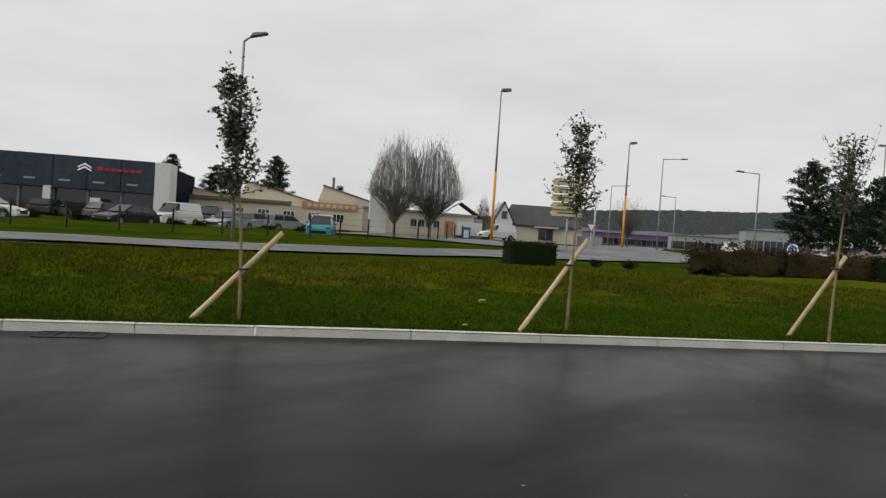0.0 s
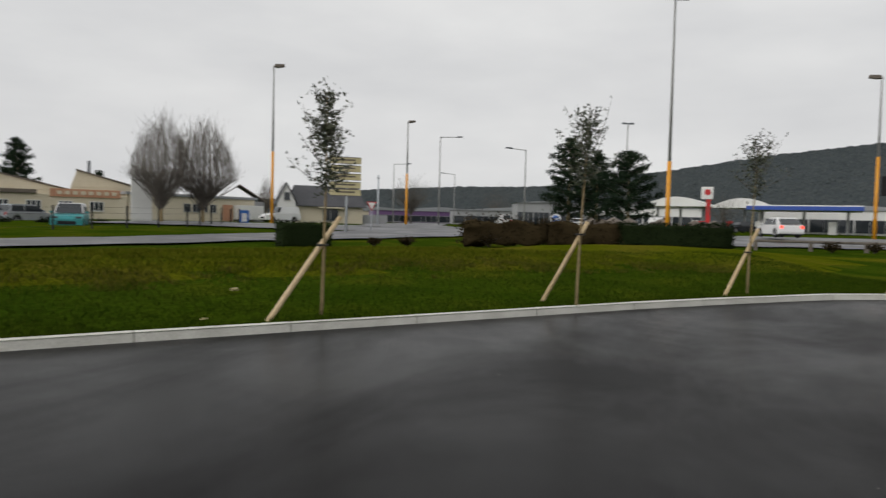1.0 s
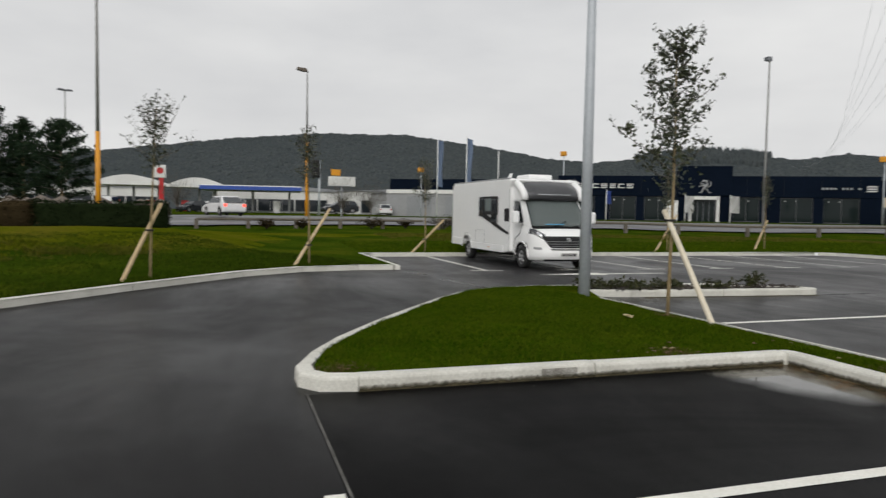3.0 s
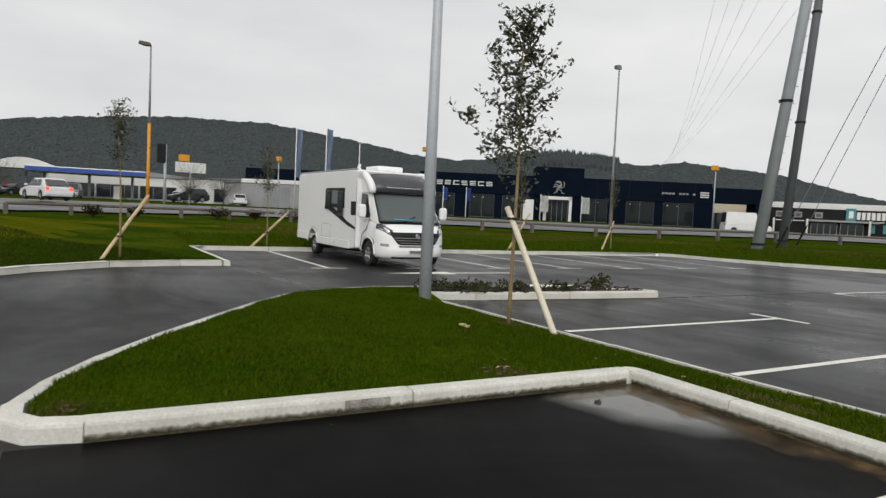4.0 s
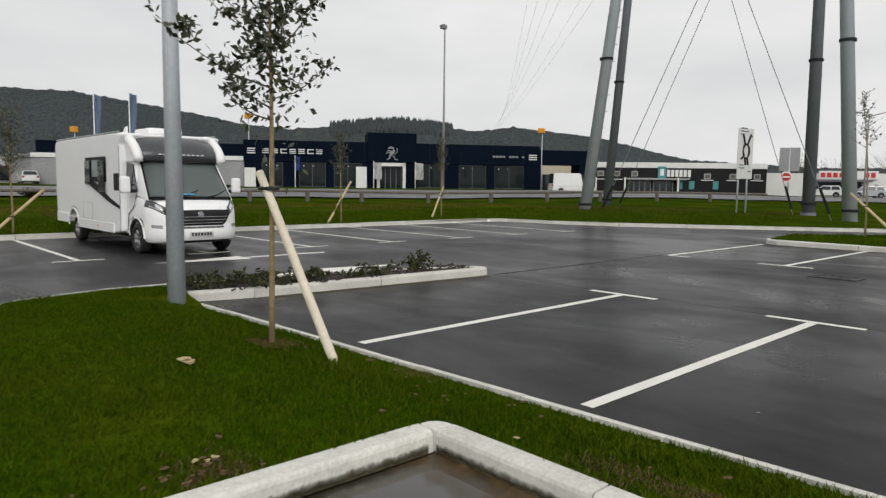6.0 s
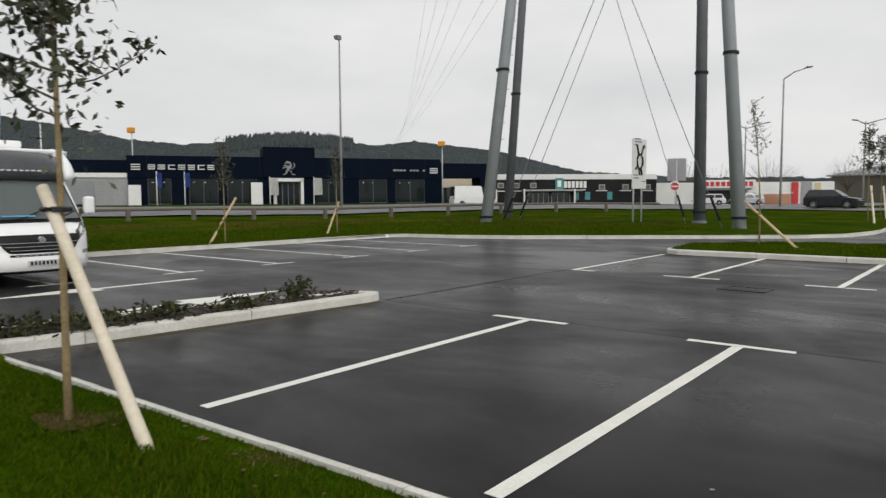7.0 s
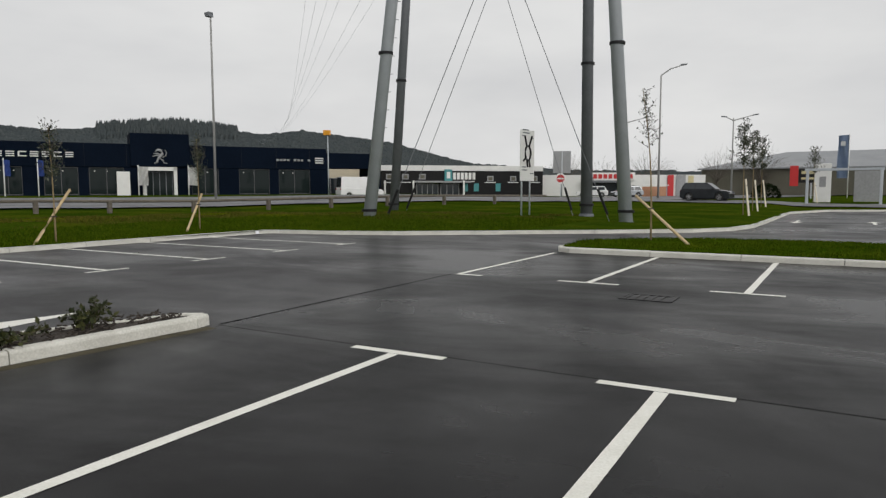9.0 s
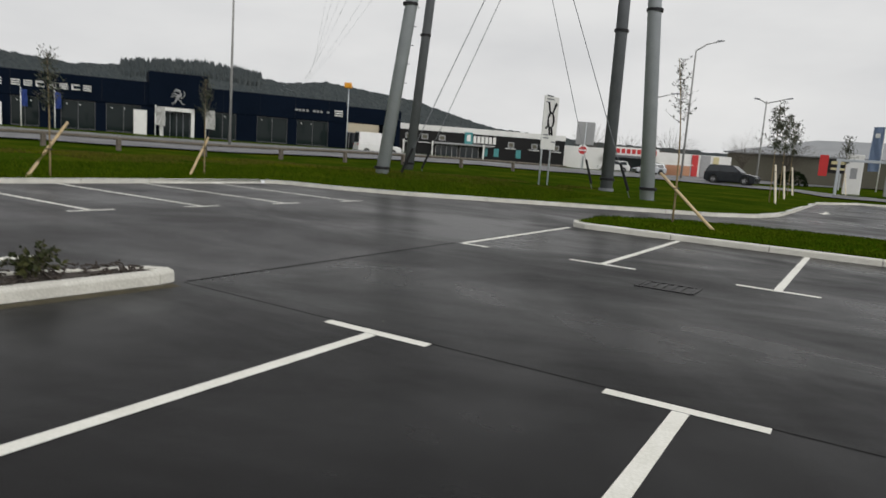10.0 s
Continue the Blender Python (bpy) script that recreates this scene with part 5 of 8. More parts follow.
        part("roof_shoulder", loft(rings), WHITE, top, "white rounded roof shoulder", True)
        sh = bmesh.new()
        plate(sh, [(-1.0, s * 0.93, 2.10), (-0.03, s * 0.90, 2.09), (-0.02, s * 0.90, 2.2), (-0.2, s * 0.92, 2.42), (-0.5, s * 0.94, 2.58), (-1.0, s * 0.95, 2.66)], (0, s * 0.07, 0))
        part("shoulder_panel", sh, WHITE, top, "white panel under the shoulder")
        # cab door and window
        db = bmesh.new()
        plate(db, [(-0.98, s * 1.0, 0.5), (-0.50, s * 1.0, 0.5), (-0.44, s * 1.005, 0.9), (-0.1, s * 1.01, 1.05), (0.05, s * 1.0, 1.36), (-0.98, s * 1.005, 1.42)], (0, s * 0.018, 0))
        door = part("cab_door", db, WHITE, top, "white cab door")
        part("handle", B((-0.86, s * 1.035, 1.2, 0.16, 0.03, 0.035), bevel=0.01), BLACK, door)
        part("shut_line", tube([(-0.985, s * 1.012, 0.50), (-0.985, s * 1.016, 1.42)], 0.007, 5), BLACK, door)
        part("shut_line", tube([(-0.50, s * 1.015, 0.50), (-0.43, s * 1.02, 0.90), (-0.09, s * 1.025, 1.06), (0.06, s * 1.012, 1.35)], 0.007, 5), BLACK, door)
        arch = [(math.cos(a) * 0.405, s * 0.985, 0.37 + math.sin(a) * 0.405) for a in [math.pi * k / 12 for k in range(13)]]
        part("arch_liner", tube(arch, 0.045, 6), BLACK, top, "black wheel arch liner")
        part("arch_lip", tube([(x * 1.10, s * 1.005, 0.37 + (z - 0.37) * 1.10) for x, y, z in arch], 0.02, 6), WHITE, top, "white wheel arch lip")
        part("body_gap", tube([(-0.628, s * 1.132, 0.45), (-0.628, s * 1.132, 2.45)], 0.008, 5), GREYWALL, top, "joint between cab and coach")
        gb = bmesh.new()
        plate(gb, [(-0.92, s * 0.995, 1.44), (0.06, s * 0.985, 1.40), (-0.08, s * 0.962, 1.66), (-0.30, s * 0.935, 2.04), (-0.86, s * 0.955, 2.10)], (0, s * 0.022, 0))
        part("cab_window", gb, GLASS, top, "black tinted cab side window")
        mb = part("mirror", B((0.08, s * 1.25, 1.56, 0.16, 0.21, 0.38), bevel=0.06, seg=3), WHITE, top, "white door mirror")
        part("mirror_arm", B((0.02, s * 1.14, 1.42, 0.07, 0.24, 0.07), (0.02, s * 1.14, 1.56, 0.05, 0.2, 0.04)), BLACK, mb)
        part("mirror_glass", B((0.0, s * 1.25, 1.56, 0.02, 0.16, 0.30)), GLASS, mb)
        # headlight with its dark surround
        lo_l = lambda u: 0.925 + 0.17 * smooth(0.66, 1.0, abs(u))
        hi_l = lambda u: 1.045 + 0.195 * smooth(0.62, 0.98, abs(u))
        hl = part("headlight", nose_patch([s * v for v in steps(0.68, 0.992, 14)], lo_l, hi_l, 0.010), LENS, top, "clear swept-back headlight", True)
        part("surround", nose_patch([s * v for v in steps(0.665, 0.997, 14)], lambda u: lo_l(u) - 0.022, lambda u: hi_l(u) + 0.012, 0.004, 0.006), BLACK, hl, "", True)
        part("reflector", nose_patch([s * v for v in steps(0.74, 0.86, 6)], lambda u: lo_l(u) + 0.03, lambda u: hi_l(u) - 0.02, 0.014, 0.006), CHROME, hl, "", True)
        part("running_light", nose_patch([s * v for v in steps(0.72, 0.96, 10)], lambda u: lo_l(u) + 0.004, lambda u: lo_l(u) + 0.020, 0.015, 0.005, 1), SIGNWHITE, hl, "", True)
        part("fog_light", nose_patch([s * v for v in steps(0.76, 0.93, 8)], lambda u: 0.60 + 0.10 * (abs(u) - 0.76), lambda u: 0.675 + 0.06 * (abs(u) - 0.76), 0.004, 0.008), GREYWALL, top, "pale grey fog lamp recess", True)
        # coach windows with dark blinds, stripe
        yw = s * 1.135
        w1 = part("side_window", B((-2.3, yw, 1.92, 1.56, 0.022, 0.62), bevel=0.02), BLACK, top, "dark acrylic side window")
        part("pane", B((-2.28, yw + s * 0.008, 1.95, 0.5, 0.02, 0.42)), WINDSCREEN, w1)
        part("open_flap", B((-1.74, yw + s * 0.05, 1.75, 0.42, 0.025, 0.75), bevel=0.01), GLASS, w1, "dark hinged window flap")
        part("open_flap", B((-2.84, yw + s * 0.03, 1.85, 0.42, 0.025, 0.6), bevel=0.01), GLASS, w1, "dark hinged window flap")
        part("small_window", B((-0.82, yw - s * 0.05, 1.62, 0.36, 0.12, 0.42), bevel=0.02), BLACK, top)
        sb = bmesh.new()
        plate(sb, [(-3.0, yw, 1.60), (-2.75, yw, 1.52), (-1.2, yw, 1.10), (-0.64, yw, 1.0), (-0.64, yw, 1.07), (-1.22, yw, 1.22), (-2.5, yw, 1.66)], (0, s * 0.012, 0))
        part("stripe", sb, BLACK, top, "black sweeping side stripe")
        part("hatch", B((-3.0, yw, 0.85, 0.75, 0.014, 0.45), bevel=0.005), WHITE, top)
        part("hatch_seal", tube([(-3.38, yw + s * 0.004, 0.62), (-2.62, yw + s * 0.004, 0.62), (-2.62, yw + s * 0.004, 1.08), (-3.38, yw + s * 0.004, 1.08), (-3.38, yw + s * 0.004, 0.62)], 0.006, 4), GREYWALL, top)
        for xx in (-3.05, -2.28):
            part("window_catch", B((xx, yw + s * 0.03, 1.62, 0.05, 0.02, 0.03)), GREYWALL, w1)
        part("belt_line", B((-3.3, yw, 0.655, 4.9, 0.014, 0.022), bevel=0.004), WHITEWALL, top, "pale rubbing strip")
        part("side_marker", B((-2.2, yw + s * 0.01, 0.52, 0.1, 0.02, 0.035)), ORANGE, top)
        wheel(top, 0.0, s * 0.90, 0.34, 0.22, s)
        wheel(top, -4.28, s * 0.95, 0.34, 0.22, s)
    # grille, bumper, number plate
    bot = lambda u: 0.665 + 0.27 * smooth(0.50, 0.76, abs(u))
    grille = part("grille", nose_patch(steps(-0.74, 0.74, 30), bot, lambda u: 1.015 - 0.01 * abs(u), 0.012), BLACK, top, "wide black front grille", True)
    for z in (0.71, 0.78, 0.85):
        k = 0.52 + 1.05 * (z - 0.72)
        part("bar", nose_patch(steps(-k, k, 20), lambda u: z, lambda u: z + 0.014, 0.022, 0.01, 1), GREYWALL, grille, "silver grille bar", True)
    part("badge", tube([(0.975, 0, 0.905), (1.012, 0, 0.905)], [0.075, 0.06], 16), CHROME, grille, "round chrome badge")
    part("lower_intake", nose_patch(steps(-0.52, 0.52, 12), lambda u: 0.600, lambda u: 0.640, 0.006), BLACK, top, "narrow black intake slot", True)
    for k in range(9):
        part("intake_fin", B((1.004, -0.42 + k * 0.105, 0.62, 0.016, 0.06, 0.022)), GREYWALL, top)
    part("lower_lip", nose_patch(steps(-0.72, 0.72, 20), lambda u: 0.275, lambda u: 0.325, 0.012), BLACK, top, "black plastic lower lip", True)
    number = part("number_plate", B((1.022, 0, 0.47, 0.012, 0.52, 0.11), bevel=0.003), mat("plate_white", (0.62, 0.62, 0.60), rough=0.4), top, "white number plate with dark bars")
    for i in range(7):
        part("bar", B((1.031, -0.2 + i * 0.066, 0.47, 0.006, 0.042, 0.07)), BLACK, number)
    part("underbody", B((-2.6, 0, 0.42, 5.6, 1.6, 0.22)), BLACK, top)
    # roof things
    part("roof_unit", B((-1.45, 0.05, 2.86, 0.95, 0.8, 0.17), bevel=0.05, seg=2), WHITE, top, "white rooftop air unit")
    part("skylight", B((-3.6, 0, 2.82, 0.6, 0.6, 0.09), bevel=0.03), WHITE, top)
    ab = bmesh.new()
    plate(ab, [(-2.35, -0.5, 2.80), (-2.05, -0.5, 2.80), (-2.0, -0.5, 3.02), (-2.12, -0.5, 3.0)], (0, 0.04, 0))
    part("aerial_fin", ab, WHITE, top)
    return top


motorhome(facing(20.36, -9.76, 0, -1, 0.0) @ Matrix.Diagonal((0.975, 0.95, 0.905, 1)))


# ---------------------------------------------------------------- planter shrubs, hedges, scrub
def shrub(x, y, z, r, h, n, seed, label, material=HEDGE, leaf=0.05, category="shrub", group="planter shrubs", upright=0.5):
    rng = random.Random(seed)
    top = tagged(empty("shrub", pose(x, y, z)), label, category, group)
    sb = bmesh.new()
    spots = []
    for i in range(n):
        a, t = rng.uniform(0, 2 * math.pi), rng.uniform(0.2, 1) ** 0.6
        e = Vector((math.cos(a) * r * t, math.sin(a) * r * t, h * rng.uniform(upright, 1.0) * (1.15 - 0.6 * t)))
        mid = e * 0.5 + Vector((0, 0, h * 0.12))
        add_tube(sb, [(0, 0, 0), mid, e], [0.006, 0.004, 0.002], 3, cap=False)
        for k in range(9):
            u = rng.uniform(0.25, 1.05)
            spots.append(tuple(mid * min(1, u * 2) if u < 0.5 else mid.lerp(e, (u - 0.5) * 2)))
    part("stem_frame", sb, TWIG, top)
    v, f = leaf_quads(spots, leaf, seed)
    raw("foliage", v, f, material, top)
    return top


for i, (x, y, r, h, n) in enumerate(((14.32, -7.55, 0.42, 0.30, 26), (14.45, -7.95, 0.36, 0.22, 18), (14.12, -8.25, 0.44, 0.28, 24), (14.28, -8.62, 0.30, 0.16, 12), (14.05, -9.02, 0.36, 0.27, 20), (14.2, -9.35, 0.26, 0.14, 9), (13.98, -9.75, 0.28, 0.16, 10), (13.98, -10.18, 0.34, 0.26, 20))):
    shrub(x, y, 0.1, r, h, n, 100 + i, "low arching olive green shrub in the planter", PLANT, leaf=0.085, upright=0.25)
shrub(14.0, -11.0, 0.1, 0.26, 0.42, 28, 131, "small twiggy upright shrub near the planter tip", PLANT, leaf=0.08)


def hedge(x0, y0, x1, y1, z, w, h, label, material=HEDGE, n=None, rag=0.05, leaf=0.14):
    """A clipped or ragged hedge: a dark core with thousands of leaves round it."""
    d = math.hypot(x1 - x0, y1 - y0)
    top = tagged(empty("hedge", facing(x0, y0, z, x1 - x0, y1 - y0)), label, "hedge", "hedges")
    core = B((d / 2, 0, h * 0.48, d * 0.97, w * 0.9, h * 0.96))
    bmesh.ops.subdivide_edges(core, edges=core.edges[:], cuts=7, use_grid_fill=True)
    for q in core.verts:
        q.co += Vector((0.3, 0.8, 1.0)) * rag * 1.6 * noise.noise((q.co.x * 1.3 + x0, q.co.y * 1.6, q.co.z * 1.5))
    part("core", core, material, top, smooth=True)
    r = np.random.RandomState(int(x0 * 7 + y0 * 3) % 1000)
    n = n or int(260 * d * (w + h))
    face = r.randint(0, 4, n)
    u = r.uniform(0, d, n)
    v1 = r.uniform(-0.5, 0.5, n)
    t = r.uniform(0, 1, n)
    px, py, pz = u.copy(), v1 * w, np.full(n, h)
    lo = face < 2
    py[lo] = np.where(face[lo] == 0, -w / 2, w / 2)
    pz[lo] = t[lo] * h
    en = face == 3
    px[en] = np.where(r.uniform(size=en.sum()) < 0.5, 0, d)
    pz[en] = t[en] * h
    wob = np.array([noise.noise((a * 1.2, 0.5, 0)) for a in px])
    pts = np.stack([px, py, pz * (1 + rag * 2 * wob)], 1) + r.normal(0, rag, (n, 3))
    pts[:, 2] = np.maximum(pts[:, 2], 0.02)
    v, f = leaf_quads(pts.tolist(), leaf, 3)
    raw("foliage", v, f, material, top)


hedge(21.95, 17.05, 23.7, 15.97, height(22.5, 16.7) + 0.12, 0.95, 0.92, "box-clipped dark green hedge block on the bank", rag=0.025, leaf=0.09)
hedge(30.6, 13.0, 32.8, 9.7, 0.58, 1.0, 0.98, "ragged brown deciduous hedge beside the road", SCRUB, rag=0.2)
hedge(32.8, 9.7, 34.7, 6.6, 0.60, 1.1, 1.02, "half-bare brown hedge beside the road", SCRUB, rag=0.16)
hedge(34.7, 6.6, 36.5, 1.6, 0.62, 1.2, 1.03, "clipped dark green hedge beside the road", HEDGE, rag=0.05)
for i, (x, y, r, h) in enumerate(((27.0, 15.8, 0.35, 0.5), (28.2, 14.8, 0.4, 0.55), (31.0, 11.9, 0.7, 0.9), (34.0, 8.6, 0.7, 0.95), (36.0, 6.4, 0.6, 0.9), (42.5, -3.2, 0.5, 0.75), (43.0, -5.2, 0.45, 0.7), (44.5, -9.6, 0.9, 0.95), (45.5, -12.0, 0.6, 0.8), (45.0, -14.4, 1.25, 1.1), (44.0, -17.2, 0.7, 0.75))):
    shrub(x, y, hgt(x, y), r, h, 60, 200 + i, "bare brown roadside bush", SCRUB, 0.12, "bush", "roadside bushes", 0.6)


# ---------------------------------------------------------------- trees beyond the road
def conifer(x, y, z, tall, wide, seed, lobes=1, clear=0.12):
    """A dark pine: trunk, rising limbs and clumps of needles with gaps."""
    rng = random.Random(seed)
    top = tagged(empty("conifer", pose(x, y, z)), "dark evergreen pine with layered ragged limbs", "tree", "pines")
    part("trunk", tube([(0, 0, -0.3), (0.05, 0, tall * 0.5), (0, 0.05, tall * 0.97)], [tall * 0.02, tall * 0.012, 0.02], 8), BARK, top, smooth=True)
    lb = bmesh.new()
    spots = []
    n = int(36 * tall / 6)
    for i in range(n):
        t = clear + (1 - clear) * (i + rng.random()) / n
        a = i * 2.4 + rng.uniform(-0.4, 0.4)
        u = (t - clear) / (1 - clear)
        reach = wide * ((1 - u) ** 0.6 * (0.55 + 0.45 * smooth(0.0, 0.25, u))) * rng.uniform(0.6, 1.12) + 0.15
        b0 = Vector((0, 0, tall * t * 0.96))
        e0 = b0 + Vector((math.cos(a) * reach, math.sin(a) * reach, reach * rng.uniform(0.05, 0.5)))
        add_tube(lb, [b0, b0.lerp(e0, 0.5), e0], [0.05, 0.035, 0.012], 4, cap=False)
        for k in range(int(9 + reach * 11)):
            c = b0.lerp(e0, rng.uniform(0.25, 1.02)) + Vector((rng.gauss(0, 0.16), rng.gauss(0, 0.16), rng.gauss(0.06, 0.10)))
            for q in range(9):
                spots.append((c.x + rng.gauss(0, 0.12), c.y + rng.gauss(0, 0.12), c.z + rng.gauss(0, 0.08)))
    part("limb_frame", lb, TWIG, top)
    v, f = leaf_quads(spots, 0.24, seed)
    raw("crown", v, f, PINE, top)
    return top


def bare_tree(x, y, z, tall, wide, seed, shape="egg", limbs=70, clear=0.2, label="bare winter tree with fine grey twigs", material=GREYTWIG, thick=0.011):
    """Trunk, many rising limbs filling an egg or a dome, each with twigs."""
    rng = random.Random(seed)
    top = tagged(empty("bare_tree", pose(x, y, z)), label, "tree", "bare trees")
    tb = bmesh.new()
    add_tube(tb, [(0, 0, -0.3), (0, 0, tall * clear), (0.03, 0, tall * 0.5)], [tall * thick * 1.6, tall * thick * 1.2, tall * thick * 0.5], 8)
    part("trunk", tb, BARK if shape == "egg" else TWIG, top, smooth=True)
    lb = bmesh.new()
    for i in range(limbs):
        a = i * 2.399 + rng.uniform(-0.2, 0.2)
        k = ((i + 0.5) / limbs) ** 0.5
        b0 = Vector((0, 0, tall * (clear + 0.16 * rng.random())))
        if shape == "egg":
            e = Vector((math.cos(a) * wide * 0.66 * k, math.sin(a) * wide * 0.66 * k, tall * (1.0 - 0.26 * k * k) * rng.uniform(0.88, 1.02)))
            m1 = Vector((math.cos(a) * wide * 0.94 * k, math.sin(a) * wide * 0.94 * k, tall * (clear + 0.30 + 0.10 * (1 - k))))
        else:
            ph = k * 1.45
            e = Vector((math.cos(a) * wide * math.sin(ph), math.sin(a) * wide * math.sin(ph), tall * (0.42 + 0.58 * math.cos(ph)))) * rng.uniform(0.9, 1.03)
            m1 = b0.lerp(e, 0.5) + Vector((rng.gauss(0, 0.2), rng.gauss(0, 0.2), 0.1 * tall * 0.3))
        pts = [b0, b0.lerp(m1, 0.55), m1, m1.lerp(e, 0.5) + (m1 - b0) * 0.04, e]
        r0 = tall * thick * 0.30
        add_tube(lb, pts, [r0, r0 * 0.8, r0 * 0.6, r0 * 0.42, r0 * 0.15], 4, cap=False)
        for q in range(9):
            u = rng.uniform(0.2, 1.0)
            j = min(3, int(u * 4))
            s0 = pts[j].lerp(pts[j + 1], u * 4 - j)
            dirn = (pts[j + 1] - pts[j]).normalized() + Vector((rng.gauss(0, 0.42), rng.gauss(0, 0.42), rng.gauss(0.1, 0.3)))
            add_tube(lb, [s0, s0 + dirn.normalized() * tall * rng.uniform(0.06, 0.17)], [r0 * 0.34, r0 * 0.12], 3, cap=False)
    part("crown", lb, material, top)
    return top


bare_tree(38.4, 41.1, 0.55, 8.7, 2.5, 301, limbs=170, clear=0.14, label="bare upswept roadside tree with fine grey branches")
bare_tree(41.9, 40.4, 0.55, 8.8, 2.85, 302, limbs=190, clear=0.14, label="bare upswept roadside tree with fine grey branches")
bare_tree(87, 45.5, 1.0, 7.0, 3.2, 303, "dome", 120, 0.18, "round-headed bare tree, grey-brown and twiggy", TWIG)
conifer(62.4, 11.0, 1.0, 7.3, 3.3, 311)
conifer(71.0, 18.6, 1.0, 9.7, 3.6, 312)
conifer(70.5, 15.6, 1.0, 8.0, 2.8, 313)
conifer(44.2, 92.6, 0.8, 9.0, 2.2, 314)
conifer(51.0, 92.5, 0.8, 8.2, 3.4, 315)
conifer(54.0, 81.8, 0.8, 9.7, 3.2, 316)
conifer(69.5, 87.1, 0.8, 6.8, 1.3, 317)
for i, (x, y, t, w) in enumerate(((104, 86, 7, 2.2), (108.4, 88.9, 9.0, 1.6), (111, 87, 8.0, 1.5), (160, 60, 10, 5), (60.0, -150, 9, 4.5), (50, -142, 7, 5), (40, -138, 8, 6), (26, -128, 7.5, 3.6), (20, -134, 8, 4.5), (73, -12.5, 4.8, 2.0), (95, -20, 5.5, 3.0), (100, 5, 6, 3), (77, -29, 4.2, 1.7))):
    bare_tree(x, y, 0.7, t, w, 330 + i, "egg" if 1 <= i <= 2 else "dome", 60, 0.16, "distant bare winter tree", TWIG)


# ---------------------------------------------------------------- rails, fences, signs
def rail_fence(pts, z, label, h=0.72, gap=4.0, material=WOODRAIL):
    top = tagged(empty("guard_rail"), label, "guard rail")
    run = along(pts, gap)
    for (x0, y0), (x1, y1) in zip(run, run[1:]):
        z0, z1 = hgt(x0, y0), hgt(x1, y1)
        part("post", B((x0, y0, z0 + h * 0.42, 0.2, 0.2, h * 0.95), bevel=0.02), material, top)
        part("rail", tube([(x0, y0, z0 + h * 0.86), (x1, y1, z1 + h * 0.86)], 0.075, 8), material, top)


rail_fence([(44.8, -14), (42.6, -22.5), (40.2, -28.7), (36.4, -36.2), (33.0, -43.4), (29.5, -52.0), (27.5, -57)], 0.5, "low weathered timber guard rail beside the main road")
rail_fence([(42.5, 0.5), (44.3, -5), (44.9, -13)], 0.6, "low weathered timber guard rail near the roundabout", 0.6, 3.0)

fence = tagged(empty("mesh_fence"), "dark green mesh fence with slim posts", "fence")
run = along([(3, 38.5), (14, 35.2), (24, 33.0), (33, 33.0), (46, 39.5)], 2.5)
for (x0, y0), (x1, y1) in zip(run, run[1:]):
    z0, z1 = hgt(x0, y0), hgt(x1, y1)
    part("post", B((x0, y0, z0 + 0.6, 0.07, 0.07, 1.3)), BLACK, fence)
    wires = bmesh.new()
    for k in range(4):
        add_tube(wires, [(x0, y0, z0 + 0.15 + 0.33 * k), (x1, y1, z1 + 0.15 + 0.33 * k)], 0.006, 3, cap=False)
    part("wire_panel", wires, BLACK, fence)


def sign_board(x, y, z, w, h, low, heading, face, label, posts=2, back=DARKSTEEL, post_r=0.045, tilt=0):
    """A flat board on posts; its face looks along local -y."""
    top = tagged(empty("road_sign", pose(x, y, z, 0, tilt, heading)), label, "sign", "road signs")
    part("board", B((0, 0, low + h / 2, w, 0.05, h), bevel=0.012), face, top)
    part("back_plate", B((0, 0.035, low + h / 2, w * 0.94, 0.02, h * 0.94)), back, top)
    for i in range(posts):
        o = 0 if posts == 1 else w * (-0.3 + 0.6 * i)
        part("post", tube([(o, 0.08, -0.3), (o, 0.08, low + h * 0.7)], post_r, 8), GALV, top, smooth=True)
    return top


rb = sign_board(21.3, -39.0, 0.36, 1.3, 2.55, 1.6, 262, SIGNWHITE, "tall white roundabout direction board on two posts")
ringpts = [(math.cos(a) * 0.26, -0.045, 3.0 + math.sin(a) * 0.36) for a in [k * math.pi / 8 for k in range(17)]]
part("roundabout_ring", tube(ringpts, 0.055, 6), BLACK, rb)
for p0, p1 in (((0.12, 3.35), (0.38, 3.85)), ((-0.12, 3.35), (-0.3, 3.85)), ((-0.2, 2.75), (-0.42, 2.6)), ((0.1, 2.65), (0.2, 2.3)), ((-0.1, 2.65), (-0.02, 2.3))):
    part("arm", tube([(p0[0], -0.045, p0[1]), (p1[0], -0.045, p1[1])], 0.05, 6), BLACK, rb)
for zz, ww, oo in ((4.15, 0.8, -0.2), (4.0, 0.9, -0.15), (3.85, 0.5, -0.35), (3.75, 0.4, 0.42), (2.3, 0.6, -0.35), (2.15, 0.7, -0.3), (1.98, 0.5, 0.4)):
    part("text_bar", B((oo, -0.03, zz, ww * 0.7, 0.012, 0.055)), DARKSTEEL, rb)

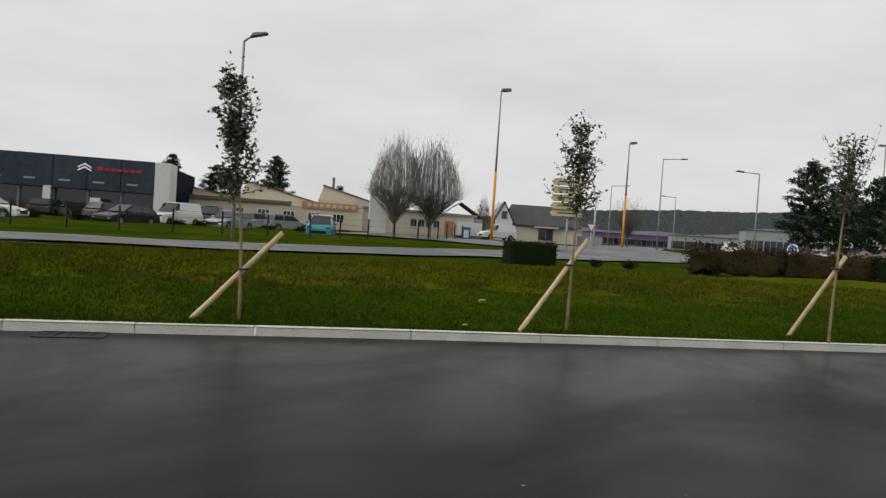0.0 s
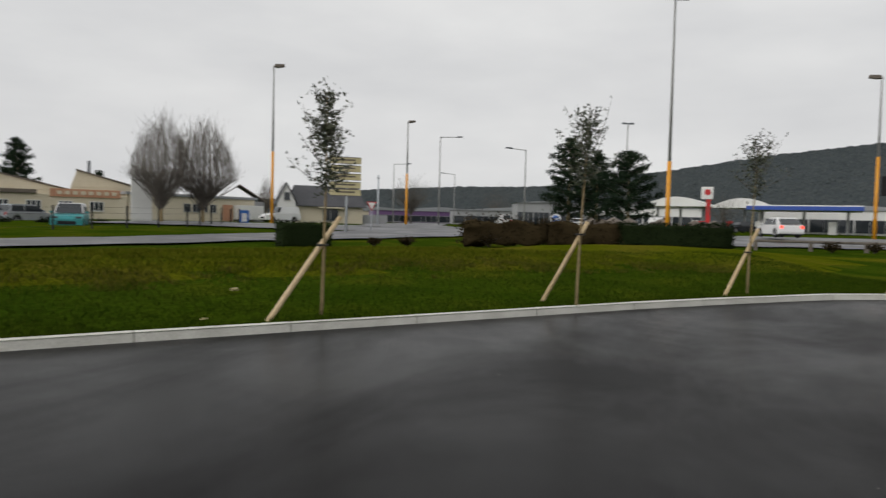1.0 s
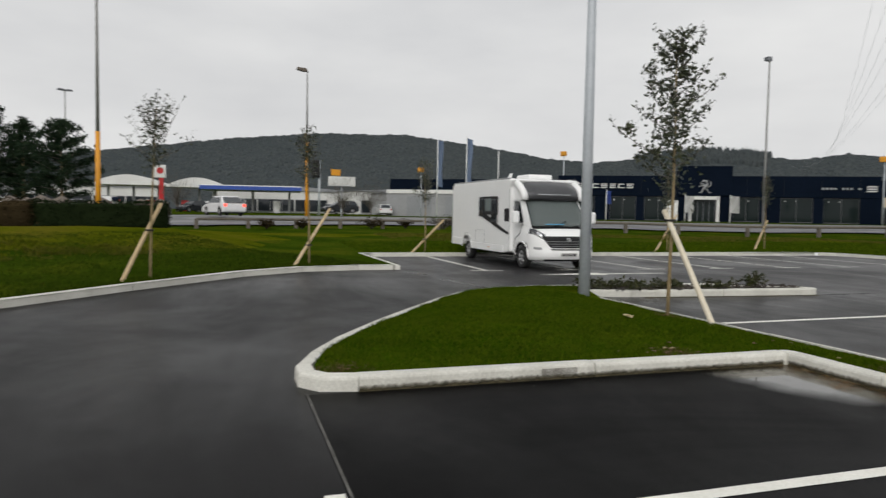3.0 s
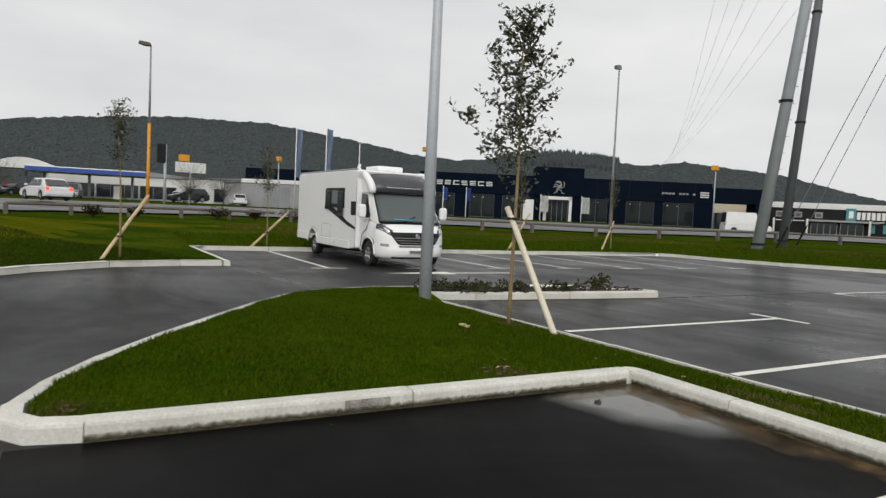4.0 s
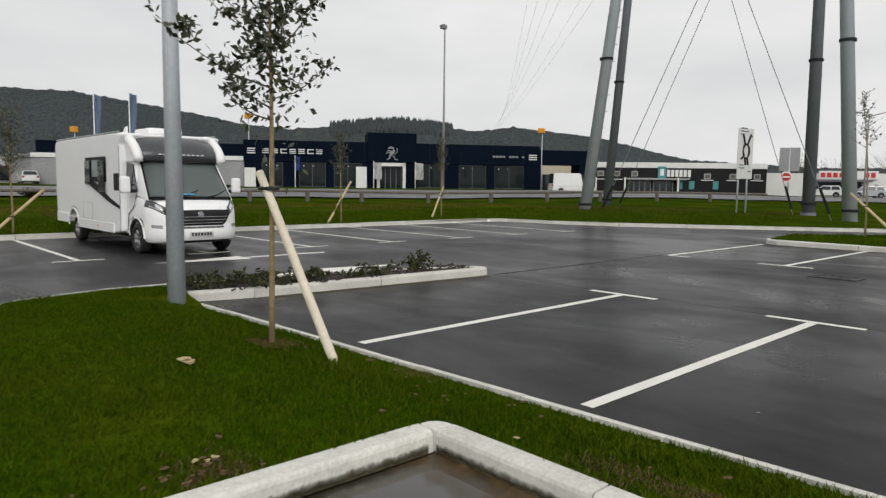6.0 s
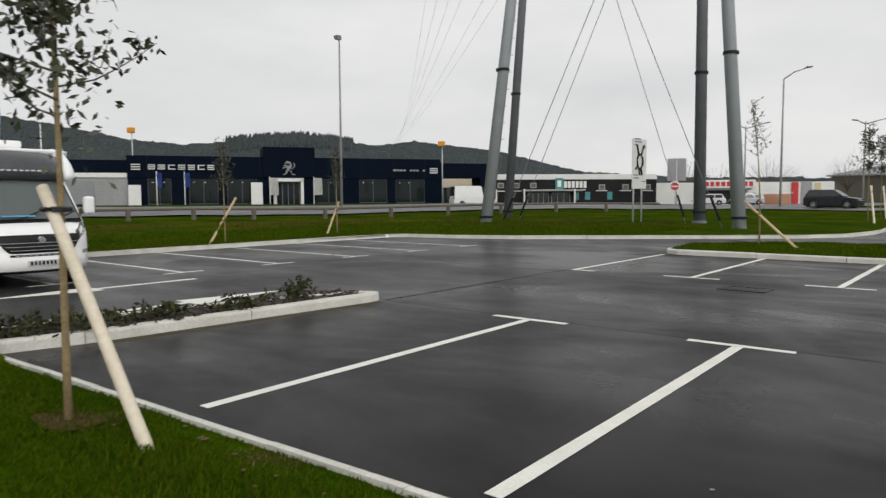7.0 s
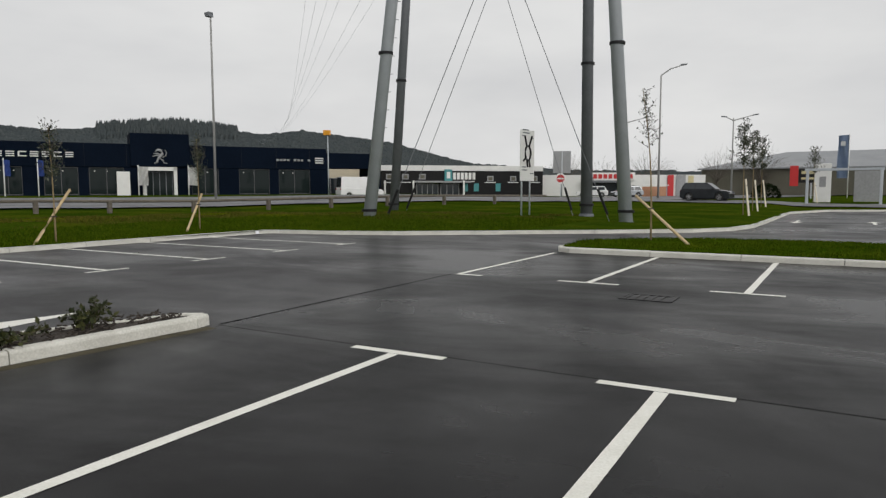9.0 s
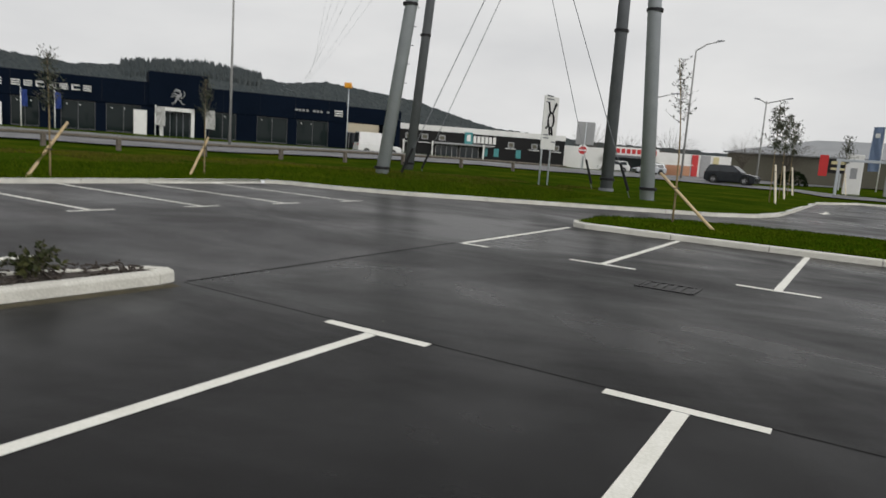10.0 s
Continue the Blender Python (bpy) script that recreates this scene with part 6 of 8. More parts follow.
# stacked direction arrows by the roundabout
ds = tagged(empty("direction_sign", pose(36.4, 23.4, 0.7, 0, 0, -52)), "stack of cream direction arrows on a grey post", "sign", "road signs")
part("post", tube([(0, 0, -0.3), (0, 0, 4.75)], 0.07, 8), GALV, ds, smooth=True)
for i, zz in enumerate((4.45, 3.95, 3.45, 2.95, 2.5)):
    ab = bmesh.new()
    plate(ab, [(-1.15, -0.12, zz), (-0.95, -0.12, zz + 0.2), (0.85, -0.12, zz + 0.2), (0.85, -0.12, zz - 0.2), (-0.95, -0.12, zz - 0.2)], (0, 0.05, 0))
    arm_sign = part("arrow_board", ab, CREAM, ds)
    part("border", B((-0.05, -0.125, zz + 0.19, 1.8, 0.04, 0.03), (-0.05, -0.125, zz - 0.19, 1.8, 0.04, 0.03)), BROWNROOF, arm_sign)
    part("text_bar", B((-0.1, -0.128, zz + 0.03, 1.2, 0.03, 0.09)), BROWNROOF, arm_sign)


def disc_sign(x, y, z, h, heading, shape, r, face, label, rim=None):
    top = tagged(empty("road_sign", pose(x, y, z, 0, 0, heading)), label, "sign", "road signs")
    part("post", tube([(0, 0.05, -0.3), (0, 0.05, h + r * 0.4)], 0.035, 8), GALV, top, smooth=True)
    n, a0 = {"tri": (3, -90), "round": (20, 0), "oct": (8, 22.5)}[shape]
    for rr, mm, yy, nm in ((r, rim or face, 0, "board"), (r * 0.72, face, -0.02, "face")):
        bm = bmesh.new()
        plate(bm, [(math.cos(radians(a0) + 2 * math.pi * k / n) * rr, yy, h + math.sin(radians(a0) + 2 * math.pi * k / n) * rr) for k in range(n)], (0, 0.03, 0))
        part(nm, bm, mm, top)
    return top


disc_sign(40.4, 24.0, 0.72, 1.85, -50, "tri", 0.40, SIGNWHITE, "give-way triangle with red rim", RED)
st = disc_sign(34.6, -78.8, 0.5, 2.2, 205, "oct", 0.62, RED, "red octagonal stop sign", SIGNWHITE)
part("white_bar", B((0, -0.04, 2.2, 0.7, 0.02, 0.16)), SIGNWHITE, st)
bs = disc_sign(55.6, 15.6, 1.0, 1.0, -80, "round", 0.42, BLUESIGN, "round blue arrow sign by the roundabout", SIGNWHITE)
part("white_arrow", B((0.03, -0.04, 1.0, 0.34, 0.02, 0.1)), SIGNWHITE, bs)

tl = tagged(empty("traffic_light", pose(81.8, -11.3, 1.0, 0, 0, -85)), "dark traffic light on a grey pole with small signs", "traffic light")
part("pole", tube([(0, 0.2, -0.3), (0, 0.2, 6.2)], 0.14, 8), GALV, tl, smooth=True)
part("lamp_housing", B((-0.45, 0, 5.2, 0.9, 0.35, 2.0), bevel=0.06), BLACK, tl, "black signal housing")
part("direction_panel", B((2.6, 0.1, 3.9, 3.2, 0.08, 1.1), bevel=0.02), WHITEWALL, tl)
part("orange_panel", B((1.9, 0.1, 4.9, 1.1, 0.08, 0.7), bevel=0.02), ORANGE, tl)
part("panel_post", tube([(2.6, 0.2, -0.3), (2.6, 0.2, 3.6)], 0.09, 8), GALV, tl)


def utility_pole(x, y, z, tall, label, box=None, arm=0.0, r=0.08, box_mat=None):
    top = tagged(empty("pole", pose(x, y, z, 0, 0, 20)), label, "pole", "poles")
    part("shaft", tube([(0, 0, -0.3), (0, 0, tall)], [r, r * 0.7], 8), GALV, top, smooth=True)
    if box:
        part("lantern", B((0.1, 0, tall, box, box * 0.6, box * 0.75), bevel=0.05), box_mat or ORANGE, top, "orange lantern")
    if arm:
        part("crossarm", B((0, 0, tall - 0.4, arm, 0.1, 0.1)), DARKSTEEL, top)


for x, y, tall in ((83.2, -42.9, 8.6), (60.3, -70.2, 7.4), (86.0, -24.5, 6.0), (100.0, -28.0, 5.2), (97, -24, 4.8)):
    utility_pole(x, y, 0.8, tall, "slim grey pole with an orange lantern", 0.8)
utility_pole(70.1, 41.0, 0.9, 5.9, "wooden telegraph pole with a crossarm", arm=1.2, r=0.13)
utility_pole(40.0, -93.5, 0.5, 6.0, "grey post carrying the back of a large sign", r=0.1)
part("back_board", B((0, 0, 4.6, 2.3, 0.1, 2.9), bevel=0.03), GREYWALL, tagged(empty("sign_back", pose(40.0, -93.5, 0.5, 0, 0, 205)), "grey back of a large road sign", "sign", "road signs"))


def flag(x, y, z, tall, w, h, heading, cloth, label, low=None):
    top = tagged(empty("flag_pole", pose(x, y, z, 0, 0, heading)), label, "flag", "flags")
    part("pole", tube([(0, 0, -0.3), (0, 0, tall)], [0.07, 0.05], 8), SIGNWHITE, top, smooth=True)
    if h:
        zt = tall - 0.15
        fb = bmesh.new()
        rows = []
        for i in range(9):
            u = i / 8
            rows.append([fb.verts.new((-w * u, 0.10 * w * math.sin(u * 7 + q), zt - h * q / 6 - 0.05 * u)) for q in range(7)])
        for a, b in zip(rows, rows[1:]):
            for q in range(6):
                fb.faces.new((a[q], b[q], b[q + 1], a[q + 1]))
        bmesh.ops.solidify(fb, geom=fb.faces[:], thickness=0.02)
        part("cloth", fb, cloth, top)
        part("emblem", B((-w * 0.5, -0.14 * w, zt - h * 0.2, w * 0.4, 0.02, w * 0.4)), SIGNWHITE, top)


flag(79.8, -24.7, 0.8, 9.3, 1.0, 5.4, 125, PALEBLUE, "faded blue banner flag on a white pole")
flag(72.2, -25.6, 0.8, 8.8, 1.0, 5.4, 125, PALEBLUE, "faded blue banner flag on a white pole")
flag(74.0, -30.0, 0.8, 7.6, 0, 0, 125, PALEBLUE, "bare white flag pole")
flag(7.3, -105.5, 0.4, 7.9, 1.3, 5.3, 160, PALEBLUE, "grey-blue banner flag on a white pole")


# ---------------------------------------------------------------- cars
def car(x, y, z, heading, paint, label, kind="hatch", brake=False, length=4.2, roof=None):
    """A parked car, nose along local +x: body, glasshouse, windows, lamps and wheels."""
    L, W = length, 1.74
    H, belt, nose_z = {"hatch": (1.48, 0.92, 0.78), "van": (1.85, 1.05, 0.95), "suv": (1.70, 1.05, 0.98), "saloon": (1.44, 0.90, 0.76), "bigvan": (2.45, 1.15, 1.05)}[kind]
    top = tagged(empty("car", pose(x, y, z, 0, 0, heading)), label, "car" if "van" not in kind else "van", "parked cars")
    h = L / 2
    wx = L * 0.305
    r = 0.32 if kind != "suv" else 0.37
    low = [(-h, 0.42), (-h + 0.03, belt - 0.05), (-h + 0.12, belt), (h * 0.42, belt), (h * 0.9, nose_z - 0.06), (h, nose_z - 0.25), (h, 0.35), (h - 0.08, 0.24)]
    low += [(wx + r * 1.15, 0.24)] + [(wx + math.cos(a) * r * 1.15, r + math.sin(a) * r * 1.15) for a in [math.pi * k / 6 for k in range(1, 6)]] + [(wx - r * 1.15, 0.24)]
    low += [(-wx + r * 1.15, 0.24)] + [(-wx + math.cos(a) * r * 1.15, r + math.sin(a) * r * 1.15) for a in [math.pi * k / 6 for k in range(1, 6)]] + [(-wx - r * 1.15, 0.24), (-h + 0.06, 0.28)]
    part("body", extrude(low, "y", -W / 2, W / 2, 0.05, 2), paint, top)
    back = -h + (0.08 if kind in ("van", "suv", "bigvan") else 0.15)
    rear_top = back + (0.12 if kind in ("van", "bigvan") else 0.35 if kind in ("hatch", "suv") else 0.75)
    f0 = h * (0.45 if kind != "bigvan" else 0.6)
    f1 = h * (0.08 if kind != "bigvan" else 0.32)
    cabin = [[(back, -W / 2 + 0.05, belt - 0.02), (rear_top, -W / 2 + 0.2, H), (f1, -W / 2 + 0.2, H), (f0, -W / 2 + 0.06, belt - 0.02)], [(back, W / 2 - 0.05, belt - 0.02), (rear_top, W / 2 - 0.2, H), (f1, W / 2 - 0.2, H), (f0, W / 2 - 0.06, belt - 0.02)]]
    cb = loft(cabin)
    bmesh.ops.recalc_face_normals(cb, faces=cb.faces)
    bmesh.ops.bevel(cb, geom=cb.edges[:], offset=0.05, segments=2, affect="EDGES", clamp_overlap=True)
    part("roof", cb, roof or paint, top)
    ws = bmesh.new()
    plate(ws, [(f0 - 0.03, -W / 2 + 0.14, belt + 0.04), (f1 + 0.03, -W / 2 + 0.26, H - 0.06), (f1 + 0.03, W / 2 - 0.26, H - 0.06), (f0 - 0.03, W / 2 - 0.14, belt + 0.04)], (0.04, 0, 0.02))
    part("windscreen", ws, GLASS, top)
    rs = bmesh.new()
    plate(rs, [(back + 0.04, -W / 2 + 0.16, belt + 0.08), (rear_top - 0.02, -W / 2 + 0.28, H - 0.08), (rear_top - 0.02, W / 2 - 0.28, H - 0.08), (back + 0.04, W / 2 - 0.16, belt + 0.08)], (-0.05, 0, 0.02))
    part("rear_window", rs, GLASS, top)
    for s in (-1, 1):
        if kind in ("van", "bigvan"):
            panes = [(f0 - 0.5, f0 - 0.12)]
        else:
            mid = (rear_top + f1) / 2
            panes = [(mid + 0.05, f0 - 0.16), (rear_top - 0.08, mid - 0.05)]
        for a, b in panes:
            wb = bmesh.new()
            k = 0.8 if kind in ("van", "bigvan") else 1
            plate(wb, [(a, s * (W / 2 - 0.065), belt + 0.05), (b, s * (W / 2 - 0.065), belt + 0.05), (min(b, f1 + 0.05), s * (W / 2 - 0.19), H - 0.1), (max(a, rear_top) + 0.02, s * (W / 2 - 0.19), H - 0.1)], (0, s * 0.03, 0))
            part("side_window", wb, GLASS, top)
        part("headlight", B((h - 0.16, s * (W / 2 - 0.24), nose_z - 0.17, 0.3, 0.34, 0.14), bevel=0.04), LENS, top)
        part("tail_light", B((-h + 0.06, s * (W / 2 - 0.16), belt - 0.14, 0.12, 0.24, 0.22), bevel=0.03), BRAKE if brake else TAIL, top, "lit red brake light" if brake else "")
        part("door_mirror", B((f0 - 0.25, s * (W / 2 + 0.1), belt + 0.08, 0.14, 0.2, 0.13), bevel=0.03), paint, top)
        for q in (-1, 1):
            wheel(top, q * wx, s * (W / 2 - 0.11), r, 0.2, s)
    part("front_grille", B((h, 0, 0.5, 0.04, 1.0, 0.2), bevel=0.01), BLACK, top)
    part("sill_trim", B((0, 0, 0.22, L * 0.9, W * 0.9, 0.1)), BLACK, top)
    return top


def toward(px, py):
    return math.degrees(math.atan2(py, px))


car(11.6, 48.6, 0.5, -38, WHITECAR, "white people carrier parked on the dealer's forecourt", "hatch")
car(18.7, 60.0, 0.55, 50, DARKCAR, "dark car parked by the showroom", "hatch")
car(11.0, 56.0, 0.55, 50, DARKCAR, "dark car parked by the showroom", "hatch")
car(20.9, 53.0, 0.55, 20, DARKCAR, "black hatchback with red tail lights by the showroom", "hatch")
car(19.4, 47.2, 0.5, 200, DARKCAR, "dark blue saloon at the forecourt fence", "saloon")
car(24.4, 50.6, 0.55, -160, WHITECAR, "small white delivery van on the forecourt", "van", length=4.3)
car(28.2, 52.2, 0.6, -130, DARKCAR, "dark grey estate car on the forecourt", "suv")
car(26.2, 45.7, 0.55, 205, SILVERCAR, "silver hatchback at the forecourt fence", "hatch")
car(31.8, 51.2, 0.6, 0, SILVERCAR, "pale grey estate car on the forecourt", "hatch")
car(34.0, 50.0, 0.6, 0, SILVERCAR, "silver car behind the fence", "hatch")
car(29.2, 38.7, 0.45, 226, TEALCAR, "turquoise off-road car with white roof by the fence", "suv", length=3.3, roof=WHITECAR)
car(67.0, 52.7, 1.0, 160, WHITECAR, "white delivery van outside the house", "van", length=4.8)
car(56.5, -0.9, 1.0, 22, WHITECAR, "white saloon car braking on the main road", "saloon", True)
car(84.0, -14.0, 1.2, 100, DARKCAR, "dark estate car on the far carriageway", "hatch")
car(56.6, -71.4, 0.55, -120, WHITECAR, "white panel van beside the showroom", "bigvan", length=5.4)
car(18.6, -74.6, 0.42, 172, DARKCAR, "black sport utility car on the road", "suv", length=4.5)
car(37.0, -97.0, 0.45, 20, WHITECAR, "white car parked at the supermarket", "hatch")
car(33.0, -99.5, 0.45, 40, SILVERCAR, "grey car parked at the supermarket", "hatch")
for i, (x, y, p) in enumerate(((100, 14, WHITECAR), (104, 9, RED), (99, 3, DARKCAR), (103, -3, SILVERCAR), (108, 18, SILVERCAR), (98, 24, WHITECAR), (112, 30, DARKCAR), (100, -16, WHITECAR), (96, -22, WHITECAR), (105, 38, WHITECAR))):
    car(x, y, 1.0, 60 + 37 * i, p, "far parked car at the filling station", "hatch" if i % 3 else "van")


for i, (x, y) in enumerate(((14.2, 49.0), (16.6, 47.6), (22.2, 45.9), (23.6, 45.2), (25.0, 45.0), (28.4, 44.0), (30.2, 42.6), (31.4, 42.4), (33.4, 41.4))):
    shrub(x, y, 0.5, 0.5 + 0.08 * (i % 3), 0.85, 90, 700 + i, "dark rounded evergreen bush on the forecourt verge", HEDGE, 0.16, "bush", "forecourt bushes", 0.3)


# ---------------------------------------------------------------- buildings
def block(top, name, x0, x1, y0, y1, z0, z1, material, label="", bevel=0.02):
    return part(name, B(((x0 + x1) / 2, (y0 + y1) / 2, (z0 + z1) / 2, x1 - x0, y1 - y0, z1 - z0), bevel=bevel), material, top, label)


def window(top, x0, x1, z0, z1, name="window", y=0.0, mullions=1, glass=GLASS, edge=GREYWALL, th=0.07):
    w = block(top, name, x0, x1, y - 0.03, y + 0.03, z0, z1, glass)
    block(w, "sill", x0 - 0.05, x1 + 0.05, y - 0.10, y + 0.02, z0 - 0.09, z0 - 0.005, edge, bevel=0.0)
    for i in range(mullions):
        xm = x0 + (x1 - x0) * (i + 1) / (mullions + 1)
        block(w, "mullion", xm - th / 2, xm + th / 2, y - 0.06, y - 0.035, z0, z1, edge, bevel=0.0)
    for xa in (x0, x1):
        block(w, "jamb", xa - th / 2, xa + th / 2, y - 0.05, y + 0.025, z0, z1, edge, bevel=0.0)
    block(w, "head", x0 - th / 2, x1 + th / 2, y - 0.05, y + 0.025, z1 + 0.003, z1 + th, edge, bevel=0.0)
    return w


SHOWGLASS = glass_mat("showroom_glass", (0.010, 0.016, 0.016), 0.04)
SHOWGLASS.node_tree.nodes["Principled BSDF"].inputs["Specular IOR Level"].default_value = 0.25
FRAMEDARK = mat("dark_window_frame", (0.05, 0.052, 0.056), (0.075, 0.078, 0.082), rough=0.5)

# navy showroom
pg = tagged(empty("car_showroom", facing(83.0, -42.2, 0.6, 63.7 - 83.0, -73.6 + 42.2)), "navy blue car showroom with large shop windows", "showroom")
openings = [(2.0, 4.5), (6.4, 9.6), (10.6, 14.0), (21.0, 24.0), (26.3, 29.9), (31.0, 34.9)]
block(pg, "wall", 0, 36.9, 0.12, 22, 0, 5.8, NAVY)
edges = [0.0] + [v for o in openings[:3] for v in o] + [15.6, 19.6] + [v for o in openings[3:] for v in o] + [36.9]
for a, b in zip(edges[::2], edges[1::2]):
    block(pg, "pier", a, b, -0.25, 0.115, 0.003, 3.4, NAVY, bevel=0.0)
block(pg, "fascia", -0.1, 36.95, -0.32, 0.10, 3.403, 5.95, NAVY, "navy fascia panel", 0.03)
for i in range(9):
    block(pg, "panel_joint", 4.1 * i + 2.0, 4.1 * i + 2.025, -0.335, -0.322, 3.5, 5.9, BLACK, bevel=0.0)
block(pg, "entrance_tower", 14.7, 20.8, -0.6, 4, 3.55, 7.15, NAVY, "taller navy entrance tower", 0.03)
for a, b in openings:
    window(pg, a + 0.03, b - 0.03, 0.5, 3.3, y=-0.05, mullions=1, glass=SHOWGLASS, edge=FRAMEDARK)
    block(pg, "plinth", a, b, -0.2, 0.10, 0.003, 0.4, NAVY, bevel=0.0)
    for q in range(2):
        block(pg, "inside_lamp", a + 0.5 + q * 1.2, a + 0.62 + q * 1.2, -0.10, -0.085, 2.9, 3.0, SIGNWHITE, bevel=0.0)
ent = part("entrance", B((16.0, -0.75, 1.7, 0.35, 0.5, 3.4), (19.2, -0.75, 1.7, 0.35, 0.5, 3.4), (17.6, -0.75, 3.25, 3.55, 0.5, 0.4)), WHITEWALL, pg, "white entrance portal")
window(pg, 16.25, 18.95, 0.05, 2.9, "door", -0.2, 3, SHOWGLASS, DARKSTEEL)
block(pg, "totem_panel", 0.1, 1.4, -1.6, -1.4, 0, 2.6, SIGNWHITE, "white upright panel")
block(pg, "totem_panel", 13.2, 14.5, -1.8, -1.6, 0, 2.9, SIGNWHITE, "white upright panel")
block(pg, "annex_fascia", 36.96, 44.4, 0.0, 3.0, 3.6, 5.5, NAVY)
block(pg, "annex_pier", 42.6, 44.4, 0.02, 3.0, 0, 3.59, NAVY)
block(pg, "side_wall", 36.96, 37.3, 0.02, 10, 0, 3.59, NAVY)
# raised logo bars and letter-sized blocks
for zc in (4.85, 5.12, 5.39):
    block(pg, "logo_bar", 0.35, 1.3, -0.42, -0.325, zc - 0.53, zc - 0.40, SIGNWHITE, bevel=0.01)
    block(pg, "logo_bar", 35.5, 36.55, -0.42, -0.325, zc - 0.70, zc - 0.56, SIGNWHITE, bevel=0.01)
for i in range(7):
    xa = 2.1 + i * 1.06
    for zc in ((4.88, 4.66, 4.44) if i % 3 != 2 else (4.88, 4.44)):
        block(pg, "letter_block", xa, xa + 0.76, -0.42, -0.325, zc - 0.055, zc + 0.055, SIGNWHITE, bevel=0.01)
    if i % 3 == 2 or i == 5:
        block(pg, "letter_block", xa, xa + 0.14, -0.42, -0.325, 4.50, 4.82, SIGNWHITE, bevel=0.01)
for i in range(10):
    if i not in (4, 8):
        block(pg, "letter_block", 30.7 + i * 0.43, 30.7 + i * 0.43 + 0.30, -0.40, -0.325, 4.38, 4.62, GREYWALL, bevel=0.01)
# the emblem, kept to plain limbs
em = bmesh.new()
for pts, rad in (([(17.0, 4.95), (17.35, 5.15), (17.45, 5.55), (17.75, 5.85), (18.0, 6.15)], [0.10, 0.14, 0.13, 0.20, 0.17]), ([(18.0, 6.15), (17.85, 6.5), (17.45, 6.62), (17.15, 6.4)], [0.17, 0.20, 0.16, 0.06]), ([(17.65, 5.85), (17.25, 5.95), (16.85, 5.8)], [0.12, 0.09, 0.06]), ([(17.7, 6.05), (17.3, 6.2), (16.95, 6.15)], [0.10, 0.08, 0.05]), ([(17.6, 5.6), (18.0, 5.35), (18.1, 5.05), (18.5, 4.95)], [0.15, 0.13, 0.09, 0.06]), ([(18.0, 5.7), (18.35, 5.9), (18.45, 6.35), (18.25, 6.6)], [0.09, 0.07, 0.06, 0.04])):
    add_tube(em, [(17.7 + (a - 17.7) * 0.9, -0.68, 4.62 + (b - 5.8) * 0.9) for a, b in pts], [r * 0.85 for r in rad], 6)
part("emblem", em, GREYWALL, pg, "silver emblem on the tower")
for xx in (3.1, 6.0):
    flag(*(pg.matrix_world @ Vector((xx, -2.5, 0)))[:2], 0.6, 4.1, 0.6, 1.6, 40, BLUEFLAG, "bright blue feather banner before the showroom")
for xx in (15.3, 20.4):
    flag(*(pg.matrix_world @ Vector((xx, -2.2, 0)))[:2], 0.6, 3.6, 1.0, 2.0, 40, SIGNWHITE, "white banner before the showroom")

# grey workshop beside it
gw = tagged(empty("workshop", facing(94.8, -24.0, 0.6, 83.0 - 94.8, -42.2 + 24.0)), "grey workshop with roller doors and navy roof band", "workshop")
block(gw, "wall", -2, 21.6, 0.1, 18, 0, 4.0, GREYWALL)
block(gw, "roof_band", -2, 21.6, 1.5, 18, 4.01, 5.5, NAVY, "navy set-back roof band")
for a, b in ((1.0, 4.5), (6.5, 9.5), (12.8, 18.2)):
    d = block(gw, "roller_door", a, b, 0.0, 0.08, 0, 3.1, GREYROOF)
    for q in range(5):
        block(d, "slat", a, b, -0.025, -0.003, 0.15 + q * 0.6, 0.62 + q * 0.6, GREYROOF, bevel=0.0)
block(gw, "lintel", -2, 21.6, -0.05, 0.09, 3.45, 3.95, WHITEWALL)
window(gw, 10.2, 12.0, 1.2, 2.8)

# black retail shed
sl = tagged(empty("retail_shop", facing(62.2, -83.4, 0.35, 45.2 - 62.2, -99.6 + 83.4)), "black clad shop with white roof edge and pale fittings", "shop")
block(sl, "wall", -1, 23.5, 0, 18, 0, 3.75, BLACKWALL)
block(sl, "roof_edge", -1.2, 23.7, 0.4, 18.2, 3.76, 4.5, WHITEWALL, "white roof edge")
block(sl, "canopy", 4.5, 12.5, -1.2, -0.01, 2.1, 2.35, GREYWALL)
window(sl, 5.0, 8.0, 0.1, 1.95, y=-0.02, mullions=3)
window(sl, 8.4, 11.0, 0.1, 1.95, y=-0.02, mullions=2)
for i, xx in enumerate((1.2, 3.4, 5.8, 15.6, 19.0, 22.2)):
    fr = block(sl, "picture_panel", xx - 0.45, xx + 0.45, -0.10, -0.003, 2.55 if i < 3 else 2.3, 3.3 if i < 3 else 3.05, GREYWALL)
    block(fr, "inset", xx - 0.3, xx + 0.3, -0.12, -0.102, 2.68 if i < 3 else 2.42, 3.15 if i < 3 else 2.9, OLIVE, bevel=0.0)
    block(sl, "caption_bar", xx - 0.8, xx + 0.8, -0.06, -0.003, 2.1, 2.2, SIGNWHITE, bevel=0.0)
block(sl, "sign_tile", 8.9, 10.0, -0.30, -0.003, 2.35, 3.95, TEAL, "teal upright sign")
block(sl, "sign_mark", 9.2, 9.7, -0.34, -0.302, 2.7, 3.6, SIGNWHITE, bevel=0.0)
for i in range(6):
    block(sl, "letter_block", 10.15 + i * 0.56, 10.55 + i * 0.56, -0.18, -0.003, 2.55, 3.5, SIGNWHITE, bevel=0.02)
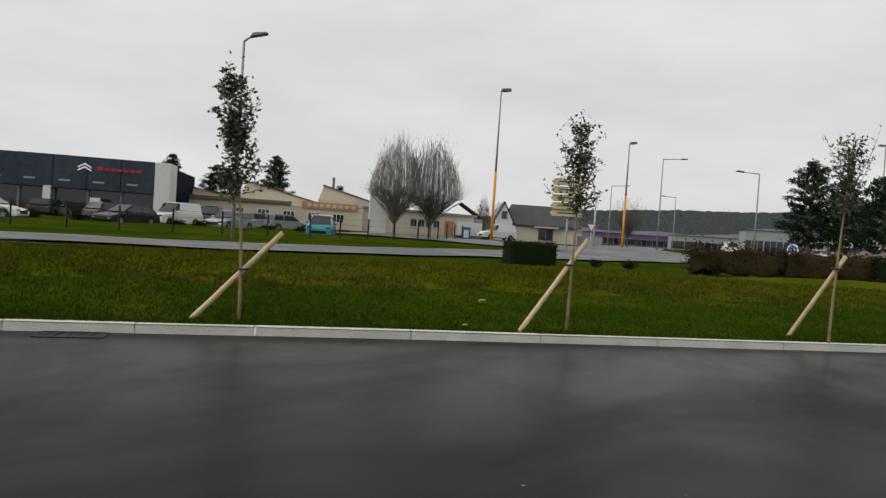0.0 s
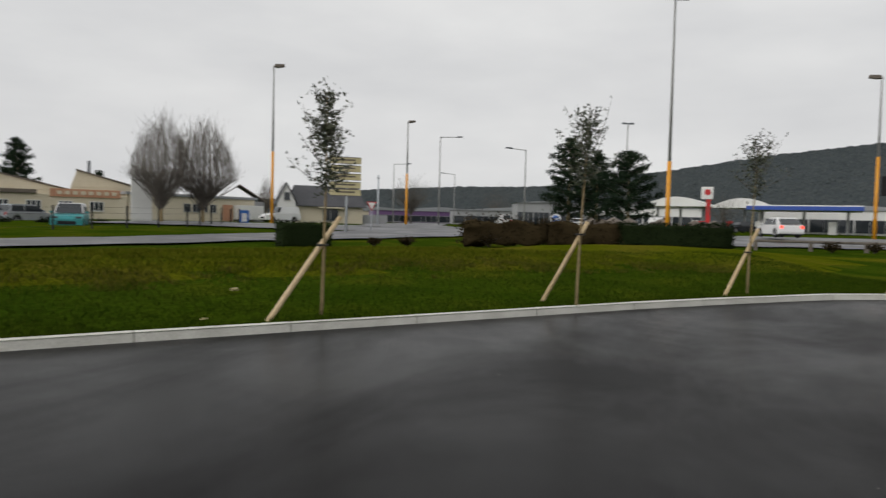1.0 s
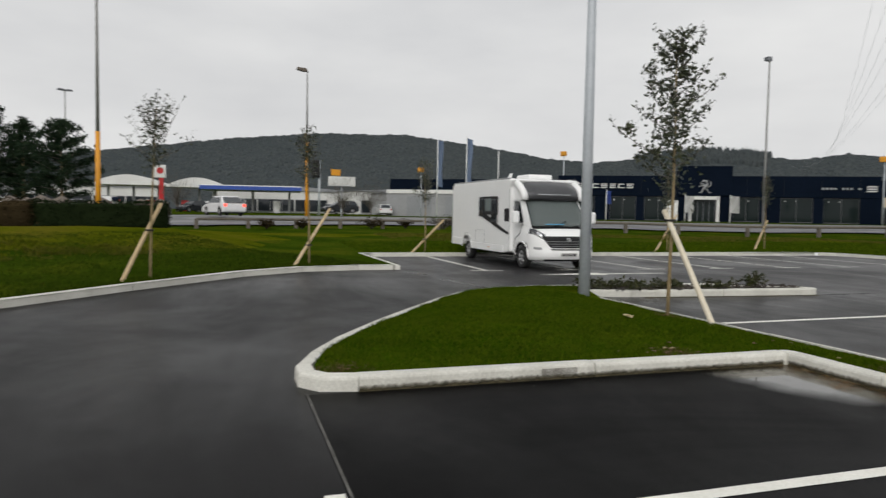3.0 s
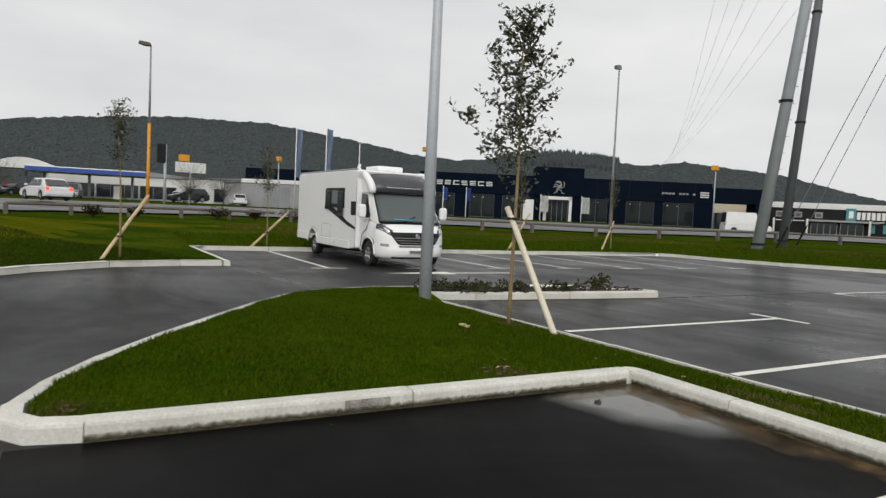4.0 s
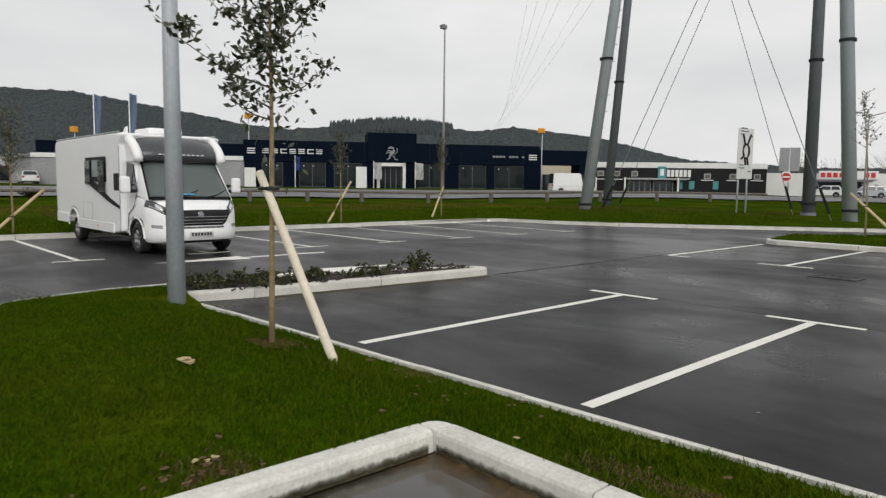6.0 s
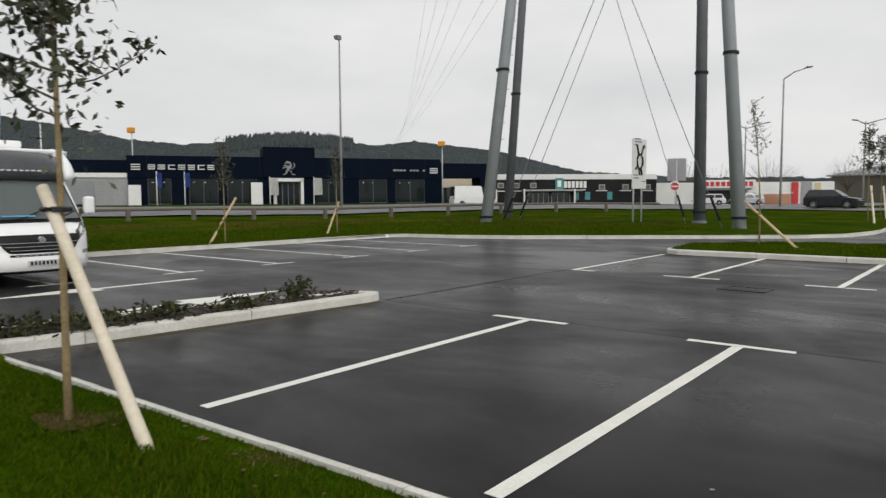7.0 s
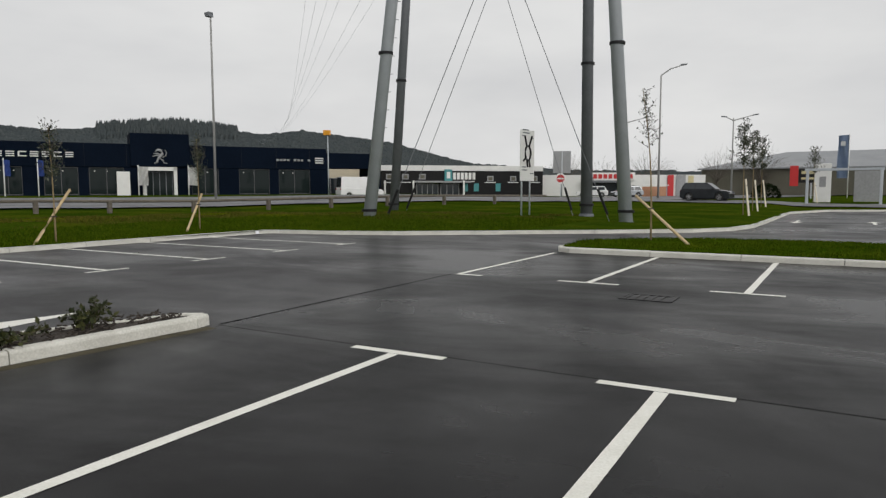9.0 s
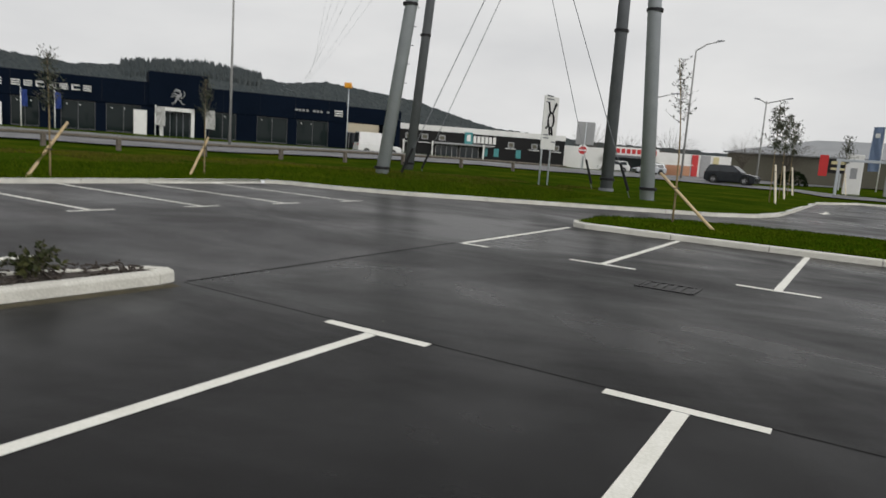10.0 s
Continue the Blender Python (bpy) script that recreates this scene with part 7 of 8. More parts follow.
block(sl, "caption_bar", 10.4, 13.3, -0.06, -0.003, 2.25, 2.35, SIGNWHITE, bevel=0.0)
for xx in (11.6, 13.2, 16.4):
    block(sl, "poster", xx, xx + 0.7, -0.08, -0.003, 0.9, 2.0, TEAL, bevel=0.0)
for xx in (0.3, 4.2, 11.3):
    block(sl, "white_post", xx, xx + 0.22, -1.3, -1.1, 0, 2.4, SIGNWHITE)

# white supermarket
lp = tagged(empty("supermarket", facing(46.6, -104.0, 0.3, 28.9 - 46.6, -114.0 + 104.0)), "low white supermarket with red sign and posters", "shop")
block(lp, "wall", -1, 24, 0, 16, 0, 3.35, WHITEWALL)
block(lp, "dark_shopfront", 6, 11.5, -0.06, -0.003, 0.2, 2.2, GLASS, bevel=0.0)
block(lp, "canopy", 5.5, 12.5, -1.6, -0.07, 2.2, 2.5, DARKSTEEL)
block(lp, "sign_band", 6.2, 13.4, -0.3, -0.003, 2.55, 3.7, SIGNWHITE)
for i in range(9):
    if i != 6:
        block(lp, "letter_block", 6.4 + i * 0.76, 6.95 + i * 0.76, -0.38, -0.302, 2.8, 3.45, RED, bevel=0.01)
block(lp, "red_pillar", 18.3, 19.2, -0.25, -0.003, 0, 3.3, RED)
block(lp, "pale_panel", 19.6, 21.0, -0.12, -0.003, 0, 3.3, GREYWALL, bevel=0.0)
block(lp, "yellow_panel", 21.4, 22.2, -0.12, -0.003, 0.1, 3.2, CREAM, bevel=0.0)
block(lp, "brick_panel", 14.6, 18.2, -0.10, -0.003, 0.1, 1.6, TERRACOTTA, bevel=0.0)
block(lp, "trolley_shelter", 12.6, 17.6, -3.2, -1.8, 1.7, 1.85, SIGNWHITE)
for xx in (12.7, 17.5):
    block(lp, "shelter_post", xx - 0.04, xx + 0.04, -2.55, -2.45, 0, 1.7, GALV, bevel=0.0)

# olive warehouse
wh = tagged(empty("warehouse", facing(29.8, -136.0, 0.5, -0.96, 0.10)), "olive-brown clad warehouse with pale pitched roof", "warehouse")
block(wh, "wall", 0, 60, 0, 30, 0, 4.4, OLIVE)
roofb = bmesh.new()
plate(roofb, [(-0.6, -0.5, 4.35), (60.5, -0.5, 4.35), (60.5, 15, 7.6), (11.0, 15, 7.6)], (0, 0, 0.2))
part("roof", roofb, GREYROOF, wh, "pale grey pitched roof")
for i in range(13):
    block(wh, "rib", 4.5 * i + 2, 4.5 * i + 2.12, -0.05, -0.003, 0, 4.3, OLIVE, bevel=0.0)
block(wh, "dark_bay", 30, 34, -0.08, -0.003, 0.2, 3.4, BLACKWALL, bevel=0.0)
block(wh, "dark_bay", 37, 52, -0.08, -0.003, 0.4, 3.4, GLASS, bevel=0.0)
block(wh, "white_board", 35, 36.5, -0.4, -0.1, 0.5, 3.4, SIGNWHITE)
block(wh, "red_board", 40, 41, -0.4, -0.1, 0.5, 3.4, RED)
block(wh, "white_board", 45.5, 49, -0.4, -0.1, 0.6, 2.6, SIGNWHITE)
rbush = tagged(empty("shrub", pose(16.0, -101.0, 0.45)), "round clipped evergreen bush by the road", "bush", "roadside bushes")
v, f = leaf_quads([tuple(Vector((random.gauss(0, 1), random.gauss(0, 1), abs(random.gauss(0, 1)))).normalized() * random.uniform(1.5, 1.75)) for _ in range(1500)], 0.25, 5)
raw("foliage", v, f, HEDGE, rbush)
tagged(rbush, category="bush")
part("sign_panel", B((0, 0, 2.6, 0.9, 0.15, 2.4), bevel=0.02), RED, tagged(empty("roadside_sign", pose(12.8, -98, 0.45, 0, 0, 190)), "red and yellow roadside sign boards", "sign", "road signs"))
yb = tagged(empty("roadside_sign", pose(11.0, -99, 0.45, 0, 0, 190)), "dark board with yellow lettering bars", "sign", "road signs")
part("sign_panel", B((0, 0, 2.6, 2.8, 0.15, 1.6), bevel=0.02), BLACK, yb)
part("text_bar", B((0, -0.09, 3.0, 2.2, 0.02, 0.35), (0, -0.09, 2.3, 2.2, 0.02, 0.25)), CREAM, yb)
part("post", tube([(0, 0.1, -0.3), (0, 0.1, 2.6)], 0.08, 8), GALV, yb)
gate = tagged(empty("height_barrier", pose(7.6, -71.0, 0.35, 0, 0, 175)), "grey steel height barrier over the exit lane", "barrier")
for xx in (-2.6, 2.6):
    part("post", B((xx, 0, 1.35, 0.2, 0.2, 2.8), bevel=0.02), GALV, gate)
part("beam", B((0, 0, 2.75, 5.6, 0.15, 0.2), bevel=0.02), GALV, gate)
kiosk = tagged(empty("ticket_totem", pose(9.2, -76.0, 0.35, 0, 0, 180)), "white information totem by the exit", "totem")
part("panel", B((0, 0, 1.7, 1.3, 0.3, 3.4), bevel=0.03), SIGNWHITE, kiosk)
part("mark", B((0, -0.16, 1.8, 0.5, 0.02, 0.9)), GREYWALL, kiosk)
box = tagged(empty("utility_cabinet", pose(5.8, -80.0, 0.35, 0, 0, 180)), "large grey-green utility cabinet by the road", "cabinet")
part("body", B((0, 0, 1.4, 2.0, 1.2, 2.8), bevel=0.03), GREYWALL, box)

# slate-blue dealership
ci = tagged(empty("car_dealership", facing(0.5, 79.3, 0.5, 28.3 - 0.5, 59.5 - 79.3)), "slate-blue glass-panelled car dealership", "showroom")
CL = math.hypot(27.8, 19.8)
block(ci, "wall", 0, CL - 0.6, 0.5, 18, 0, 5.3, NAVY)
for i in range(12):
    xa = i * (CL - 1.4) / 12
    block(ci, "upper_panel", xa + 0.02, xa + (CL - 1.4) / 12 - 0.02, -0.35 if i > 7 else -0.1, 0.45, 2.6, 5.42, SLATEGLASS)
    block(ci, "glazing", xa + 0.06, xa + (CL - 1.4) / 12 - 0.06, 0.3, 0.47, 0.1, 2.58, GLASS)
    block(ci, "pier", xa - 0.1, xa + 0.1, 0.1, 0.48, 0, 2.58, DARKSTEEL, bevel=0.0)
    block(ci, "lamp_strip", xa + 0.5, xa + 1.4, -0.12 if i < 8 else -0.37, -0.105 if i < 8 else -0.352, 3.2, 3.35, GREYWALL, bevel=0.0)
block(ci, "end_wall", CL - 1.3, CL, -0.7, 2.6, 0, 5.4, WHITEWALL, "white end wall")
block(ci, "white_post", CL - 10.2, CL - 9.6, -0.6, -0.36, 0, 2.7, SIGNWHITE)
block(ci, "white_post", CL - 6.2, CL - 5.4, -1.6, -1.3, 0, 1.9, SIGNWHITE)
for dz in (0.0, 0.27):
    cv = bmesh.new()
    plate(cv, [(CL - 7.6, -0.45, 4.15 + dz), (CL - 7.05, -0.45, 4.45 + dz), (CL - 6.5, -0.45, 4.15 + dz), (CL - 6.5, -0.45, 4.28 + dz), (CL - 7.05, -0.45, 4.62 + dz), (CL - 7.6, -0.45, 4.28 + dz)], (0, 0.08, 0))
    part("chevron", cv, CHROME, ci)
for i in range(7):
    block(ci, "letter_block", CL - 6.0 + i * 0.52, CL - 6.0 + i * 0.52 + 0.40, -0.45, -0.36, 4.32, 4.56 if i else 4.66, RED, bevel=0.01)
for i in range(8):
    hedge_x = 3 + i * 3.4
    p = ci.matrix_world @ Vector((hedge_x, -6 - (i % 3), 0))
    shrub(p.x, p.y, 0.5, 0.9, 0.9, 50, 400 + i, "dark rounded shrub on the forecourt", HEDGE, 0.16, "bush", "forecourt shrubs")

# beige workshops with saw-tooth roofs
bw = tagged(empty("workshop", facing(34.5, 72.8, 0.6, 51.1 - 34.5, 59.8 - 72.8)), "long beige workshop with saw-tooth roofs", "workshop")
BL = math.hypot(16.6, 13.0)
block(bw, "wall", 0, BL, 0, 14, 0, 2.75, BEIGE)
block(bw, "eave", 0, BL * 0.62, -0.25, 0.4, 2.755, 3.15, BROWNROOF, "brown eaves band")
for a, b, h0, h1 in ((-2, 7.0, 4.6, 3.0), (7.2, 15.8, 5.1, 3.2), (15.9, BL + 1.5, 5.3, 3.6)):
    block(bw, "upper_wall", a, b, 2.5, 14, 2.76, h1, BEIGE)
    tb = bmesh.new()
    plate(tb, [(a, 2.45, h1), (a + 0.6, 2.45, h0), (b, 2.45, h1)], (0, 11, 0))
    part("gable", tb, BEIGE, bw)
    rb2 = bmesh.new()
    plate(rb2, [(a + 0.5, 2.3, h0 + 0.03), (b + 0.2, 2.3, h1), (b + 0.2, 14, h1), (a + 0.5, 14, h0 + 0.03)], (0, 0, 0.14))
    part("roof", rb2, BROWNROOF, bw, "brown sheet roof")
block(bw, "sign_panel", 14.2, BL - 0.6, -0.12, -0.003, 2.5, 3.3, TERRACOTTA, "faded red-brown sign panel", 0.01)
for i in range(8):
    block(bw, "text_bar", 14.8 + i * 0.7, 15.25 + i * 0.7, -0.15, -0.123, 2.75, 3.1, BEIGE, bevel=0.0)
for i in range(7):
    xa = 1.2 + i * 2.75
    w = window(bw, xa, xa + 1.25, 1.2, 2.05, y=-0.01, mullions=2, edge=WHITEWALL)
block(bw, "brick_panel", -4.5, -0.02, 0.5, 1.0, 0, 2.2, TERRACOTTA)
block(bw, "side_block", -5.0, -0.02, 1.02, 12, 0, 3.3, BEIGE)
sr = bmesh.new()
plate(sr, [(-5.4, 0.6, 3.32), (-5.4, 12, 4.8), (4, 12, 3.6), (0.3, 0.6, 3.32)], (0, 0, 0.12))
part("roof", sr, BROWNROOF, bw)
part("chimney", tube([(BL - 3.5, 6, 3), (BL - 3.5, 6, 6.6)], 0.16, 8), DARKSTEEL, bw)
wb2 = tagged(empty("workshop", facing(52.0, 60.8, 0.7, 67 - 52.0, 57.2 - 60.8)), "low white-grey outbuilding behind the trees", "workshop")
block(wb2, "wall", 0, 16, 0, 10, 0, 2.9, BEIGE)
block(wb2, "roof", -0.3, 16.3, -0.3, 10.3, 2.91, 3.2, GREYROOF)
for i in range(4):
    window(wb2, 6.5 + i * 1.1, 7.3 + i * 1.1, 1.3, 2.1, y=-0.01)
block(wb2, "orange_door", 11.5, 12.8, -0.08, -0.003, 0, 2.2, TERRACOTTA, bevel=0.0)
block(wb2, "white_van_box", 13.0, 16.5, -1.2, -0.01, 0.5, 2.2, WHITEWALL)

tot = tagged(empty("brand_totem", facing(40.1, 45.1, 0.55, 0.80, -0.60)), "tall white sign totem with plain chevrons", "sign")
part("slab", B((0, 0, 2.45, 1.55, 0.35, 4.9), bevel=0.03), SIGNWHITE, tot)
for dz in (0.0, 0.3):
    cv = bmesh.new()
    plate(cv, [(-0.5, -0.2, 3.95 + dz), (0, -0.2, 4.25 + dz), (0.5, -0.2, 3.95 + dz), (0.5, -0.2, 4.08 + dz), (0, -0.2, 4.4 + dz), (-0.5, -0.2, 4.08 + dz)], (0, 0.02, 0))
    part("chevron", cv, DARKSTEEL, tot)
part("base_line", B((0, -0.19, 3.7, 1.3, 0.02, 0.06)), DARKSTEEL, tot)
bb = tagged(empty("poster_stand", pose(46.9, 40.6, 0.7, 0, 0, -40)), "small blue poster stand on the grass", "sign")
part("panel", B((0, 0, 0.75, 0.8, 0.1, 1.3), bevel=0.02), BLUESIGN, bb)
part("mark", B((0, -0.06, 0.8, 0.45, 0.02, 0.7)), SIGNWHITE, bb)

# house with slate roof
ho = tagged(empty("house", facing(73.7, 56.3, 0.9, 0.66, -0.75)), "cream bungalow with steep dark slate roof", "house")
block(ho, "wall", 0, 9.5, 0, 7, 0, 2.3, BEIGE)
rf = bmesh.new()
plate(rf, [(-0.4, -0.5, 2.2), (9.9, -0.5, 2.2), (9.3, 3.5, 5.0), (0.6, 3.5, 5.0)], (0, 0, 0.12))
plate(rf, [(-0.4, 7.5, 2.2), (9.9, 7.5, 2.2), (9.3, 3.5, 5.0), (0.6, 3.5, 5.0)], (0, 0, 0.12))
part("roof", rf, SLATE, ho, "steep dark slate roof")
gb = bmesh.new()
plate(gb, [(-1.8, -0.7, 0), (0.6, -0.7, 0), (0.6, -0.7, 2.6), (-0.6, -0.7, 5.0), (-1.8, -0.7, 2.6)], (0, 6, 0))
part("gable_wing", gb, WHITEWALL, ho, "white gable wing")
gr2 = bmesh.new()
plate(gr2, [(-2.1, -0.9, 2.3), (-0.6, -0.9, 5.15), (-0.6, 5.5, 5.15), (-2.1, 5.5, 2.3)], (0, 0, 0.14))
plate(gr2, [(0.9, -0.9, 2.3), (-0.6, -0.9, 5.15), (-0.6, 5.5, 5.15), (0.9, 5.5, 2.3)], (0, 0, 0.14))
part("roof", gr2, SLATE, ho)
window(ho, 4.2, 6.2, 0.4, 1.9, "door", -0.01, 1)
block(ho, "porch", 3.6, 6.8, -0.9, -0.02, 2.0, 2.18, BEIGE)
window(ho, -0.9, -0.2, 3.0, 3.9, y=-0.72, mullions=0)
block(ho, "garden_wall", 9.6, 13.0, 0.5, 0.8, 0, 1.3, GREYWALL)
h2 = tagged(empty("house", facing(66.5, 62.5, 0.9, 0.7, -0.7)), "small grey house with brown roof among bare trees", "house")
block(h2, "wall", 0, 6, 0, 6, 0, 2.6, GREYWALL)
r3 = bmesh.new()
plate(r3, [(-0.3, -0.3, 2.5), (3, -0.3, 4.6), (3, 6.3, 4.6), (-0.3, 6.3, 2.5)], (0, 0, 0.12))
plate(r3, [(6.3, -0.3, 2.5), (3, -0.3, 4.6), (3, 6.3, 4.6), (6.3, 6.3, 2.5)], (0, 0, 0.12))
part("roof", r3, BROWNROOF, h2)

# filling station and far sheds to the east
def canopy(x, y, z, heading, w, d, h, label, edge=WHITEWALL, dome=False):
    top = tagged(empty("canopy", pose(x, y, z, 0, 0, heading)), label, "canopy", "canopies")
    if dome:
        prof = [(-w / 2, h), (-w / 2, h + 0.3)] + [(-w / 2 + w * k / 10, h + 0.35 + 1.25 * math.sin(math.pi * k / 10)) for k in range(1, 10)] + [(w / 2, h + 0.3), (w / 2, h)]
        part("roof", extrude(prof, "y", -d / 2, d / 2), WHITEWALL, top)
    else:
        part("roof", B((0, 0, h + 0.35, w, d, 0.7), bevel=0.08), WHITEWALL, top)
        part("fascia", B((0, -d / 2 - 0.06, h + 0.3, w + 0.05, 0.1, 0.55), bevel=0.02), edge, top)
    for sx in (-0.38, 0.0, 0.38):
        part("column", B((sx * w, 0, h / 2, 0.35, 0.35, h), bevel=0.03), GREYWALL, top)
    for sx in (-0.25, 0.25):
        part("pump", B((sx * w, -0.5, 0.9, 1.0, 0.6, 1.8), bevel=0.04), RED if sx < 0 else WHITEWALL, top)
    return top


canopy(124, 13, 1.0, -95, 10, 9, 4.0, "white domed filling station canopy", dome=True)
canopy(125, 3, 1.0, -95, 9, 8, 3.9, "white domed filling station canopy", dome=True)
canopy(109, -5, 1.0, -95, 14, 9, 3.2, "flat canopy with a blue edge", BLUEFLAG)


def shed(x, y, z, heading, w, d, h, wall, roof, label, doors=2):
    top = tagged(empty("shed", pose(x, y, z, 0, 0, heading)), label, "building", "far sheds")
    part("wall", B((0, d / 2, h / 2, w, d, h), bevel=0.03), wall, top)
    part("roof", extrude([(-w / 2 - 0.3, h + 0.01), (0, h + w * 0.035), (w / 2 + 0.3, h + 0.01)], "y", -0.3, d + 0.3), roof, top)
    for i in range(doors):
        xa = -w / 2 + w * (i + 0.5) / doors
        window(top, xa - w * 0.12, xa + w * 0.12, 0.3, h * 0.6, y=-0.02, mullions=2)
    return top


shed(118, -12, 1.0, -85, 24, 12, 3.6, WHITEWALL, GREYROOF, "white hall behind the filling station", 4)
shed(112, -30, 1.0, -72, 20, 12, 3.6, WHITEWALL, GREYROOF, "pale grey hall beside the road", 3)
shed(100, -29, 1.0, -66, 8, 8, 3.2, GREYWALL, GREYROOF, "low grey workshop annex building", 2)
shed(142, 22, 1.0, -85, 22, 14, 4.2, WHITEWALL, GREYROOF, "white shop behind the filling station", 4)
shed(150, 48, 1.0, -60, 34, 14, 3.2, GREYWALL, GREYROOF, "long grey shed in the distance", 5)
shed(160, 75, 1.0, -52, 34, 14, 3.0, mat("purple_cladding", (0.10, 0.05, 0.14), (0.14, 0.07, 0.18), rough=0.6), GREYROOF, "distant shed with a purple band", 5)
shed(170, 104, 1.0, -48, 44, 14, 3.0, BEIGE, GREYROOF, "long beige shed in the distance", 6)
shed(124, 36, 1.0, -65, 12, 10, 4.4, GREYWALL, GREYROOF, "dark grey commercial block with pillars", 4)
shed(50, -150, 0.6, 205, 30, 12, 3.4, BEIGE, BROWNROOF, "distant beige building behind bare trees", 3)
shed(71.5, -82.0, 0.6, 238, 16, 10, 4.2, BEIGE, BROWNROOF, "beige house front behind the showroom passage", 4)
fs = tagged(empty("restaurant_sign", pose(104.8, 7.5, 1.0, 0, 0, -85)), "square white sign with red mark on a red post", "sign")
part("panel", B((0, 0, 5.5, 1.6, 0.3, 1.75), bevel=0.04), SIGNWHITE, fs)
part("red_mark", tube([(0.05, -0.16, 5.6), (0.05, -0.18, 5.6)], 0.45, 14), RED, fs)
part("post", B((0.2, 0, 2.3, 0.6, 0.25, 4.6), bevel=0.03), RED, fs)
rocks = tagged(empty("rockery"), "rough brown stones on the roundabout", "rocks", kind="stuff")
rk = bmesh.new()
for i in range(40):
    t = random.random()
    bmesh.ops.create_icosphere(rk, subdivisions=1, radius=random.uniform(0.3, 0.8), matrix=Matrix.Translation((54 + 10 * t + random.gauss(0, 1.5), 13 - 9 * t + random.gauss(0, 1.5), 1.2 + random.uniform(0, 0.5))) @ Matrix.Diagonal((1.2, 1, 0.8, 1)))
part("stones", rk, BROWNROOF, rocks)


def in_poly(x, y, pts):
    c = False
    for (ax, ay), (bx, by) in zip(pts, pts[1:] + pts[:1]):
        if (ay > y) != (by > y) and x < (bx - ax) * (y - ay) / (by - ay) + ax:
            c = not c
    return c


# ---------------------------------------------------------------- litter and leaves
def scrap(x, y, z, s, seed, material, label):
    rng = random.Random(seed)
    bm = bmesh.new()
    for k in range(3):
        c = Vector((rng.uniform(-s, s) * 0.5, rng.uniform(-s, s) * 0.5, 0.12 * s * k))
        plate(bm, [c + Vector((math.cos(a) * s * rng.uniform(0.5, 1), math.sin(a) * s * rng.uniform(0.5, 1), rng.uniform(0, 0.35) * s)) for a in [m * math.pi / 3 for m in range(6)]], (0, 0, 0.08 * s))
    ob = part("litter", bm, material)
    ob.location = (x, y, z)
    tagged(ob, label, "litter", "fallen leaves and scraps")


DRYLEAF = mat("dry_leaf", (0.36, 0.28, 0.14), (0.48, 0.40, 0.22), 10, 60, rough=0.7)
LEAFBROWN = mat("brown_leaf", (0.07, 0.038, 0.014), (0.15, 0.085, 0.035), 10, 60, rough=0.8)
PEBBLE = mat("pale_pebble", (0.26, 0.24, 0.20), (0.38, 0.36, 0.31), 10, 60, rough=0.7)
scrap(10.44, -5.86, lawn_height(10.44, -5.86) + 0.03, 0.06, 1, DRYLEAF, "crumpled dry leaf on the lawn")
scrap(10.13, 8.6, height(10.13, 8.6) + 0.04, 0.10, 2, DRYLEAF, "pale dry leaf on the bank")
scrap(7.7, 6.95, height(7.7, 6.95) + 0.05, 0.05, 3, DRYLEAF, "pale scrap on the grass")
for i, (x, y) in enumerate(((8.72, -4.95), (8.78, -5.05), (8.7, -5.2), (8.85, -4.7), (9.0, -6.75), (9.15, -6.9), (8.8, -6.85), (9.4, -7.0), (8.9, -7.1), (10.6, -6.9))):
    scrap(x, y, lawn_height(x, y) + 0.02, 0.014, 40 + i, LEAFBROWN, "small brown fallen leaf on the lawn edge")
rng = random.Random(78)
for cx, cy, n, spread in ((8.78, -5.25, 16, 0.16), (8.72, -1.95, 5, 0.12), (10.0, -7.2, 6, 0.3), (8.9, -6.9, 8, 0.35), (7.3, -6.75, 7, 0.25)):
    for i in range(n):
        x, y = rng.gauss(cx, spread), rng.gauss(cy, spread)
        if in_poly(x, y, LAWN_EDGE) and y > border_y(x) + 0.15:
            scrap(x, y, lawn_height(x, y) + 0.025, rng.uniform(0.010, 0.022), 900 + i, LEAFBROWN if rng.random() < 0.85 else DRYLEAF, "brown fallen leaf lying on the lawn")
for cx, cy, ra, rb_ in ((7.47, -6.78, 0.17, 0.09), (7.1, -6.82, 0.14, 0.08), (8.78, -1.86, 0.16, 0.08), (8.72, -5.3, 0.07, 0.2), (6.2, -6.78, 0.2, 0.08)):
    spot = sheet("bare_soil", [(cx + ra * math.cos(a) * (1 + 0.25 * math.sin(3 * a + cx)), cy + rb_ * math.sin(a) * (1 + 0.25 * math.cos(2 * a))) for a in [k * math.pi / 9 for k in range(18)]], 0.12, lambda x, y: lawn_height(x, y) + 0.004, BARE)
    tagged(spot, "worn bare soil beside the kerb", "soil", kind="structure")
rng = random.Random(77)
for i in range(46):
    x, y = rng.uniform(1.5, 17), rng.uniform(-19, 3)
    if (8.3 < x < 15.2 and -12.4 < y < -1.3) or (-8.2 < y < -6.3 and x < 9):
        continue
    scrap(x, y, 0.003, rng.uniform(0.005, 0.012), 500 + i, PEBBLE, "small pale pebble on the asphalt")
for i, (x, y) in enumerate(((22.4, -17.6), (20.3, -17.2))):
    scrap(x, y, 0.004, 0.03, 600 + i, PEBBLE, "small pale scrap on the wet asphalt")


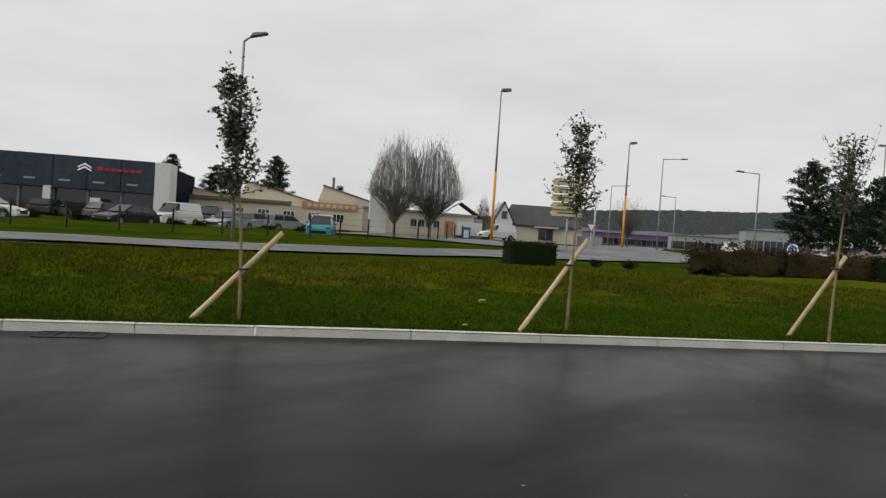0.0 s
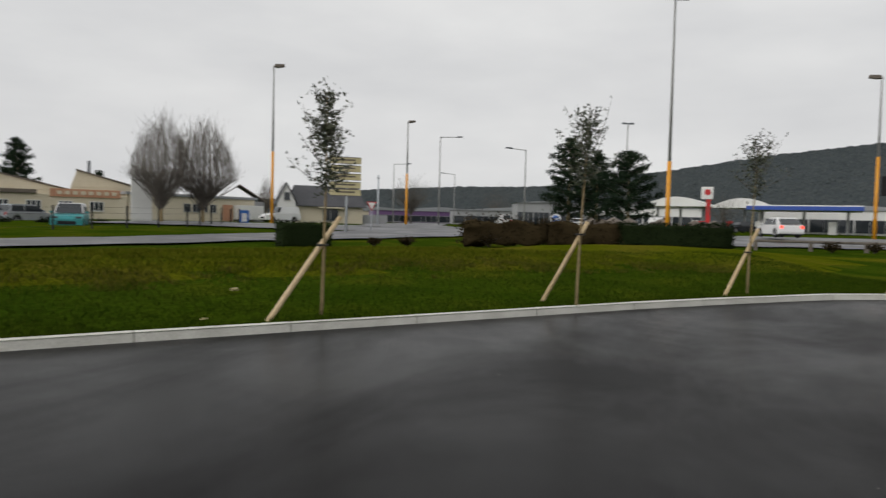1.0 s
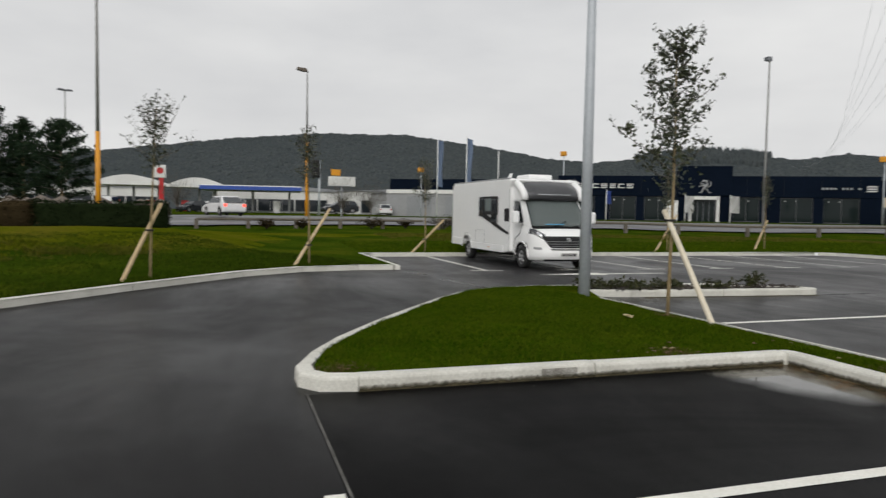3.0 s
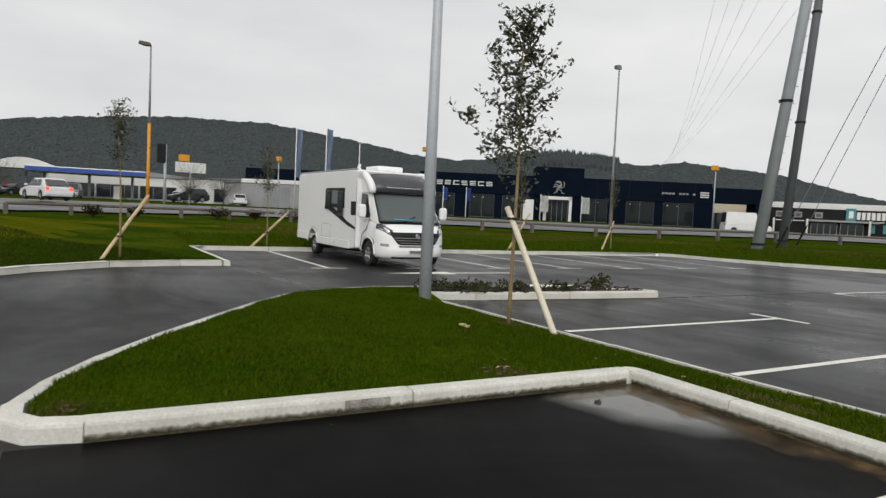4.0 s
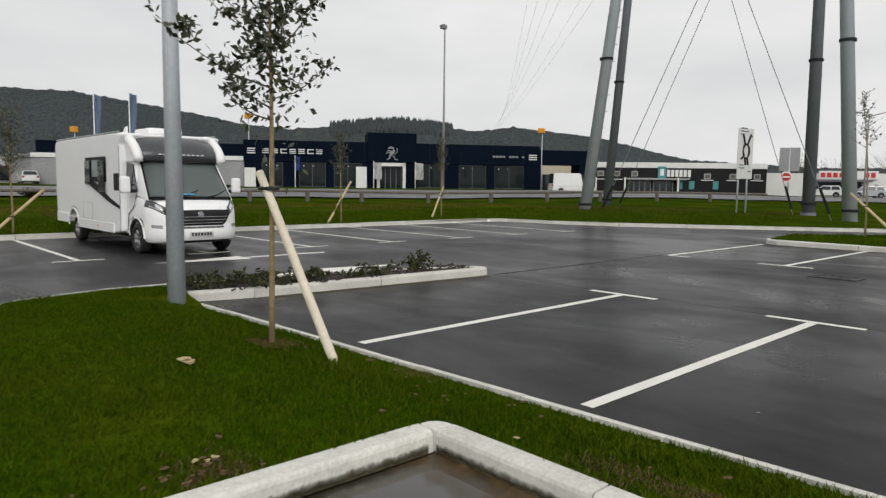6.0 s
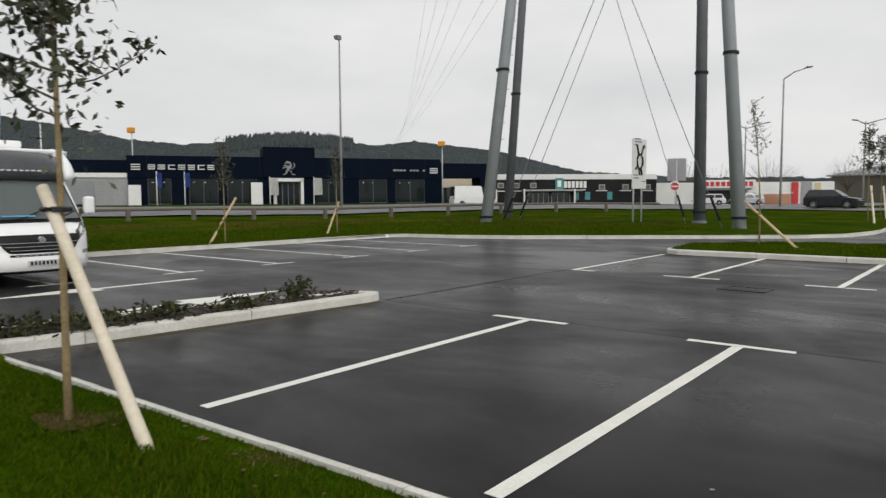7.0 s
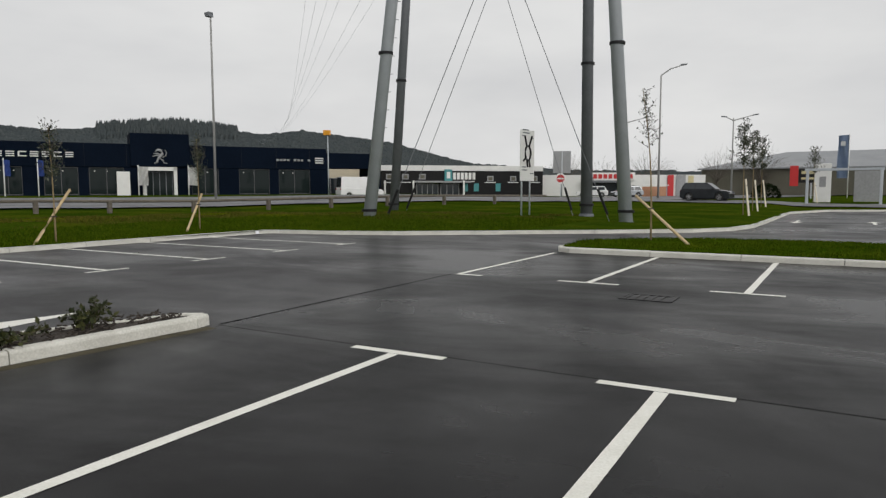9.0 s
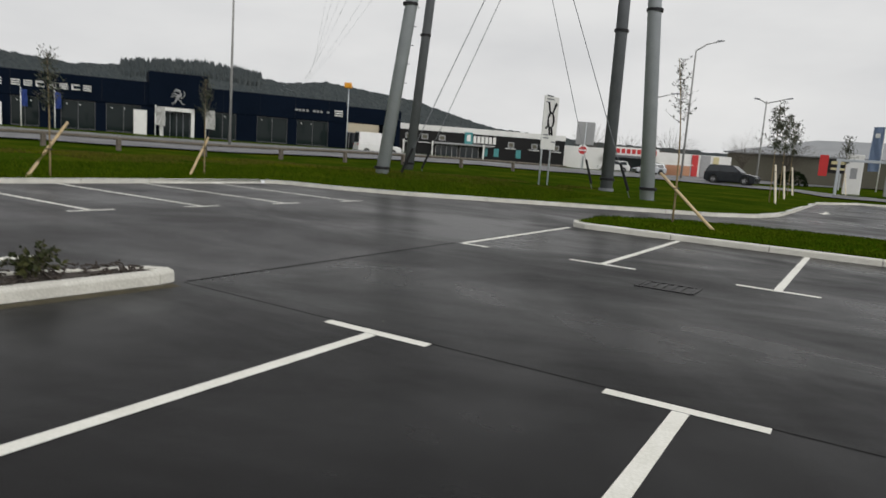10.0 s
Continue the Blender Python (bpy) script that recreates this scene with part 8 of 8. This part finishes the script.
# ---------------------------------------------------------------- grass blades
def blades(name, n, seed, place, tall, wide, material, label):
    """Many thin bent blades as one object; place() gives x, y, z or None."""
    r = random.Random(seed)
    v, f = [], []
    while len(f) < n * 2:
        p = place(r)
        if p is None:
            continue
        x, y, z = p
        a, b = r.uniform(0, 2 * math.pi), r.uniform(0, 2 * math.pi)
        h = tall * r.uniform(0.5, 1.2) * (1 + 0.6 * noise.noise((x * 1.4, y * 1.4, 9)))
        w = wide * r.uniform(0.7, 1.3)
        dx, dy = math.cos(a) * w, math.sin(a) * w
        bend = h * r.uniform(0.2, 1.1)
        lx, ly = math.cos(b) * bend, math.sin(b) * bend
        k = len(v)
        v += [(x - dx, y - dy, z - 0.01), (x + dx, y + dy, z - 0.01), (x + dx * 0.6 + lx * 0.4, y + dy * 0.6 + ly * 0.4, z + h * 0.6), (x - dx * 0.6 + lx * 0.4, y - dy * 0.6 + ly * 0.4, z + h * 0.6), (x + lx, y + ly, z + h)]
        f += [(k, k + 1, k + 2, k + 3), (k + 3, k + 2, k + 4)]
    tagged(raw(name, v, f, material), label, "grass", kind="stuff")


def on_lawn(r):
    if r.random() < 0.8:
        x, y = r.uniform(8.6, 14.9), r.uniform(-7.6, -1.7)
    else:
        x, y = r.uniform(3.5, 8.7), r.uniform(-7.95, -6.6)
    if not in_poly(x, y, LAWN_EDGE) or (y < border_y(x) + 0.075 and x < 13.8) or math.hypot(x - 10.9, y + 6.78) < 0.3 * r.random():
        return None
    return x, y, lawn_height(x, y)


blades("lawn_blades", 110000, 1, on_lawn, 0.036, 0.0046, LAWNBLADE, "dense short green lawn blades")


def on_verge(r):
    t = r.random()
    seg = NORTH_EDGE[:-2]
    i = int(t * (len(seg) - 1))
    u = r.random()
    x, y = seg[i][0] + (seg[i + 1][0] - seg[i][0]) * u, seg[i][1] + (seg[i + 1][1] - seg[i][1]) * u
    d = math.hypot(x - CENTRE[0], y - CENTRE[1])
    o = 0.17 + 9 * r.random() ** 1.5
    x, y = x + (x - CENTRE[0]) / d * o, y + (y - CENTRE[1]) / d * o
    return x, y, height(x, y, o)


def on_bank(r):
    x, y = r.uniform(-6, 24), r.uniform(-3, 24)
    s = beyond(x, y)
    if s < 4.5 or s > 15 or r.random() > smooth(4, 8, s):
        return None
    return x, y, height(x, y, s)


def on_east(r):
    y = r.uniform(-36, -5.4)
    x = r.uniform(17, 31)
    s = beyond(x, y)
    if s < 0.18 or s > 9:
        return None
    return x, y, height(x, y, s)


def on_second(r):
    x, y = r.uniform(3, 13.4), r.uniform(-27.8, -22.95)
    return (x, y, 0.13 + 0.04 * smooth(0.1, 1.6, min(-22.8 - y, y + 28))) if in_poly(x, y, ISLAND2) else None


def on_ridge(r):
    x, y = r.uniform(-6, 24), r.uniform(-3, 24)
    s = beyond(x, y)
    if s < 4.6 or s > 7.6 or noise.noise((x * 0.5, y * 0.5, 3)) + 0.6 * noise.noise((x * 1.7, y * 1.7, 6)) < 0.08 + 0.12 * abs(s - 6):
        return None
    return x, y, height(x, y, s)


def on_rough(r):
    x, y = r.uniform(19, 46), r.uniform(-52, -8)
    s = beyond(x, y)
    if s < 6.5 or s > 12.5 or noise.noise((x * 0.35, y * 0.35, 3)) < -0.15:
        return None
    return x, y, height(x, y, s)


def on_worn(r):
    cx, cy = r.choice(((7.47, -6.74), (7.1, -6.78), (8.74, -1.9), (8.74, -5.3), (6.2, -6.75), (10.9, -6.9), (9.6, -7.3)))
    x, y = r.gauss(cx, 0.14), r.gauss(cy, 0.06 if cx < 8 else 0.12)
    return (x, y, lawn_height(x, y)) if in_poly(x, y, LAWN_EDGE) else None


blades("worn_blades", 2600, 8, on_worn, 0.03, 0.006, mat("withered_blade", (0.075, 0.058, 0.022), (0.13, 0.105, 0.045), 2, 8, rough=0.9, space="World", island=True, spec=0.0), "withered brown grass beside the kerb")
blades("ridge_blades", 7000, 6, on_ridge, 0.10, 0.013, DEADBLADE, "tufts of dead brown grass along the bank")
blades("rough_blades", 16000, 7, on_rough, 0.08, 0.018, DEADBLADE, "dark rough winter grass before the road rail")
blades("verge_blades", 70000, 2, on_verge, 0.06, 0.008, BLADE, "green grass blades on the verge")
blades("bank_blades", 50000, 3, on_bank, 0.10, 0.013, DRYBLADE, "longer yellowish rough grass on the bank")
blades("east_blades", 50000, 4, on_east, 0.09, 0.011, LAWNBLADE, "green grass blades behind the bays")
blades("island_blades", 24000, 5, on_second, 0.06, 0.009, LAWNBLADE, "tufty green grass on the second island")
